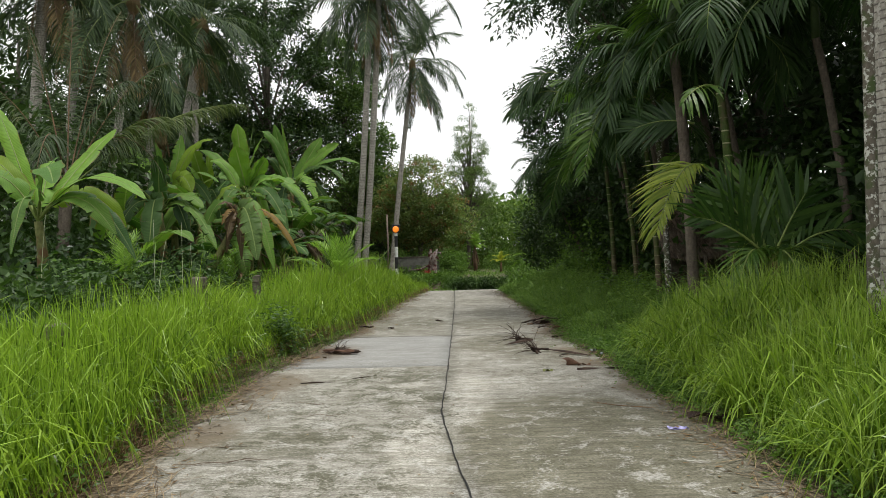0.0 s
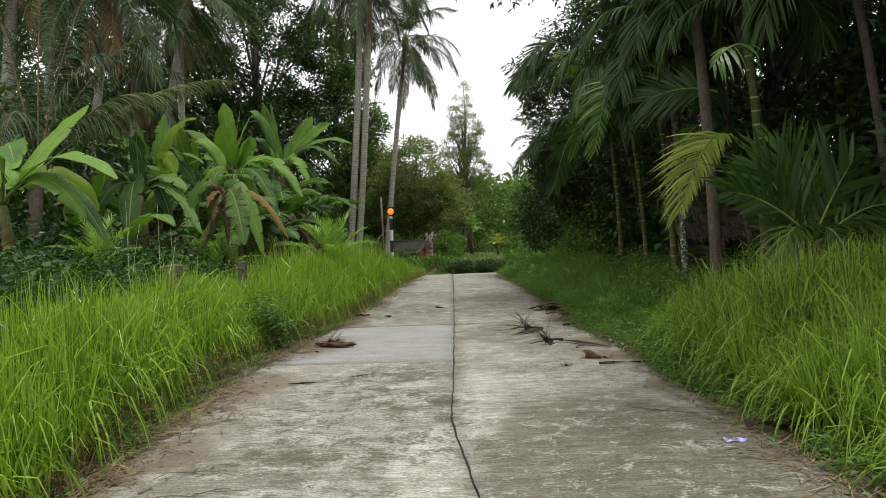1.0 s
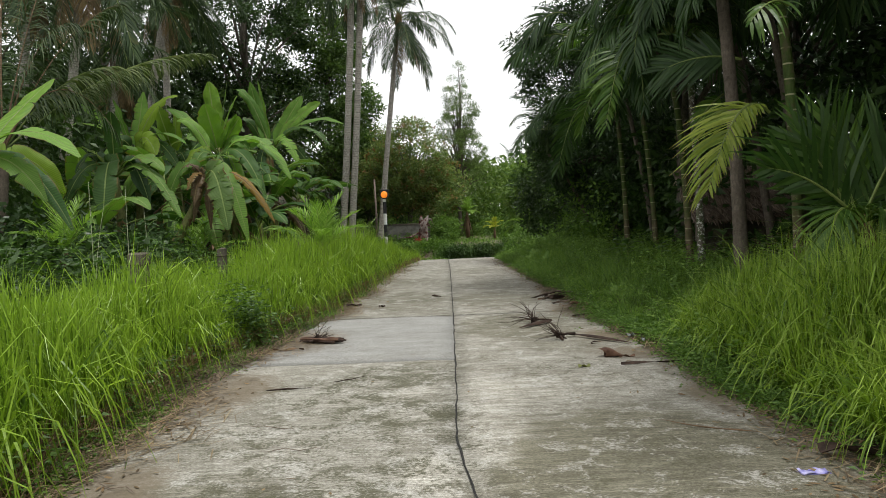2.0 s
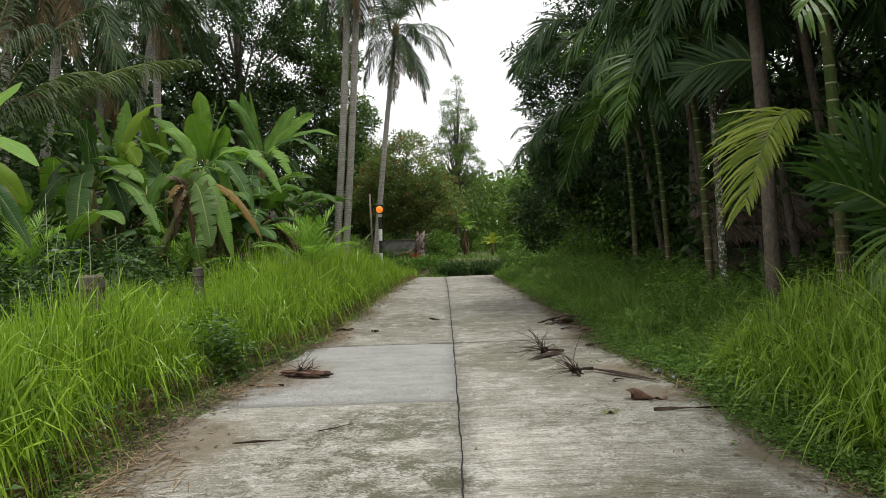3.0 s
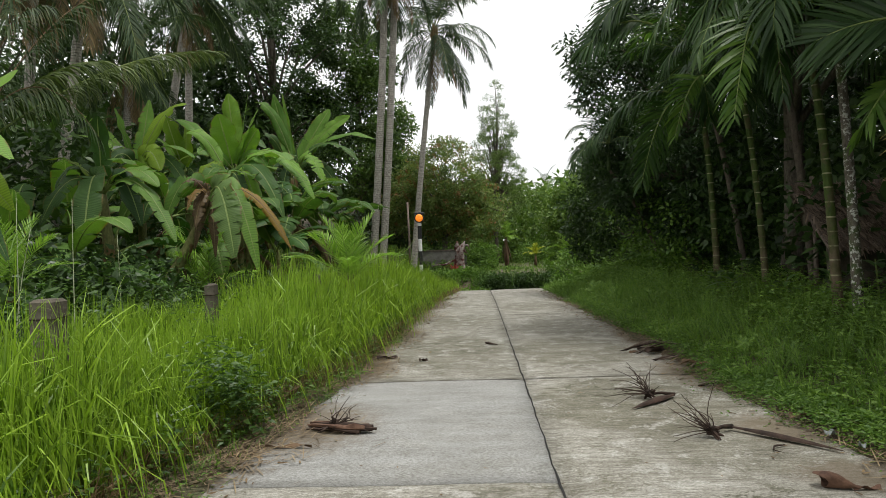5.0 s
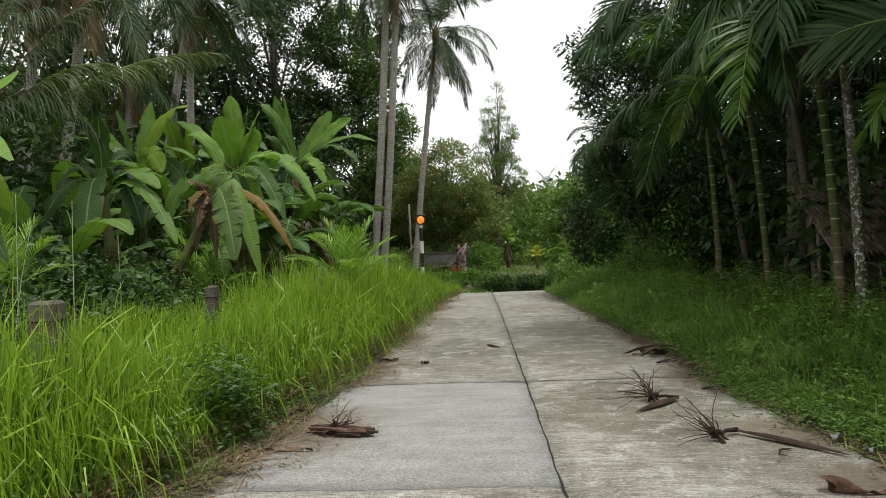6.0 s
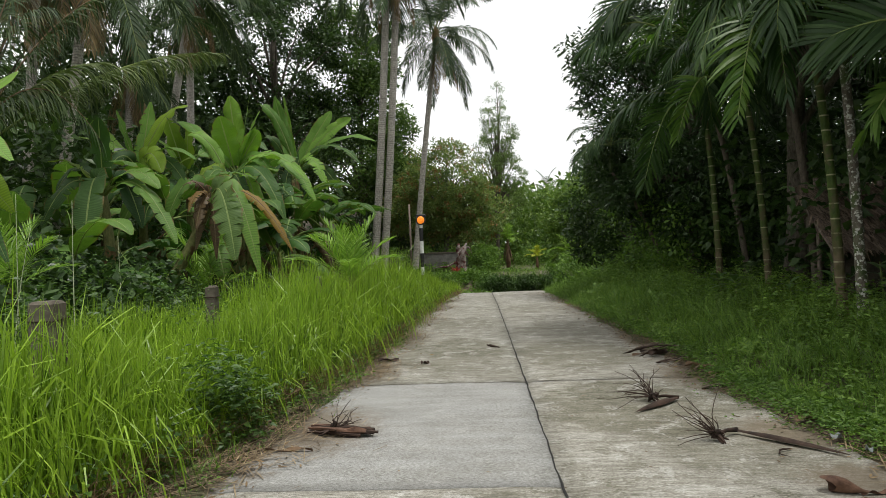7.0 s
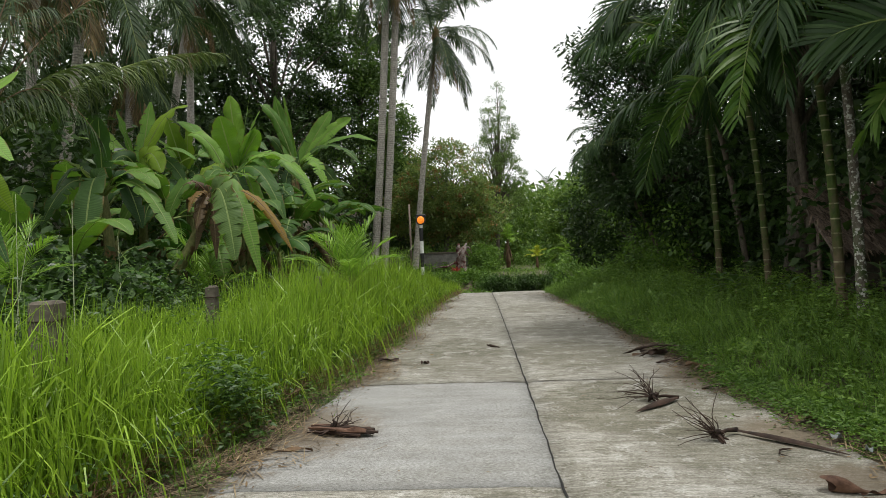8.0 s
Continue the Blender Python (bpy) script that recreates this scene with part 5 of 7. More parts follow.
# a bushy young palm with wide bright fronds, no trunk yet
bushy = thing("young_palm", gp(4.7, 9.0), "bushy young palm with wide bright green fronds", "palm")
put_part("stem", Soup().add(*tube([(0, 0, 0), (-0.1, 0, 0.6), (-0.3, 0, 1.1)], [0.1, 0.08, 0.05], 9, rough=0.06)).mesh("stem", STALK_DRY, True), bushy)
for k, (foot, tip, bow, count, long, wide, sag, mat, across) in enumerate((
        ((4.35, 9.0, 1.4), (-1.0, -0.1, 0.55), 0.12, 16, 0.75, 0.05, 0.2, ARECA_MID, (-0.3, 0.3, -1.0)), ((4.35, 9.0, 1.35), (-0.12, 0.15, 1.05), 0.05, 17, 1.0, 0.06, 0.12, ARECA_LIT_LEAF, (1.0, 0.15, 0.1)),
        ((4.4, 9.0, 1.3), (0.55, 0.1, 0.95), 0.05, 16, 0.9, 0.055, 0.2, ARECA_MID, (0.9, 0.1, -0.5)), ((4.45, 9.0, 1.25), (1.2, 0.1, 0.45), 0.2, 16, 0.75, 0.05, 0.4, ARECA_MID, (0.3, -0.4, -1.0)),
        ((4.35, 9.0, 1.25), (-0.62, -0.5, -0.35), 0.4, 26, 0.62, 0.042, 1.0, ARECA_LIT_LEAF, None), ((4.35, 9.0, 1.2), (0.15, -0.75, -0.4), 0.45, 26, 0.6, 0.042, 1.1, ARECA_LIT_LEAF, None),
        ((4.45, 9.05, 1.3), (0.6, 0.8, 0.8), 0.25, 16, 0.75, 0.055, 0.4, ARECA, None),
        ((4.4, 9.0, 1.2), (0.85, -0.5, -0.15), 0.4, 24, 0.6, 0.045, 0.9, ARECA_MID, None), ((4.35, 9.0, 1.3), (-0.55, 0.05, 0.95), 0.08, 16, 0.95, 0.055, 0.2, ARECA_MID, (0.8, -0.1, 0.6)))):
    put_part("frond", frond_to(tip, bow, count, long, wide, sag, [mat, STALK], 330 + k, across, 46, 0.1, 0.1, lop=0.55 if k == 0 else 1.0), bushy, m=Matrix.Translation(Vector(foot) - bushy.location))

# ---- trees ----
broad_tree("broadleaf_tree", gp(-13.4, 47.0), [(0, 0, 14, 4.3, 4.5, 6.0), (2.4, 0, 9, 3.2, 3.4, 3), (-4, 0, 11, 4.5, 4, 4.5), (0.2, 0, 20, 3.2, 3.4, 4), (3.6, 0, 14.5, 1.2, 1.3, 0.9)], 0.4, BROAD, 401, "tall dark broad-leaved tree with gaps of sky", 340, 125, 0.25, 0.9)
broad_tree("broadleaf_tree", gp(-8.5, 50.0), [(-0.3, 0, 6.6, 3.9, 3.6, 2.6), (1.9, 0, 10, 1.8, 1.8, 1.6), (-2.2, 0, 10.8, 2.0, 2.2, 1.8), (0.2, 0, 13.4, 1.3, 1.4, 1.0), (2.2, 0, 6.5, 2, 2, 2), (1.0, 0, 12.3, 1.9, 1.8, 1.7), (1.9, 0, 8.8, 1.9, 1.8, 1.6), (-1.5, 0, 15.0, 1.5, 1.5, 1.3), (0.9, 0, 13.4, 2.4, 2.0, 1.6), (-0.4, 0, 16.4, 2.0, 2.0, 1.4), (1.6, 0, 16.0, 1.4, 1.4, 0.9)], 0.24, BROAD_MID, 402, "broad-leaved tree behind the palm pair", 360, 110, 0.24, 0.8)
broad_tree("broadleaf_tree", gp(-20.0, 42.0), [(0, 0, 13, 6, 5, 6), (0, 0, 7, 6, 5, 4)], 0.38, BROAD, 403, "dark tree behind the coconut grove", 160, 58, 0.36, 1.1)
broad_tree("broadleaf_tree", gp(-19.0, 29.0), [(0, 0, 8, 5, 5, 5), (0, 0, 4, 5, 5, 3)], 0.3, BROAD, 404, "leafy tree behind the grove", 140, 58, 0.34, 1.0)
broad_tree("russet_tree", gp(-2.3, 46.0), [(0, 0.4, 5.2, 3.0, 2.6, 3.0), (-1.5, 0.6, 3.9, 2.6, 2.2, 2.2), (1.2, 0, 3.6, 2.4, 2.3, 2.3)], 0.2, RUSSET, 405, "round tree with russet young leaves", 330, 125, 0.17, 0.6)
broad_tree("slender_tree", gp(1.2, 57.0), [(0.15, 0, 13.3, 0.4, 0.4, 1.1), (-0.2, 0, 11.9, 0.95, 0.9, 1.3), (0.35, 0.2, 10.4, 1.5, 1.5, 1.5), (-0.1, 0, 8.8, 1.9, 1.8, 1.7), (0.3, 0, 7.0, 2.2, 2.1, 1.8), (0, 0, 5.0, 2.2, 2.2, 2)], 0.15, AIRY, 406, "slender airy tree with a pointed top", 420, 70, 0.12, 0.36, 130, 0.12, 0.4)
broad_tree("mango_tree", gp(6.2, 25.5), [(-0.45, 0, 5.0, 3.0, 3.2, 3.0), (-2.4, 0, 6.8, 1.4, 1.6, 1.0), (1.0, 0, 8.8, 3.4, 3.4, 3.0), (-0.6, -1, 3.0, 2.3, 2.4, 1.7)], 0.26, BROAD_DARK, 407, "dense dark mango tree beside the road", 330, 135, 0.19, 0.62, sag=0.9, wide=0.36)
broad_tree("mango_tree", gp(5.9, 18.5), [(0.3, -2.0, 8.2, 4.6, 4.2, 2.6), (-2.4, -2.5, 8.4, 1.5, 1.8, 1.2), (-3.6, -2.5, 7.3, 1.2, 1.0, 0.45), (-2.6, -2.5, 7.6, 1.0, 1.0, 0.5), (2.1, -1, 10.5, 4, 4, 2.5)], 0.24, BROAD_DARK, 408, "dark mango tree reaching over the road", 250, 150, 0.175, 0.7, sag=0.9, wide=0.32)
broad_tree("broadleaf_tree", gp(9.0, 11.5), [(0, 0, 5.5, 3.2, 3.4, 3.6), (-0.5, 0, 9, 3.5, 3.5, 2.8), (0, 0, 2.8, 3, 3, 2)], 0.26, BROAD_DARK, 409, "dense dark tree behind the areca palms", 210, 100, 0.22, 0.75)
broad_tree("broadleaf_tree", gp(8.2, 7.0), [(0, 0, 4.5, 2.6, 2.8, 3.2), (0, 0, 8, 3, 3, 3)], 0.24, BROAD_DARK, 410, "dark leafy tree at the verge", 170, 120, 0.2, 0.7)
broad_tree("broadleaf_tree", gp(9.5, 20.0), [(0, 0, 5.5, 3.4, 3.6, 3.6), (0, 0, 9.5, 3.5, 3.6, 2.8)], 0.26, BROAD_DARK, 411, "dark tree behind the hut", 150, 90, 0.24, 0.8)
broad_tree("broadleaf_tree", gp(6.0, 33.0), [(-0.5, 0, 3.6, 2.4, 2.6, 2.4), (1, 0, 6, 3, 3, 3)], 0.2, BROAD, 412, "leafy tree near the bend of the road", 200, 100, 0.2, 0.7)
broad_tree("broadleaf_tree", gp(9.5, 52.0), [(0, 0, 4.5, 4, 3.5, 3.5), (-2.5, 0, 3, 3, 3, 2.2)], 0.22, BROAD_LIGHT, 413, "light green tree beyond the bend", 200, 90, 0.26, 0.85)
broad_tree("broadleaf_tree", gp(-6.3, 54.0), [(0, 0, 5, 3.5, 3, 3.5), (2, 0, 3, 3, 3, 2.5)], 0.2, BROAD, 414, "green tree behind the garden wall", 200, 90, 0.26, 0.85)


# ---- woods and undergrowth ----
def scatter_wood(name, spots, sizes, per, leaf, mat, seed, label, category, up=0.25, wide=0.5):
    g = np.random.default_rng(seed)
    soup = Soup()
    leaf_cloud(soup, spots, sizes, per, leaf, g, up=up, wide=wide)
    return tagged(new(name, soup.mesh(name, mat)), label, category, kind="stuff")


def fill(count, x, y, z, seed, tall=None):
    """Random clump places in a box; tall lets the height follow the ground."""
    g = np.random.default_rng(seed)
    p = np.stack([g.uniform(*x, count), g.uniform(*y, count), 0 * np.zeros(count)], 1)
    p[:, 2] = gz(p[:, 0], p[:, 1]) + z[0] + (z[1] - z[0]) * g.random(count) ** 1.3
    return p


g = np.random.default_rng(51)
far_y = g.uniform(66, 120, 600)
far_x = g.uniform(-50, 50, 600)
far_z = g.uniform(0, 1, 600) * (6.0 + 2.0 * np.sin(far_x * 0.21) + 1.5 * np.sin(far_x * 0.57 + 1)) * (0.7 + far_y / 200) + 0.5
scatter_wood("far_woods", np.stack([far_x, far_y, far_z], 1), 2.2, 65, 0.8, BROAD_MID, 52, "distant green woods beyond the bend", "woods")
scatter_wood("left_thicket", fill(420, (-18, -9.8), (13, 40), (0.0, 5.0), 53), 0.9, 80, 0.27, WEED_SHADED, 54, "dense dark undergrowth behind the bananas", "undergrowth")
scatter_wood("grove_backdrop", fill(520, (-34, -13), (40, 62), (0.5, 12.5), 153), 1.4, 75, 0.45, BROAD, 154, "dark mixed trees behind the coconut grove", "woods")
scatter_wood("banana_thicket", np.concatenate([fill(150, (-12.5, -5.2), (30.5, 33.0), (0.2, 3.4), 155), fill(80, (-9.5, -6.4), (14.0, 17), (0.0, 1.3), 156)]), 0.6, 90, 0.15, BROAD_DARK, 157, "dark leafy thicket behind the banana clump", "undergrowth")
scatter_wood("banana_undergrowth", fill(300, (-11.0, -4.9), (6, 32), (0.0, 0.9), 55), 0.45, 70, 0.14, WEED_SHADED, 56, "leafy creepers under the banana plants", "undergrowth")
scatter_wood("right_thicket", fill(360, (5.3, 10.0), (2, 31), (0.0, 3.2), 57), 0.8, 80, 0.22, WEED_SHADED, 58, "dark undergrowth behind the palms", "undergrowth")
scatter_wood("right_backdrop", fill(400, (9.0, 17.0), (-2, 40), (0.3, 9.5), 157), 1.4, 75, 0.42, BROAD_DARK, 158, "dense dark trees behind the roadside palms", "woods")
scatter_wood("bend_shrubs", np.concatenate([fill(120, (4.4, 9.5), (23, 33), (0.1, 2.6), 59), fill(90, (6.5, 12), (36, 56), (0.1, 2.8), 159)]), 0.6, 80, 0.16, WEED, 60, "green shrubs along the bend", "undergrowth")
scatter_wood("garden_shrubs", fill(170, (-9, 10), (58.5, 64), (0.0, 2.4), 61), 0.8, 80, 0.22, WEED, 62, "mixed green garden shrubs", "undergrowth")
scatter_wood("low_garden_plants", np.concatenate([fill(130, (-6, -0.4), (36.5, 41.4), (-0.35, 0.0), 263), fill(60, (-0.6, 6.0), (42, 45), (-0.4, 0.0), 270), fill(40, (3.4, 8.0), (37, 46), (0.0, 0.9), 266)]), 0.36, 80, 0.15, WEED, 265, "low green garden plants", "undergrowth")
scatter_wood("garden_bushes", np.concatenate([fill(60, (-7, -3.9), (41.5, 43.2), (0.0, 1.3), 264), fill(26, (-3.9, -2.0), (42.6, 43.2), (-0.1, 0.3), 364), fill(14, (-3.9, -1.0), (43.9, 44.8), (0.9, 1.5), 365), fill(60, (-0.9, 0.5), (43, 46), (0.0, 1.5), 267), fill(60, (2.2, 9), (52, 57), (0.0, 1.5), 268)]), 0.5, 80, 0.14, WEED, 269, "leafy green garden bushes", "undergrowth")
hedge_spots = fill(170, (-0.3, 3.5), (35.0, 36.2), (0.0, 0.35), 63)
hedge_spots[:, 2] = np.random.default_rng(163).uniform(-0.75, 0.25, 170)
scatter_wood("mid_woods", fill(430, (-16, 20), (58, 68), (0.3, 6.3), 261), 1.1, 110, 0.33, BROAD_LIGHT, 262, "leafy green trees beyond the garden", "woods")
scatter_wood("hedge", hedge_spots, 0.3, 90, 0.1, WEED_SHADED, 64, "low dark hedge on the far bank", "hedge")
scatter_wood("bank_creeper", np.concatenate([fill(230, (-4.6, -0.1), (31.6, 37), (-0.1, 0.5), 65), fill(130, (2.5, 6.5), (29, 38), (0.1, 0.6), 165)]), 0.34, 80, 0.13, WEED, 66, "creeping green plants on the bank", "undergrowth")


# ---- grass ----
def left_edge(y):
    return np.interp(y, [2, 5, 6, 9, 10.7, 12.9, 16, 21, 26, 29, 31], [-2.3, -2.48, -2.7, -2.78, -2.62, -2.34, -2.1, -2.05, -1.75, -1.4, -1.2])


def right_edge(y):
    return np.interp(y, [2, 4.2, 7, 10, 12, 17.7, 24, 31], [2.5, 2.46, 2.58, 2.58, 2.38, 2.3, 2.15, 2.0])


def grass_field(name, spots, tall, seed, label, mat, lean=0.22, width=0.011, bend=(0.25, 1.3), out=None, prof=(0.55, 1.0, 0.7, 0.06)):
    """Blades in tufts; tall gives each blade's mean height."""
    g = np.random.default_rng(seed)
    N = len(spots)
    tall = np.broadcast_to(tall, (N,)) * g.uniform(0.55, 1.15, N)
    D = np.stack([g.normal(0, lean, N), g.normal(0, lean, N), np.ones(N)], 1)
    if out is not None:
        D[:, 0] += out
    D = unit(D)
    turn = g.uniform(0, 2 * np.pi, N)
    S = unit(np.cross(D, np.stack([np.cos(turn), np.sin(turn), 0 * turn], 1)))
    b = g.uniform(*bend, N) * np.where(g.random(N) < 0.2, 1.7, 1.0)
    soup = Soup().add(*strips(spots, D, S, tall * (1 + 0.15 * b), width * g.uniform(0.6, 1.4, N), b, prof))
    return tagged(new(name, soup.mesh(name, mat)), label, "grass", kind="stuff")


def tufts(count, xf, y0, y1, per, spread, g):
    """Blade feet in tufts; xf(y, u) gives x for u in 0..1."""
    y = g.uniform(y0, y1, count)
    x = xf(y, g.random(count))
    x = np.repeat(x, per) + g.normal(0, spread, count * per)
    y = np.repeat(y, per) + g.normal(0, spread, count * per)
    return np.stack([x, y, gz(x, y) - 0.02], 1)


LONG_BLADE = (0.5, 0.95, 1.0, 0.8, 0.45, 0.04)
MID_BLADE = (0.55, 1.0, 0.85, 0.5, 0.05)
g = np.random.default_rng(71)
near = tufts(2700, lambda y, u: left_edge(y) - 0.05 - u ** 1.25 * 2.3, 1.0, 14, 16, 0.05, g)
far = tufts(1250, lambda y, u: left_edge(y) - 0.05 - u ** 1.2 * (2.5 - 0.03 * y), 14, 31.3, 16, 0.06, g)
for name, feet, w, seed in (("tall_grass", near, 0.0145, 72), ("tall_grass", far, 0.016, 73)):
    away = left_edge(feet[:, 1]) - feet[:, 0]
    inner = np.clip(away / 0.45, 0, 1)
    swell = 0.88 - 0.08 * np.exp(-((feet[:, 1] - 8.5) / 1.1) ** 2) + 0.14 * np.sin(feet[:, 0] * 1.7 + feet[:, 1] * 0.9) + 0.12 * np.sin(feet[:, 1] * 2.3)
    tall = (0.74 + 0.40 * inner) * swell * np.interp(feet[:, 1], [5, 6.5, 9, 11, 12.8, 14.3, 16.8, 20.5, 24, 28], [1.0, 0.93, 0.88, 0.88, 0.93, 1.06, 1.26, 1.24, 1.18, 1.0]) * (1 - (0.1 + 0.38 * smooth01((feet[:, 1] - 5.4) / 1.4) * (1 - 0.75 * smooth01((feet[:, 1] - 10.8) / 1.8))) * smooth01((away - 0.55) / 0.7)) * (1 - 0.38 * smooth01((feet[:, 1] - 23) / 6))
    bowed = np.random.default_rng(seed + 900).random(len(feet)) < 0.5
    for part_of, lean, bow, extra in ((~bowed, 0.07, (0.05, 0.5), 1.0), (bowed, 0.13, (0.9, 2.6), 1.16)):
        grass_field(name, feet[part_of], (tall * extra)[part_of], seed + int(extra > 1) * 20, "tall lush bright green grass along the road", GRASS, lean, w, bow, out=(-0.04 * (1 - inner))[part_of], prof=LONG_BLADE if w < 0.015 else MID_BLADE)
gb = np.random.default_rng(171)
behind = tufts(620, lambda y, u: left_edge(y) - 0.05 - u ** 1.25 * 2.3, -7, 1.1, 13, 0.06, gb)
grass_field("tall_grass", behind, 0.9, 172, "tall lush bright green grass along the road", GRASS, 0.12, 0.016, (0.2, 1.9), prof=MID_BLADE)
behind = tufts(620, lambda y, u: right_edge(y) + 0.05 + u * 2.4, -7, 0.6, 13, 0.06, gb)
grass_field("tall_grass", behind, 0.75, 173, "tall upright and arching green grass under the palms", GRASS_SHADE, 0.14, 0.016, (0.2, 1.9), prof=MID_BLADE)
foot_y = g.uniform(2.0, 30, 8000)
foot_x = left_edge(foot_y) - 0.04 + g.normal(0, 0.06, 8000)
grass_field("dead_grass", np.stack([foot_x, foot_y, gz(foot_x, foot_y)], 1), 0.3, 79, "dead brown blades at the foot of the grass", DRY, 0.3, 0.007, out=0.2)
right_near = tufts(1350, lambda y, u: right_edge(y) + 0.05 + u * 2.4, 0.5, 9.6, 22, 0.045, g)
inner = np.clip((right_edge(right_near[:, 1]) - right_near[:, 0]) / -0.6, 0, 1)
fade = (1 - 0.55 * smooth01((right_near[:, 1] - 9.0) / 0.8)) * (1.05 - 0.2 * smooth01((7.0 - right_near[:, 1]) / 2.0)) * (0.9 + 0.2 * np.sin(right_near[:, 1] * 3.1 + right_near[:, 0]))
bowed = np.random.default_rng(974).random(len(right_near)) < 0.5
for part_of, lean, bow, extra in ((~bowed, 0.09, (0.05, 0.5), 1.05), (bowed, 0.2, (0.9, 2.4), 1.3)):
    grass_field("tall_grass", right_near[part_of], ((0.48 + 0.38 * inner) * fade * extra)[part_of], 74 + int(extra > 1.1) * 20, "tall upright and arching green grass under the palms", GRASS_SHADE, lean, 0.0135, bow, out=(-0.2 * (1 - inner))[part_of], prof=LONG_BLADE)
right_far = tufts(1300, lambda y, u: right_edge(y) + u * 2.2, 9.0, 31, 12, 0.07, g)
grass_field("short_grass", right_far, 0.26 + 0.2 * (np.sin(right_far[:, 0] * 5.1) * np.sin(right_far[:, 1] * 2.7) > 0.35), 75, "short mixed grass on the shaded verge", VERGE, 0.28, 0.009)
stand = tufts(150, lambda y, u: right_edge(y) + 0.5 + u * 1.9, 10.0, 24, 26, 0.06, g)
grass_field("verge_tufts", stand, 0.6, 275, "loose tufts of longer grass on the shaded verge", VERGE, 0.18, 0.011, (0.3, 1.8), prof=MID_BLADE)
fringe_y = g.uniform(2.5, 30, 9000)
fringe_side = g.random(9000) < 0.5
fringe_x = np.where(fringe_side, left_edge(fringe_y) + g.normal(0.1, 0.16, 9000), right_edge(fringe_y) - g.normal(0.0, 0.14, 9000))
grass_field("road_edge_grass", np.stack([fringe_x, fringe_y, gz(fringe_x, fringe_y)], 1), 0.13, 76, "short grass creeping over the road edge", WEED, 0.5, 0.008)
lawn_y = 36.3 + g.random(6000) ** 2.4 * 22
lawn_x = g.uniform(-7, 9, 6000)
grass_field("garden_grass", np.stack([lawn_x, lawn_y, gz(lawn_x, lawn_y)], 1), 0.26, 78, "green grass beyond the hedge", VERGE, 0.35, 0.02)
strap_x, strap_y = g.uniform(-0.5, 3.6, 1300), g.uniform(35.1, 36.3, 1300)
grass_field("bank_straps", np.stack([strap_x, strap_y, g.uniform(-0.3, 0.3, 1300)], 1), 0.5, 178, "strap-leaved plants drooping over the bank", WEED_MID, 0.5, 0.03, (1.2, 2.8), prof=MID_BLADE)
back_y = g.uniform(6, 32, 9000)
back_x = -4.3 - g.random(9000) * 2.2
grass_field("shade_grass", np.stack([back_x, back_y, gz(back_x, back_y)], 1), 0.55, 77, "darker grass in front of the bananas", WEED_MID, 0.25, 0.013)


wild_y = g.uniform(3.5, 9, 600)
wild_x = -4.6 - g.random(600) * 2.4
grass_field("wild_grass", np.stack([wild_x, wild_y, gz(wild_x, wild_y)], 1), 0.95, 177, "tall wild grass behind the fence line", WEED_MID, 0.16, 0.013, (0.4, 1.8), prof=LONG_BLADE)


# ---- low weeds ----
def weeds(name, x, y, tall, per, leaf, mat, seed, label):
    """Low leafy plants: leaves up a short stem."""
    g = np.random.default_rng(seed)
    n = len(x)
    h = np.broadcast_to(tall, (n,)) * g.uniform(0.5, 1.2, n)
    X, Y, H = np.repeat(x, per), np.repeat(y, per), np.repeat(h, per)
    t = g.random(n * per)
    a = g.uniform(0, 2 * np.pi, n * per)
    P = np.stack([X + np.cos(a) * 0.05 + g.normal(0, 0.05, n * per), Y + np.sin(a) * 0.05 + g.normal(0, 0.05, n * per), gz(X, Y) + H * t + 0.01], 1)
    D = unit(np.stack([np.cos(a), np.sin(a), g.uniform(0.0, 0.7, n * per)], 1))
    S = unit(np.cross(D, unit(g.normal(size=(n * per, 3)) * 0.35 + (0, 0, 1))))
    L = leaf * g.uniform(0.6, 1.4, n * per)
    mid = P + D * (L * 0.45)[:, None]
    half = S * (L * 0.27)[:, None]
    v = np.stack([P, mid - half, P + unit(D + DOWN * 0.35) * L[:, None], mid + half], 1)
    soup = Soup().add(v, np.arange(4 * n * per).reshape(-1, 4), np.tile([[0.5, 0], [0, 0.5], [0.5, 1], [1, 0.5]], (n * per, 1)))
    return tagged(new(name, soup.mesh(name, mat)), label, "weeds", kind="stuff")


wy = 8.6 + 22.4 * g.random(5200) ** 1.25
wx = right_edge(wy) + 0.05 + g.random(5200) ** 0.85 * 3.0
weeds("verge_weeds", wx, wy, np.clip(0.1 + 0.2 * (wx - right_edge(wy)), 0.08, 0.6) * (0.7 + 0.5 * (np.sin(wx * 3.3 + wy) * np.sin(wy * 1.9) > 0)), 14, 0.062, VERGE, 81, "low leafy weeds on the shaded verge")
wy = g.uniform(10.5, 30, 420)
weeds("tall_weeds", right_edge(wy) + g.uniform(1.0, 3.0, 420), wy, 0.6, 26, 0.065, VERGE, 181, "taller bushy weeds between the palms")
wy = g.uniform(6.3, 11.5, 900)
weeds("creeping_weeds", right_edge(wy) + 0.1 + g.normal(-0.08, 0.12, 900), wy, 0.05, 12, 0.034, VERGE, 182, "mat of small creeping weeds over the concrete edge")
wy = np.concatenate([g.uniform(6.6, 9.1, 1300), g.uniform(9.6, 13.0, 900)])
weeds("creeping_weeds", right_edge(wy) + 0.05 - np.abs(g.normal(0, 0.2, 2200)) * np.where(wy < 9.3, 1.0, 1.3), wy, 0.07, 12, 0.032, WEED, 184, "thick mat of feathery creeping weeds over the road edge")
wy = g.uniform(7.2, 9.4, 34)
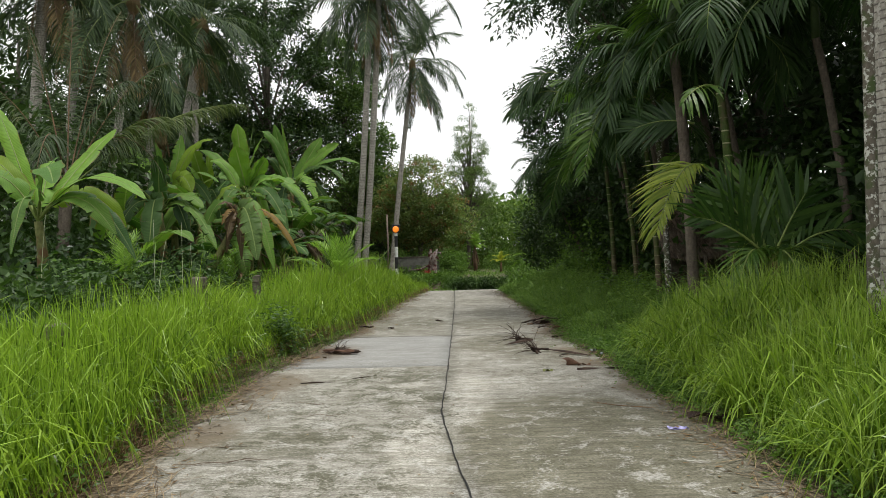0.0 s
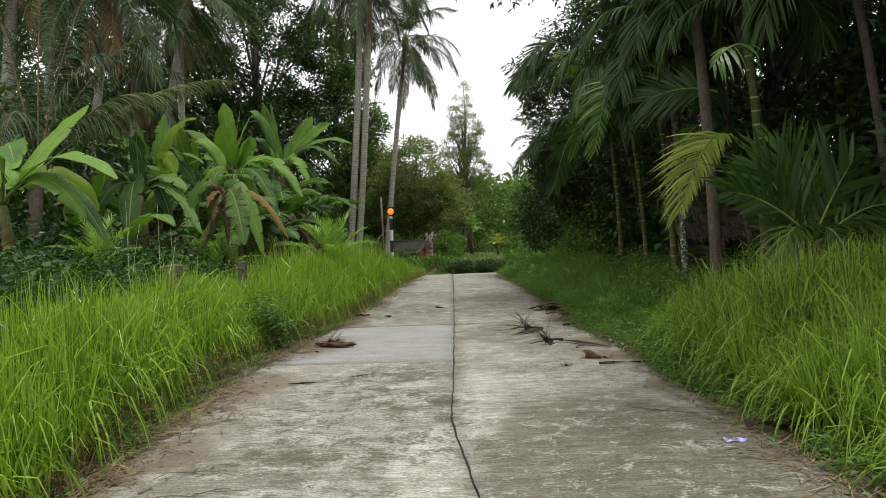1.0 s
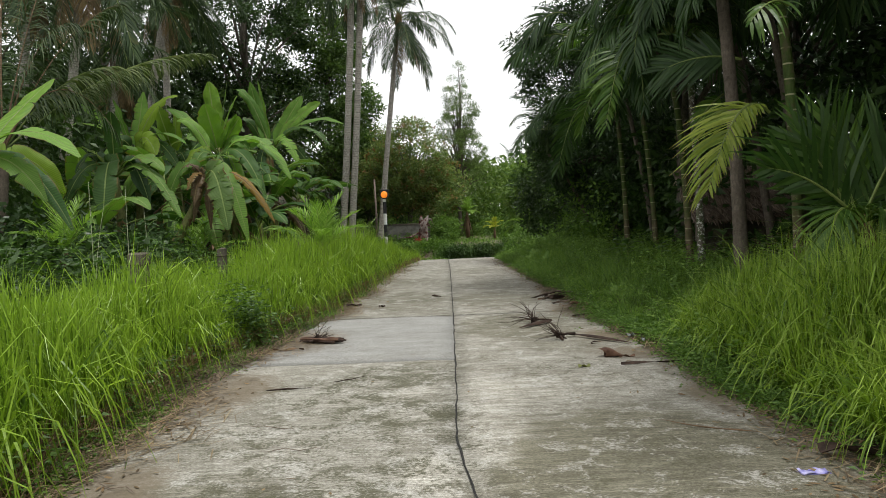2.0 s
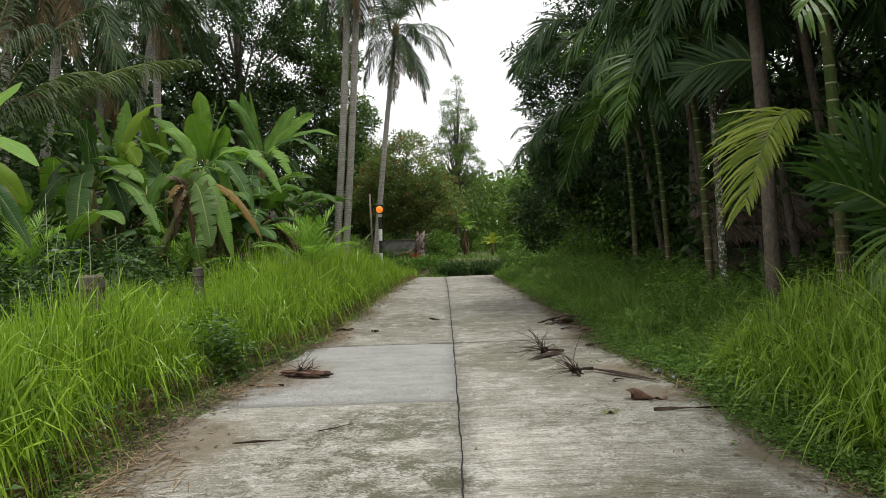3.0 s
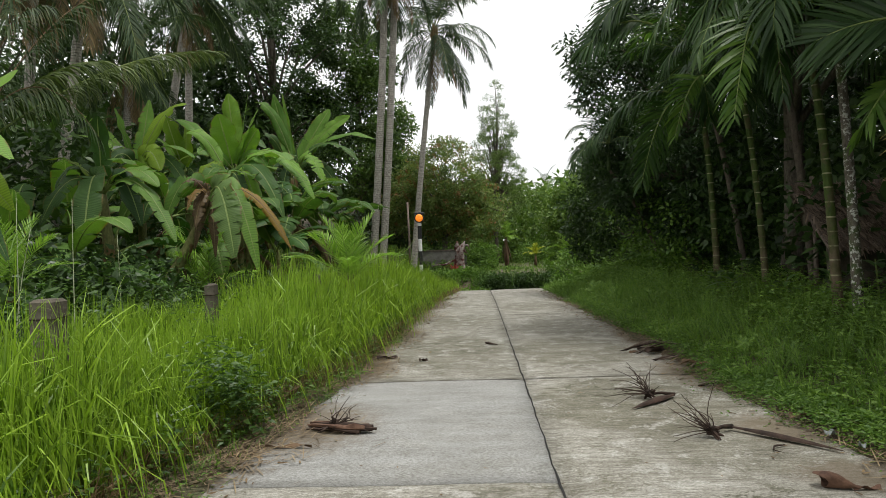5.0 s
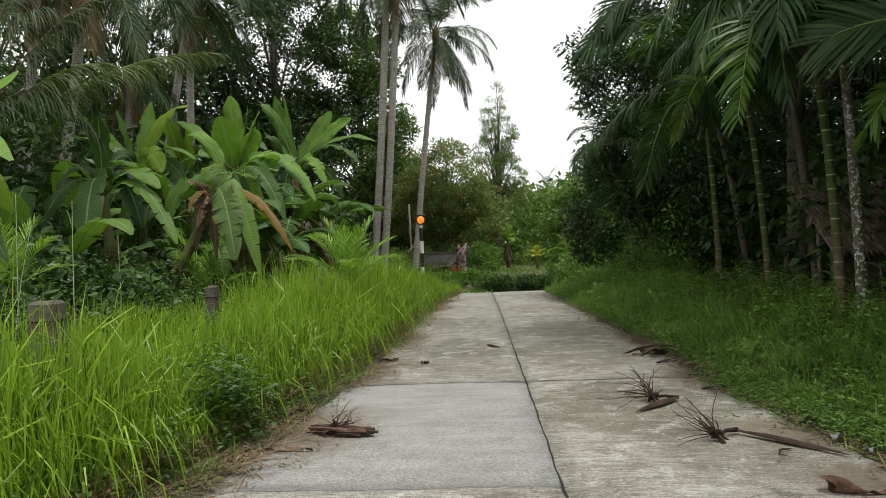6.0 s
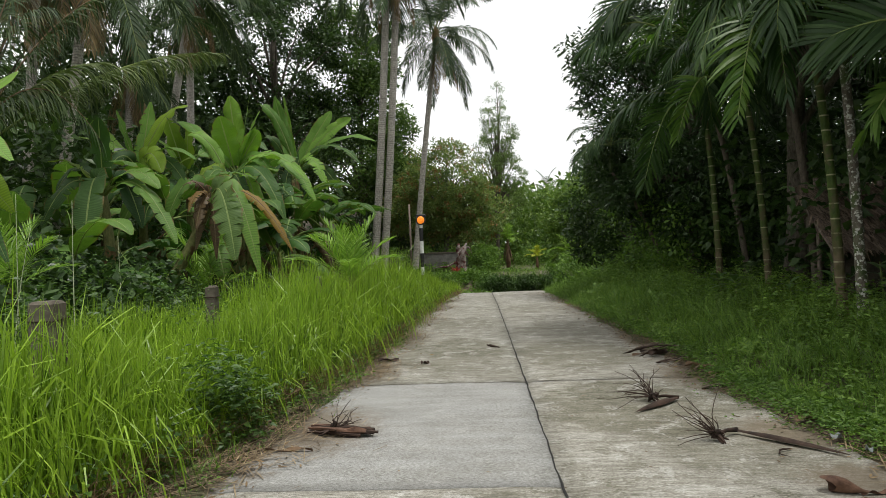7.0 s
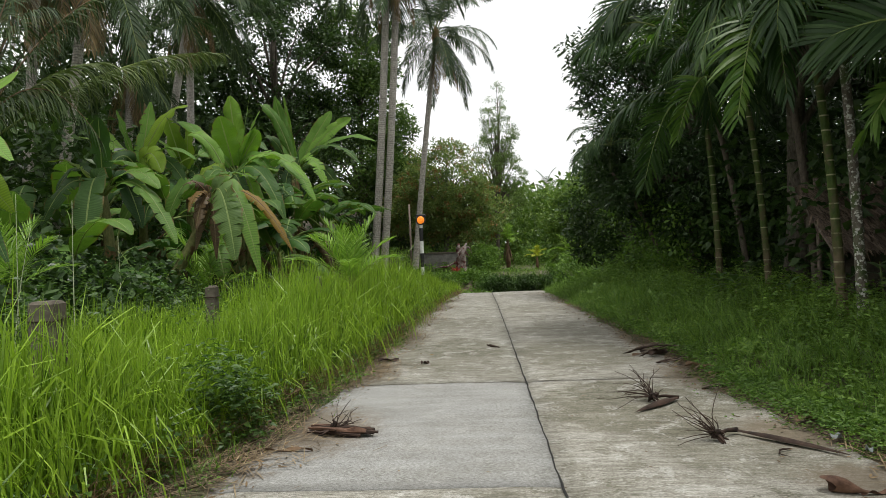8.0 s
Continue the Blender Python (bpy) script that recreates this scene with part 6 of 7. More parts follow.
weeds("verge_herbs", right_edge(wy) + g.normal(0.05, 0.1, 34), wy, 0.34, 16, 0.065, VERGE, 185, "leafy herbs at the foot of the shaded grass")
wy = g.uniform(6, 9, 220)
weeds("verge_weeds", right_edge(wy) + g.normal(0.2, 0.2, 220), wy, 0.12, 14, 0.05, WEED, 82, "small weeds at the foot of the grass")
wy = g.uniform(3, 28, 420)
weeds("edge_weeds", left_edge(wy) + g.normal(-0.1, 0.12, 420), wy, 0.16, 14, 0.05, WEED, 83, "small weeds along the grass edge")
wy = g.uniform(3, 30, 700)
weeds("creeping_weeds", right_edge(wy) + g.normal(-0.02, 0.12, 700), wy, 0.09, 14, 0.05, WEED, 85, "creeping weeds over the concrete edge")
wy = np.concatenate([g.normal(4.9, 0.45, 700), g.uniform(3.2, 7.5, 260), g.uniform(7, 20, 200)])
weeds("creeping_weeds", left_edge(wy) + 0.05 + np.abs(g.normal(0.12, 0.2, 1160)), wy, 0.04, 12, 0.032, VERGE, 183, "thin mat of creeping weeds beside the grass")
wy = g.uniform(3, 24, 260)
weeds("verge_herbs", left_edge(wy) - g.uniform(-0.08, 0.2, 260), wy, 0.3, 24, 0.062, WEED_MID, 86, "leafy herbs at the foot of the grass")
wy = g.normal(10.3, 0.24, 38)
weeds("weed_clump", -2.7 + g.normal(0, 0.1, 38), wy, 0.72, 26, 0.07, WEED_MID, 84, "darker leafy weed clump in the grass")

wy = g.normal(12.35, 0.14, 16)
weeds("weed_clump", -3.72 + g.normal(0, 0.14, 16), wy, 0.85, 34, 0.06, WEED_MID, 186, "dark leafy weeds round a fence post")
wy = g.uniform(8.5, 15, 110)
weeds("leafy_sprigs", g.uniform(-6.8, -4.3, 110), wy, 1.1, 60, 0.065, WEED_MID, 187, "tall leafy sprigs in front of the bananas")
wy = g.uniform(15, 27, 70)
weeds("leafy_sprigs", g.uniform(-6.4, -4.2, 70), wy, 0.8, 60, 0.08, WEED_MID, 188, "leafy sprigs at the foot of the bananas")

# ---- ferns ----
FERN = [frond(p, 0.5, sg, 16, 0.13, 0.022, 0.3, [VERGE, STALK], 500 + i, spread=75, stalk_r=0.004, first=0.12) for i, (p, sg) in enumerate(((70, 0.6), (45, 0.9), (25, 0.9)))]


def fern(x, y, size, seed, group):
    g = np.random.default_rng(seed)
    ob = thing("fern", gp(x, y, 0.05), "green feathery fern in the shaded verge", "fern", group)
    for k in range(7):
        m = Matrix.Translation((0, 0, 0.02)) @ Euler((0, 0, radians(k * 137.5 + g.uniform(-20, 20)))).to_matrix().to_4x4() @ Matrix.Scale(size * g.uniform(0.8, 1.15), 4)
        put_part("frond", FERN[k % 3], ob, m=m)


for k in range(17):
    fy = 9.8 + k * 0.85 + g.uniform(-0.3, 0.3)
    fern(float(right_edge(fy)) + g.uniform(0.3, 2.1), fy, g.uniform(0.55, 0.95), 510 + k, "ferns on the verge")


def broad_plant(x, y, tall, seed, count=9):
    """A low plant with a whorl of long glossy leaves."""
    g = np.random.default_rng(seed)
    ob = thing("shade_plant", gp(x, y, 0.0), "low dark plant with long glossy leaves under the palms", "plant", "broad-leaved shade plants")
    put_part("stem", Soup().add(*tube([(0, 0, 0), (0.02, 0, tall * 0.5), (0, 0.02, tall)], [0.018, 0.015, 0.01], 6)).mesh("stem", STALK, True), ob)
    for k in range(count):
        a = k * 2.4 + g.uniform(-0.3, 0.3)
        D = unit(np.array([[np.cos(a), np.sin(a), g.uniform(0.2, 1.1)]]))
        S = unit(np.cross(D, (0.05, 0.02, 1.0)))
        L = g.uniform(0.3, 0.46, 1)
        put_part("leaf", Soup().add(*strips(np.array([[0, 0, tall * (0.6 + 0.4 * k / count)]]), D, S, L, L * 0.33, np.array([1.0]), (0.12, 0.6, 1.0, 0.95, 0.6, 0.05))).mesh("leaf", BIG_LEAF, True), ob)


for k, (x, y, tall) in enumerate(((4.75, 12.9, 0.6), (5.0, 13.5, 0.75), (4.7, 14.9, 0.7), (4.2, 15.2, 0.55), (3.9, 16.6, 0.6), (5.2, 14.6, 0.85), (5.1, 12.2, 0.7), (4.1, 17.9, 0.6))):
    broad_plant(x, y, tall, 560 + k)

# ---- litter on the ground ----
ly = g.uniform(2.5, 29, 8000)
ls = np.where(g.random(8000) < 0.5, 1.0, -1.0)
lx = np.where(ls > 0, right_edge(ly) - np.abs(g.normal(0.05, 0.3, 8000)), left_edge(ly) + np.abs(g.normal(0.05, 0.3, 8000)))
keep = np.abs(lx) > 1.0
lx, ly = lx[keep], ly[keep]
lz = np.maximum(gz(lx, ly), np.where(np.abs(lx) < 2.5, road_z(ly) + 0.004, -1)) + 0.004
la = g.uniform(0, 6.28, len(lx))
LD = unit(np.stack([np.cos(la), np.sin(la), g.uniform(0.0, 0.25, len(lx))], 1))
LS = unit(np.cross(LD, unit(g.normal(size=(len(lx), 3)) * 0.3 + (0, 0, 1))))
LL = g.uniform(0.015, 0.075, len(lx))
litter = Soup().add(*strips(np.stack([lx, ly, lz], 1), LD, LS, LL, np.minimum(LL * 0.35, 0.016), g.uniform(0, 0.08, len(lx)), (0.3, 0.9, 1.0, 0.25)))
tagged(new("leaf_litter", litter.mesh("leaf_litter", DRY)), "dry brown leaf litter along the road edges", "leaf litter", kind="stuff")
my = 2.5 + 24 * g.random(15000) ** 1.3
mx = np.where(g.random(15000) < 0.72, left_edge(my) + 0.02 + np.abs(g.normal(0, 0.36, 15000)) * (0.65 + 0.45 * np.sin(my * 1.9 + 1)), right_edge(my) - 0.05 - np.abs(g.normal(0, 0.2, 15000)))
mz = np.maximum(gz(mx, my), np.where(np.abs(mx) < 2.5, road_z(my) + 0.004, -1)) + 0.005
ma = g.uniform(0, 6.28, 15000)
MD = unit(np.stack([np.cos(ma), np.sin(ma), g.uniform(0.03, 0.16, 15000)], 1))
straw = Soup().add(*strips(np.stack([mx, my, mz], 1), MD, unit(np.cross(MD, (0.1, 0.1, 1.0))), g.uniform(0.07, 0.32, 15000), g.uniform(0.004, 0.011, 15000), g.uniform(0.0, 0.04, 15000), (0.8, 1.0, 0.4)))
tagged(new("straw_litter", straw.mesh("straw_litter", STRAW)), "mat of dead brown straw along the road edge", "leaf litter", kind="stuff")
hy = np.where(g.random(900) < 0.55, g.normal(12.6, 1.3, 900), g.uniform(9, 27, 900))
hx = right_edge(hy) - 0.12 - np.abs(g.normal(0, 0.22, 900))
ha = g.normal(0, 0.7, 900)
HD = unit(np.stack([np.cos(ha), np.sin(ha), g.uniform(0.0, 0.25, 900)], 1))
heap = Soup().add(*strips(np.stack([hx, hy, 0.012 + 0.03 * g.random(900)], 1), HD, unit(np.cross(HD, (0.2, 0.1, 1.0))), g.uniform(0.06, 0.3, 900), g.uniform(0.006, 0.022, 900), g.uniform(0.0, 0.2, 900), (0.6, 1.0, 0.8, 0.3)))
tagged(new("palm_litter", heap.mesh("palm_litter", LITTER_DARK)), "dark brown palm litter heaped at the verge", "leaf litter", kind="stuff")
sy, sx = g.uniform(3, 29, 170), g.uniform(-1.9, 1.9, 170)
sa = g.uniform(0, 6.28, 170)
SD = unit(np.stack([np.cos(sa), np.sin(sa), 0.05 + 0 * sa], 1))
crumbs = Soup().add(*strips(np.stack([sx, sy, 0.006 + 0 * sx], 1), SD, unit(np.cross(SD, (0, 0, 1.0))), g.uniform(0.02, 0.07, 170), g.uniform(0.008, 0.02, 170), 0.04 + 0 * sx, (0.3, 1.0, 0.1)))
tagged(new("road_crumbs", crumbs.mesh("road_crumbs", DRY)), "scattered bits of dry leaf on the concrete", "leaf litter", kind="stuff")


# ---- fallen palm debris on the road ----
def flower_stalk(at, turn, size, seed, label, spathe_len, spathe_turn, strands=30, thick=0.022, bundle=0, start=(0, 0)):
    """A fallen dry palm flower stalk: a knot of wiry strands and its woody sheath."""
    g = np.random.default_rng(seed)
    ob = thing("palm_flower_stalk", (at[0], at[1], 0.0), label, "palm debris", "fallen palm flower stalks")
    wires = Soup()
    for k in range(strands):
        a = radians(turn) + g.normal(0, 0.8)
        h = 0.12 + 1.7 * g.random() ** 1.3
        d = np.array([np.cos(a), np.sin(a), h])
        d /= np.linalg.norm(d)
        L = size * g.uniform(0.2, 0.56)
        t = np.linspace(0, 1, 6)[:, None]
        curve = np.array([0, 0, 0.05]) + d * L * t + np.array([g.normal(0, 0.05), g.normal(0, 0.05), -L * g.uniform(-0.1, 0.45)]) * t ** 2
        curve[:, 2] = np.maximum(curve[:, 2], 0.006)
        curve[:, :2] += np.outer(np.sin(t[:, 0] * g.uniform(2, 6)), g.normal(0, 0.025, 2))
        wires.add(*tube(curve, 0.005 * (1 - 0.6 * t[:, 0]), 4))
    put_part("tassel", wires.mesh("tassel", DARK_WOOD), ob, "wiry dark flower strands")
    t = np.linspace(0, 1, 6)[:, None]
    knot = Soup()
    for k in range(12):
        a = g.uniform(0, 6.28)
        c = np.array([np.cos(a), np.sin(a), 0]) * g.uniform(0.005, 0.045) + np.array([0, 0, g.uniform(0.03, 0.08)])
        knot.add(*tube(c + np.array([g.normal(0, 0.04), g.normal(0, 0.04), g.normal(0, 0.025)]) * (t - 0.5) * 2, 0.016 * np.sin(np.pi * (0.1 + 0.8 * t[:, 0])), 5))
    put_part("knot", knot.mesh("knot", DARK_WOOD), ob)
    a = radians(spathe_turn)
    for k in range(bundle):
        side = 0.013 * (k - bundle / 2) + g.normal(0, 0.006)
        t = np.linspace(0, 1, 7)
        L = spathe_len * g.uniform(0.84, 1.04)
        x0 = g.uniform(-0.26, -0.18)
        rod = np.stack([np.cos(a) * (x0 + L * t) - np.sin(a) * (side + 0.012 * np.sin(t * 5 + k)), np.sin(a) * (x0 + L * t) + np.cos(a) * (side + 0.012 * np.sin(t * 5 + k)), 0.022 + 0.02 * (k % 3 > 0) + 0.012 * (k % 2) + 0 * t], 1)
        put_part("fibre", Soup().add(*tube(rod, (0.013 + 0.007 * (k % 2)) * np.interp(t, [0, 0.15, 0.9, 1], [0.4, 1, 1.1, 0.9]), 6, rough=0.3, seed=k)).mesh("fibre", HUSK_RED if k % 3 == 1 else DARK_WOOD), ob)
    if bundle:
        return ob
    if start[0]:
        root = np.array([[0, 0, 0.05], [start[0] * 0.5, start[1] * 0.55, 0.055], [start[0] * 1.03, start[1] * 1.03, 0.03]])
        put_part("stem", Soup().add(*tube(root, [0.012, 0.013, 0.021], 7, rough=0.2, seed=seed)).mesh("stem", DARK_WOOD, True), ob)
    n = 12
    t = np.linspace(0, 1, n)
    w = thick * size * np.interp(t, [0, 0.16, 0.26, 0.45, 0.75, 1], [0.45, 0.7, 1.05, 1.15, 0.8, 0.1])
    along = np.array([np.cos(a), np.sin(a), 0])
    across = np.array([-np.sin(a), np.cos(a), 0])
    rows = np.zeros((n, 7, 3))
    for j in range(7):
        th = np.pi * j / 6
        rows[:, j] = np.array([start[0], start[1], 0]) + np.outer(t * spathe_len, along) + np.outer(w * np.cos(th), across) + np.outer(w * 0.75 * np.sin(th) * 1.1 + 0.012 + 0.015 * (1 - t) * size, (0, 0, 1))
    i, j = np.meshgrid(np.arange(n - 1), np.arange(6), indexing="ij")
    q = i * 7 + j
    put_part("sheath", Soup().add(rows, np.stack([q, q + 1, q + 8, q + 7], -1)).mesh("sheath", DARK_WOOD, True), ob, "long woody brown sheath")
    return ob


flower_stalk((1.3, 10.06), 165, 0.85, 601, "fallen wiry palm flower stalk with a long sheath on the concrete", 0.86, -50, 24, 0.036, 0, (0.22, 0.2))
flower_stalk((1.16, 11.45), 140, 0.9, 602, "fallen dark palm flower stalk with a short curved sheath", 0.7, 222, 26, 0.042, 0, (0.25, 0.03))
flower_stalk((-1.81, 10.52), 60, 0.75, 603, "dry broken palm flower stalk at the road edge", 0.6, -13, 14, 0.036, 9)
dry_sheath_later = [((-1.95, 10.5, 0.0), -14, 0.4, 0.07, 1.1)]


def dry_sheath(at, turn, length, width, curl, mat, label, name="dry_leaf_sheath", category="dry leaf"):
    """A curled dry leaf or sheath lying on the ground."""
    n, k = 10, 8
    t = np.linspace(0, 1, n)
    a = radians(turn)
    al, ac = np.array([np.cos(a), np.sin(a), 0]), np.array([-np.sin(a), np.cos(a), 0])
    rows = np.zeros((n, k + 1, 3))
    for j in range(k + 1):
        u = (j / k - 0.5) * 2
        w = width * 0.5 * np.sin(np.pi * np.clip(t * 0.8 + 0.15, 0, 1)) ** 0.6
        th = u * curl
        rows[:, j] = np.outer(t * length, al) + np.outer(w * np.sin(th) / max(curl, 0.1) * 1.2, ac) + np.outer(0.006 + w * (1 - np.cos(th)) / max(curl, 0.1) + 0.02 * np.sin(t * 7 + u), (0, 0, 1))
    rows[..., 2] = np.maximum(rows[..., 2], 0.004)
    low = rows.copy()
    low[..., 2] -= 0.003
    i, j = np.meshgrid(np.arange(n - 1), np.arange(k), indexing="ij")
    q = i * (k + 1) + j
    f = np.stack([q, q + 1, q + k + 2, q + k + 1], -1).reshape(-1, 4)
    ob = new(name, Soup().add(np.concatenate([rows.reshape(-1, 3), low.reshape(-1, 3)]), np.concatenate([f, f[:, ::-1] + n * (k + 1)])).mesh(name, mat, True))
    ob.location = at
    return tagged(ob, label, category)


husk = thing("palm_husk", (1.58, 8.95, 0.0), "curled open reddish-brown palm husk on the concrete", "dry leaf")
n, k = 9, 14
t = np.linspace(0, 1, n)[:, None]
th = np.linspace(0, 2 * np.pi, k, endpoint=False)[None]
wide, high = np.interp(t, [0, 0.3, 0.7, 1], [0.062, 0.07, 0.05, 0.035]), np.interp(t, [0, 0.3, 0.7, 1], [0.045, 0.055, 0.04, 0.012])
crease = 1 + 0.16 * np.sin(th * 3 + t * 4) + 0.08 * np.sin(th * 7)
shell = 0.95 * np.stack([t * 0.19 - 0.03 * np.sin(th) * (1 - t) + 0.02 * np.cos(th * 2), wide * np.cos(th) * crease - 0.05 * t, high * np.sin(th) * crease + high + 0.004 + 0 * th], -1)
i, j = np.meshgrid(np.arange(n - 1), np.arange(k), indexing="ij")
q, q2 = i * k + j, i * k + (j + 1) % k
put_part("shell", Soup().add(shell, np.stack([q, q2, q2 + k, q + k], -1)).mesh("shell", HUSK_RED, True), husk)
for spot, turn, long, wide, curl in dry_sheath_later:
    dry_sheath(spot, turn, long, wide, curl, DARK_WOOD, "torn brown strip of palm sheath at the road edge")
dry_sheath((1.66, 8.5, 0.0), -3, 1.35, 0.03, 1.5, DARK_WOOD, "long thin dark dry sheath at the road edge")
dry_sheath((2.15, 5.75, 0.03), -6, 0.42, 0.12, 1.3, DARK_WOOD, "dark dry leaf under the overhanging grass")
dry_sheath((-1.36, 14.1, 0.0), 20, 0.12, 0.09, 1.2, DARK_WOOD, "dark dead leaf on the concrete")
dry_sheath((-2.0, 14.35, 0.01), 10, 0.3, 0.12, 1.0, DARK_WOOD, "dark clod of dead leaf at the road edge")
dry_sheath((1.6, 14.3, 0.0), 12, 0.62, 0.05, 1.2, STALK_DRY, "dry broken palm stalk at the road edge")
dry_sheath((1.75, 14.45, 0.02), 20, 0.5, 0.07, 1.0, DARK_WOOD, "dark dry palm sheath at the road edge")
dry_sheath((2.1, 12.6, 0.02), 25, 0.35, 0.1, 1.0, STALK_DRY, "brown dry leaf among the verge litter")
dry_sheath((2.1, 10.5, 0.03), -6, 0.28, 0.1, 0.9, STALK_DRY, "light brown dry leaf beside the weeds")
dry_sheath((-1.88, 10.02, 0.0), 174, 0.4, 0.035, 1.0, STALK_DRY, "thin dry stalk across the road edge")
wg = np.random.default_rng(87)
wx, wy = np.meshgrid(np.linspace(0, 0.17, 12), np.linspace(-0.035, 0.035, 7), indexing="ij")
wz = 0.012 + 0.007 * np.sin(wx * 60 + wy * 40) + wg.normal(0, 0.003, wx.shape)
wi, wj = np.meshgrid(np.arange(11), np.arange(6), indexing="ij")
wq = wi * 7 + wj
wf = np.stack([wq, wq + 7, wq + 8, wq + 1], -1).reshape(-1, 4)
film = Soup().add(np.concatenate([np.stack([wx, wy, wz], -1).reshape(-1, 3), np.stack([wx, wy, 0.004 + 0 * wx], -1).reshape(-1, 3)]), np.concatenate([wf, wf[:, ::-1] + 84]))
wrapper = new("plastic_wrapper", film.mesh("plastic_wrapper", PLASTIC, True))
wrapper.location = (1.9, 5.5, 0.0)
wrapper.rotation_euler = (0, 0, 0.07)
tagged(wrapper, "crumpled blue and white plastic wrapper on the road", "litter")


def twig(points, r, label, mat=STALK_DRY):
    p = np.asarray(points, float)
    u, v = np.linspace(0, 1, len(p)), np.linspace(0, 1, 9)
    way = np.stack([np.interp(v, u, p[:, k]) for k in range(3)], 1)
    way[1:-1, :2] += np.random.default_rng(int(abs(p[0, 0] * 1000 + p[0, 1] * 100))).normal(0, r * 0.5, (7, 2))
    ob = new("twig", Soup().add(*tube(way - p[0], r * np.interp(v, [0, 0.08, 0.5, 0.9, 1], [0.3, 0.85, 1.0, 0.55, 0.15]), 6, rough=0.3, seed=len(p))).mesh("twig", mat, True))
    ob.location = p[0]
    return tagged(ob, label, "twig", "twigs on the road")


for k in range(7):
    x0, y0 = -1.3 - g.random() * 0.7, 4.6 + g.random() * 2.4
    a = g.uniform(-0.6, 0.6) + (np.pi if k % 2 else 0)
    pts = [(x0 + np.cos(a) * q * 0.11 + g.normal(0, 0.02), y0 + np.sin(a) * q * 0.11 + g.normal(0, 0.02), 0.012 + 0.012 * (q % 2)) for q in range(5)]
    twig(pts, 0.0035, "thin dry twig on the road's edge", STALK_GREY)
twig([(2.0, 6.2, 0.02), (1.8, 6.25, 0.03), (1.6, 6.4, 0.02), (1.45, 6.6, 0.012)], 0.005, "thin dry grass stalk on the concrete")

# broken palm stalks heaped at the edge
for pts, r in (([(1.55, 14.2, 0.05), (1.85, 14.5, 0.1), (2.15, 14.7, 0.12)], 0.012), ([(1.6, 14.0, 0.03), (1.95, 14.35, 0.08), (2.3, 14.55, 0.12)], 0.01), ([(1.7, 14.6, 0.03), (1.95, 14.4, 0.14), (2.25, 14.2, 0.12)], 0.009),
               ([(1.75, 13.5, 0.02), (2.0, 13.6, 0.04), (2.25, 13.9, 0.06)], 0.014), ([(1.8, 12.0, 0.015), (2.0, 12.05, 0.02), (2.2, 12.0, 0.04)], 0.012)):
    for q in range(2):
        twig(np.array(pts) + g.normal(0, 0.03, (3, 3)) * (1, 2, 0) + (0, 0, 0.02 * q), r * (1 - 0.3 * q), "broken dry palm stalk at the road edge", STALK_GREY if q else DARK_WOOD)
dry_sheath((1.8, 14.1, 0.03), 40, 0.4, 0.16, 1.6, DARK_WOOD, "dark curled palm sheath in the heap at the road edge")
dry_sheath((2.0, 13.2, 0.03), -30, 0.35, 0.14, 1.4, STALK_DRY, "brown curled palm sheath in the heap at the road edge")
dry_sheath((1.22, 8.45, 0.0), 15, 0.13, 0.04, 0.8, GREEN_LEAF, "fallen yellow-green leaf on the concrete", "fallen_leaf")
dry_sheath((2.12, 9.95, 0.03), 30, 0.1, 0.07, 1.0, PLASTIC_CLEAR, "scrap of crumpled clear plastic in the weeds", "plastic_scrap", "litter")
dry_sheath((2.2, 9.6, 0.03), 70, 0.09, 0.06, 1.5, PLASTIC_CLEAR, "scrap of crumpled clear plastic in the weeds", "plastic_scrap", "litter")
twig([(1.74, 9.8, 0.012), (1.64, 9.76, 0.014), (1.6, 9.68, 0.012), (1.65, 9.6, 0.012)], 0.007, "curved dark twig on the concrete", DARK_WOOD)
twig([(-0.42, 15.75, 0.018), (-0.33, 15.6, 0.02), (-0.22, 15.42, 0.014)], 0.018, "small dark stick on the concrete", DARK_WOOD)
twig([(-1.2, 8.2, 0.01), (-1.05, 8.28, 0.01), (-0.9, 8.42, 0.008)], 0.005, "thin dry twig on the concrete", DARK_WOOD)
twig([(-1.8, 7.95, 0.01), (-1.6, 7.98, 0.01), (-1.38, 8.0, 0.008)], 0.008, "thin dark twig on the concrete", DARK_WOOD)
dry_sheath((1.74, 8.88, 0.0), 4, 0.17, 0.03, 0.6, HUSK_RED, "torn strip of reddish dry sheath on the concrete")
g = np.random.default_rng(88)
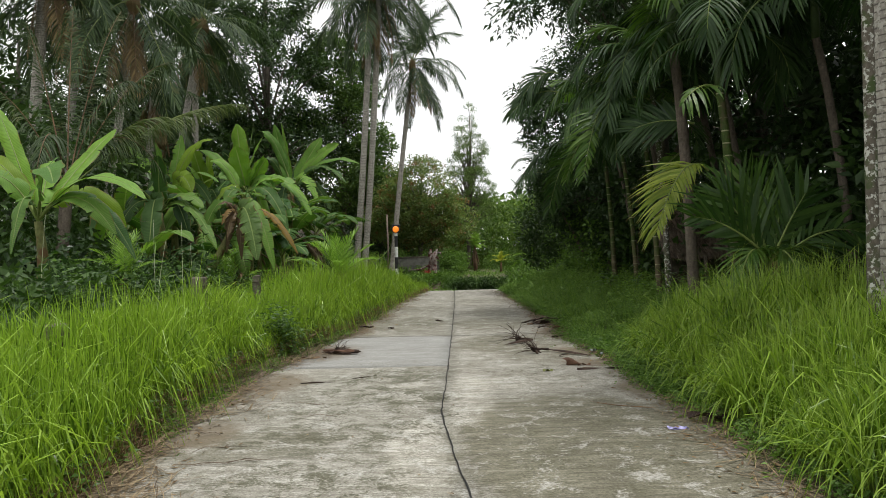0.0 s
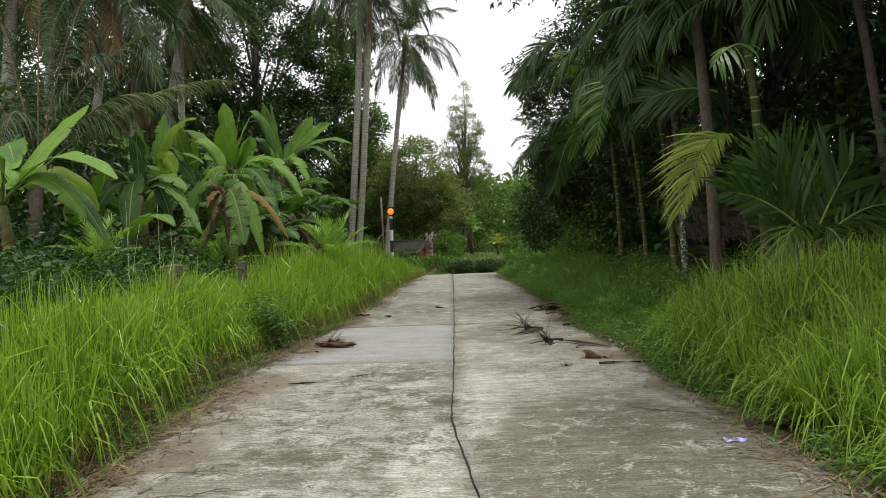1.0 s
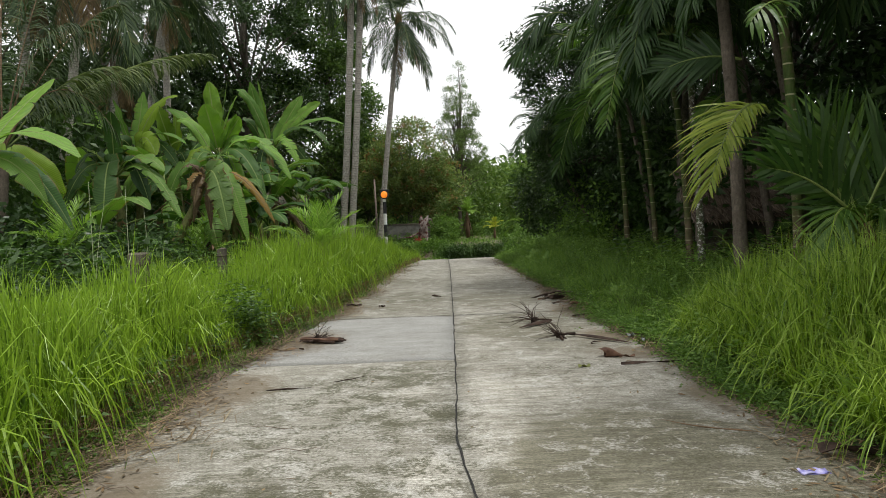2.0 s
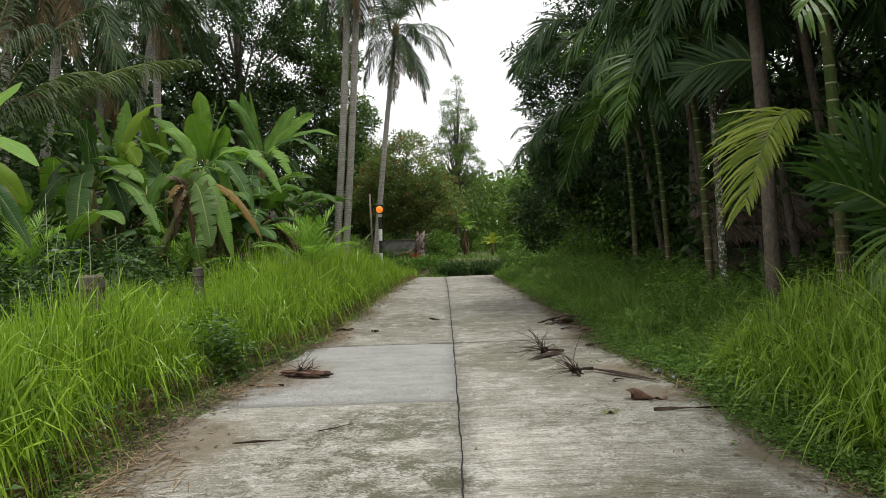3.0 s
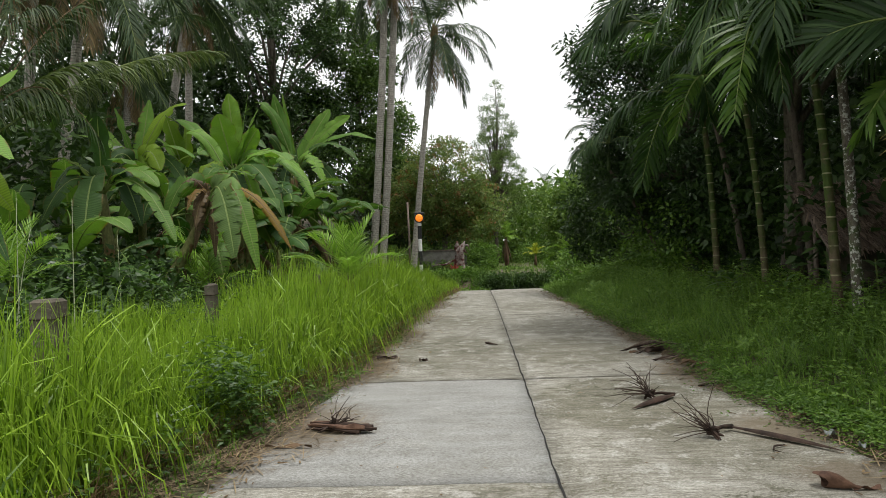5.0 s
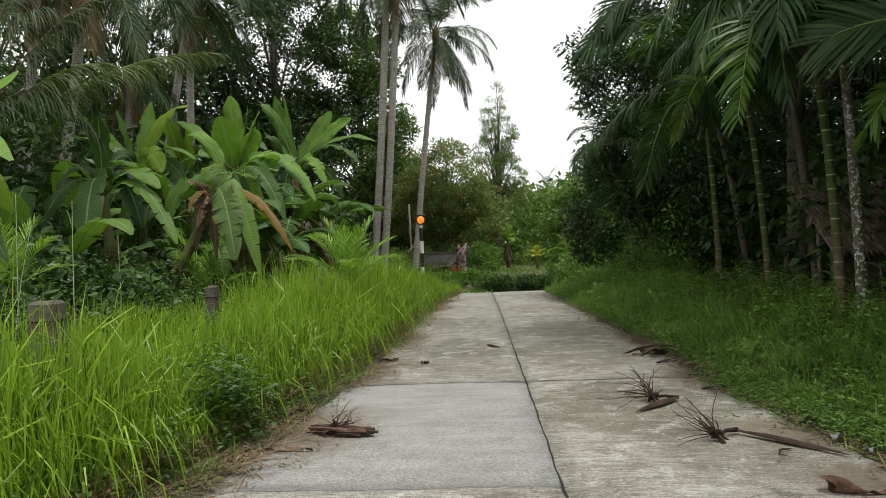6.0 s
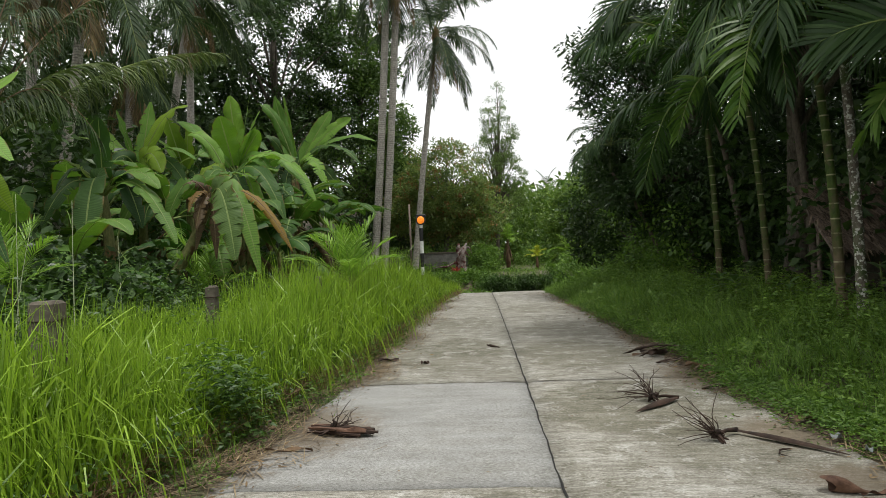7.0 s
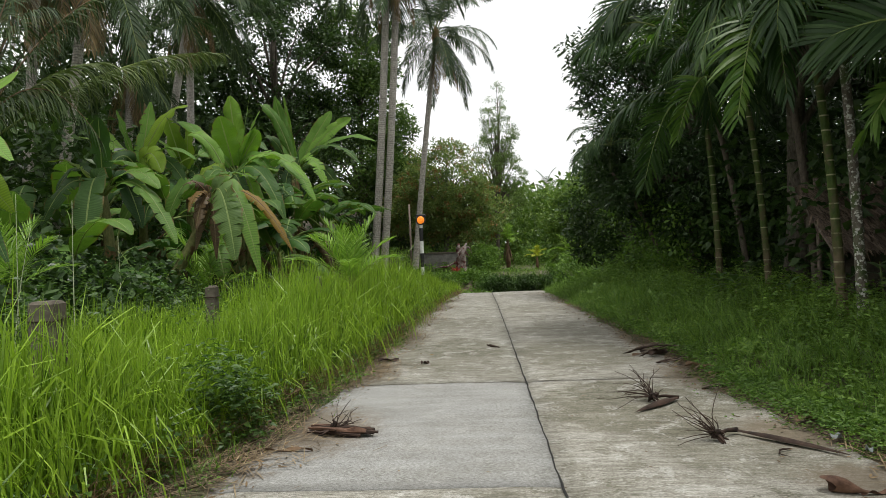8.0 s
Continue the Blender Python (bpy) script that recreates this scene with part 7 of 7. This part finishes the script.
for k, (x, y) in enumerate(((-4.75, 10.6), (-4.9, 10.9), (-4.6, 11.3), (-5.3, 13.5), (-5.6, 8.9))):
    b = gp(x, y)
    stalk = thing("grass_stalk", b, "tall pale bare grass stalk above the verge", "grass stalk", "pale grass stalks")
    h = g.uniform(1.5, 2.0)
    t = np.linspace(0, 1, 8)
    put_part("stem", Soup().add(*tube(np.stack([0.25 * t ** 2 * g.uniform(-0.5, 1.0), 0.1 * t ** 2, h * t], 1), 0.007 * (1.2 - t), 5)).mesh("stem", PALE_STALK, True), stalk)
    a = g.uniform(0, 6.28, 7)
    q = g.uniform(0.25, 0.95, 7)
    D = unit(np.stack([np.cos(a), np.sin(a), 1.2 + 0 * a], 1))
    P = np.stack([0 * q, 0 * q, h * q], 1)
    S = unit(np.cross(D, (0.3, 0.2, 1.0)))
    for q in range(7):
        put_part("blade", Soup().add(*strips(P[q:q + 1], D[q:q + 1], S[q:q + 1], g.uniform(0.25, 0.5, 1), np.full(1, 0.012), np.full(1, 0.9), (0.6, 1.0, 0.7, 0.1))).mesh("blade", WEED), stalk)

# ---- fence posts of cement ----
for k, (x, y, top, w) in enumerate(((-3.55, 5.9, 0.98, 0.085), (-3.52, 9.25, 1.31, 0.09), (-3.74, 12.7, 1.25, 0.065), (-3.3, 16.3, 1.22, 0.06), (-3.85, 30.3, 1.5, 0.08))):
    b = gp(x, y, -0.15)
    post = thing("fence_post", b, "weathered cement fence post stub with a wire band", "fence post", "cement fence posts")
    put_part("post", Soup().add(*box((-w, -w, 0), (w, w, top - b[2]), 0.02)).mesh("post", CEMENT), post)
    hb = top - b[2] - 0.13
    t = np.linspace(0, 2 * np.pi, 5)[:-1] + np.pi / 4
    ring = [(1.42 * (w + 0.004) * np.cos(q), 1.42 * (w + 0.004) * np.sin(q), hb + 0.01 * np.sin(q)) for q in list(t) + [t[0]]]
    put_part("wire", Soup().add(*tube(ring, 0.006, 5)).mesh("wire", DARK_WOOD), post, "rusty tie wire")

# ---- beacon post ----
bp = gp(-2.62, 30.0, -0.1)
beacon = thing("beacon_post", bp, "black and white road post with a lit amber beacon", "road beacon")
hz = 2.8 - bp[2]
bands = [(0.0, 1.04 - bp[2], WHITE_PAINT), (1.04 - bp[2], 1.55 - bp[2], BLACK_PAINT), (1.55 - bp[2], 2.01 - bp[2], WHITE_PAINT), (2.01 - bp[2], 2.5 - bp[2], BLACK_PAINT), (2.5 - bp[2], 2.62 - bp[2], WHITE_PAINT)]
for a, b, mt in bands:
    put_part("band", Soup().add(*tube([(0, 0, a), (0, 0, (a + b) / 2), (0, 0, b)], 0.072, 18)).mesh("band", mt, False), beacon, "painted band")
t = np.linspace(0, 1, 4)
housing = Soup().add(*tube([(0, 0.10, hz), (0, 0.07, hz), (0, -0.07, hz), (0, -0.085, hz)], [0.15, 0.185, 0.185, 0.175], 20))
housing.add(*box((-0.19, -0.08, hz + 0.14), (0.19, 0.12, hz + 0.22), 0.02))
put_part("housing", housing.mesh("housing", BLACK_PAINT), beacon, "black lamp housing with a solar cap")
put_part("lens", Soup().add(*tube([(0, -0.08, hz), (0, -0.10, hz), (0, -0.115, hz)], [0.142, 0.137, 0.09], 20)).mesh("lens", EMBER, True), beacon, "glowing amber lens")

# ---- hut with a thatched roof ----
hut = thing("thatched_hut", gp(5.9, 16.6), "old low hut with a brown thatched roof under the trees", "hut")
hb = float(hut.location[2])
e0, e1 = np.array([4.9 - 5.9, 15.25 - 16.6, 1.36 - hb]), np.array([7.05 - 5.9, 15.0 - 16.6, 1.32 - hb])
r0, r1 = np.array([5.0 - 5.9, 16.75 - 16.6, 2.45 - hb]), np.array([7.0 - 5.9, 16.6 - 16.6, 2.45 - hb])
slope = Soup()
v = np.array([e0, e1, r1, r0])
nrm = unit(np.cross(e1 - e0, r0 - e0))
slope.add(np.concatenate([v, v - nrm * 0.05]), [[0, 1, 2, 3], [7, 6, 5, 4], [0, 4, 5, 1], [1, 5, 6, 2], [2, 6, 7, 3], [3, 7, 4, 0]])
bk = np.array([r0, r1, r1 + (0, 2.0, -1.6), r0 + (1.5, 2.0, -1.6)])
slope.add(np.concatenate([bk, bk - (0, 0, 0.06)]), [[0, 1, 2, 3], [7, 6, 5, 4], [0, 4, 5, 1], [1, 5, 6, 2], [2, 6, 7, 3], [3, 7, 4, 0]])
roof = put_part("roof", slope.mesh("roof", WOOD_OLD), hut, "brown layered palm thatch roof")
g = np.random.default_rng(91)
th = Soup()
for row in range(11):
    u = g.random(260)
    lo = 1 - row / 11 + g.normal(0, 0.02, 260)
    P = (e0 + np.outer(u, e1 - e0)) * (1 - lo[:, None]) + (r0 + np.outer(u, r1 - r0)) * lo[:, None] + nrm * (0.02 + 0.01 * g.random((260, 1)))
    D = unit(np.tile(unit(e0 - r0), (260, 1)) + g.normal(0, 0.2, (260, 3)) + nrm * 0.05)
    S = unit(np.cross(D, nrm + g.normal(0, 0.2, (260, 3))))
    th.add(*strips(P, D, S, g.uniform(0.16, 0.34, 260), g.uniform(0.012, 0.032, 260), 0.1 + 0 * u, (1.0, 0.95, 0.7)))
put_part("thatch", th.mesh("thatch", THATCH), roof, "layers of dry palm leaf strips")
for x, y, top in ((5.0, 15.35, 1.45), (6.7, 15.2, 1.42), (5.35, 16.65, 2.6), (6.4, 16.6, 2.6), (5.75, 15.15, 1.4)):
    put_part("post", Soup().add(*tube([(x - 5.9, y - 16.6, -0.1), (x - 5.88, y - 16.6, (top - hb) / 2), (x - 5.9, y - 16.6, top - hb)], 0.045, 8, rough=0.05)).mesh("post", WOOD_OLD, True), hut)
put_part("wall", Soup().add(*box((5.1 - 5.9, -0.95, -0.1), (6.65 - 5.9, -0.82, 1.5 - hb), 0.01)).mesh("wall", CEMENT), hut, "dark cement block wall")

# ---- house and garden wall behind the bananas ----
house = thing("house", gp(-8.9, 35.8, -0.6), "grey plastered low house behind the banana clump", "house")
z0 = -0.2
put_part("wall", Soup().add(*box((-2.6, -2.0, z0), (2.2, 2.0, 2.5), 0.02)).mesh("wall", PLASTER), house, "stained grey plaster wall")
rf = Soup().add([(-3.1, -2.6, 2.45), (2.8, -2.6, 2.45), (2.8, 0, 3.5), (-3.1, 0, 3.5), (-3.1, 2.6, 2.45), (2.8, 2.6, 2.45),
                 (-3.1, -2.6, 2.39), (2.8, -2.6, 2.39), (2.8, 0, 3.44), (-3.1, 0, 3.44), (-3.1, 2.6, 2.39), (2.8, 2.6, 2.39)],
                [[0, 1, 2, 3], [3, 2, 5, 4], [9, 8, 7, 6], [10, 11, 8, 9], [0, 6, 7, 1], [4, 5, 11, 10], [1, 7, 8, 2], [2, 8, 11, 5], [3, 9, 6, 0], [4, 10, 9, 3]])
put_part("roof", rf.mesh("roof", CEMENT), house, "grey sheet roof")
gw = thing("garden_wall", gp(-3.3, 43.7), "low weathered grey garden wall beyond the bend", "wall", kind="structure")
put_part("wall", Soup().add(*box((-3.5, -0.1, -0.2), (2.2, 0.1, 1.2), 0.03)).mesh("wall", PLASTER), gw)
put_part("coping", Soup().add(*box((-3.56, -0.15, 1.203), (2.26, 0.15, 1.28), 0.02)).mesh("coping", CEMENT), gw)

# ---- garden things beyond the road's end ----
stump = thing("driftwood_stump", gp(-1.38, 42.0, -0.1), "weathered grey-pink driftwood stump standing in the garden", "tree stump")
g = np.random.default_rng(95)
wood = Soup()
t = np.linspace(0, 1, 14)
for k in range(9):
    a = k * 0.698 + 1.1 * t + 0.4 * np.sin(6 * t + k)
    r = np.interp(t, [0, 0.25, 0.6, 1], [0.30, 0.17, 0.16, 0.24]) * (0.8 + 0.2 * np.sin(k * 2.1))
    top = 1.35 + 0.14 * (k % 4)
    wood.add(*tube(np.stack([r * np.cos(a) - 0.08 * np.sin(3 * t), r * np.sin(a), top * t], 1), (0.13 + 0.03 * (k % 2)) * np.interp(t, [0, 0.3, 0.85, 1], [1.1, 0.9, 0.75, 0.3]) * (1 + 0.2 * np.sin(11 * t + k)), 8, rough=0.25, seed=k))
for reach, up, r in ((0.42, 0.3, 0.07), (0.3, -0.1, 0.06)):
    wood.add(*tube(np.stack([0.1 + reach * t, 0 * t, 1.3 + up * np.sin(2.6 * t) - 0.25 * t ** 3], 1), r * (1.15 - t), 7, rough=0.2, seed=9))
wood.add(*tube(np.stack([-0.1 - 1.5 * t, -0.2 * t, 0.75 - 0.35 * t + 0.05 * np.sin(9 * t)], 1), 0.06 * (1.2 - 0.8 * t), 7, rough=0.2, seed=12))
put_part("wood", wood.mesh("wood", DRIFTWOOD, True), stump)
brom = thing("bromeliad", gp(-1.72, 41.5, 0.08), "red bromeliad at the foot of the driftwood", "plant")
a = g.uniform(0, 6.28, 40)
BD = unit(np.stack([np.cos(a), np.sin(a), g.uniform(0.4, 1.6, 40)], 1))
put_part("leaves", Soup().add(*strips(np.zeros((40, 3)), BD, unit(np.cross(BD, (0, 0, 1.0))), g.uniform(0.4, 0.7, 40), np.full(40, 0.07), np.full(40, 0.6), (1, 0.9, 0.7, 0.1))).mesh("leaves", RED_LEAF), brom)
pole = thing("wooden_pole", gp(-3.85, 38.0), "thin brown wooden pole beyond the palms", "pole")
put_part("shaft", Soup().add(*tube([(0, 0, 0), (0.03, 0, 1.8), (0.0, 0, 3.7)], [0.06, 0.055, 0.045], 8, rough=0.05)).mesh("shaft", WOOD_OLD, True), pole)


def garden_palm(base, stem, size, count, mats, seed, label, rise=0):
    g = np.random.default_rng(seed)
    ob = thing("garden_palm", base, label, "palm", "garden palms")
    put_part("trunk", Soup().add(*tube([(0, 0, 0), (0, 0, stem * 0.5), (0, 0, stem)], [0.2 * size, 0.16 * size, 0.1 * size], 9, rough=0.08, seed=seed)).mesh("trunk", STALK_DRY, True), ob)
    me = [frond(p + rise, 1.5, sg, 20, 0.55, 0.06, 0.6, mats, seed + i) for i, (p, sg) in enumerate(((72, 0.7), (45, 1.2), (15, 1.3)))]
    for k in range(count):
        put_part("frond", me[min(2, k * 3 // count)], ob, m=Matrix.Translation((0, 0, stem)) @ Euler((0, 0, radians(k * 137.5))).to_matrix().to_4x4() @ Matrix.Scale(size * g.uniform(0.85, 1.1), 4))
    return ob


skirted = garden_palm(gp(1.3, 46.0), 1.85, 0.68, 12, [GARDEN_LEAF, STALK], 710, "small garden palm with a brown skirted stem", 14)
for k in range(12):
    a = k * 2.4
    D = np.array([[0.28 * np.cos(a), 0.28 * np.sin(a), -1.0]])
    put_part("dead_frond", Soup().add(*strips(np.array([[0.1 * np.cos(a), 0.1 * np.sin(a), 1.75 - 0.05 * k]]), unit(D), unit(np.array([[-np.sin(a), np.cos(a), 0.0]])), np.array([0.85 + 0.1 * (k % 3)]), np.array([0.11]), np.array([0.25]), (0.4, 1.0, 0.9, 0.6, 0.2))).mesh("dead_frond", STALK_DRY), skirted, "brown dead hanging frond")
garden_palm(gp(3.06, 46.0), 0.75, 0.52, 10, [GOLD_LEAF, STALK], 720, "small golden-yellow garden palm", 24)
garden_palm(gp(5.6, 50.0), 0.8, 1.1, 10, [GARDEN_LEAF, STALK], 730, "small green garden palm among shrubs")
coconut_palm([gp(13.0, 126.0), (12.5, 126, 6.5), (12.0, 126, 11.8)], 0.2, 0.15, 12, 1.0, 740, "distant coconut palm above the woods", 0)
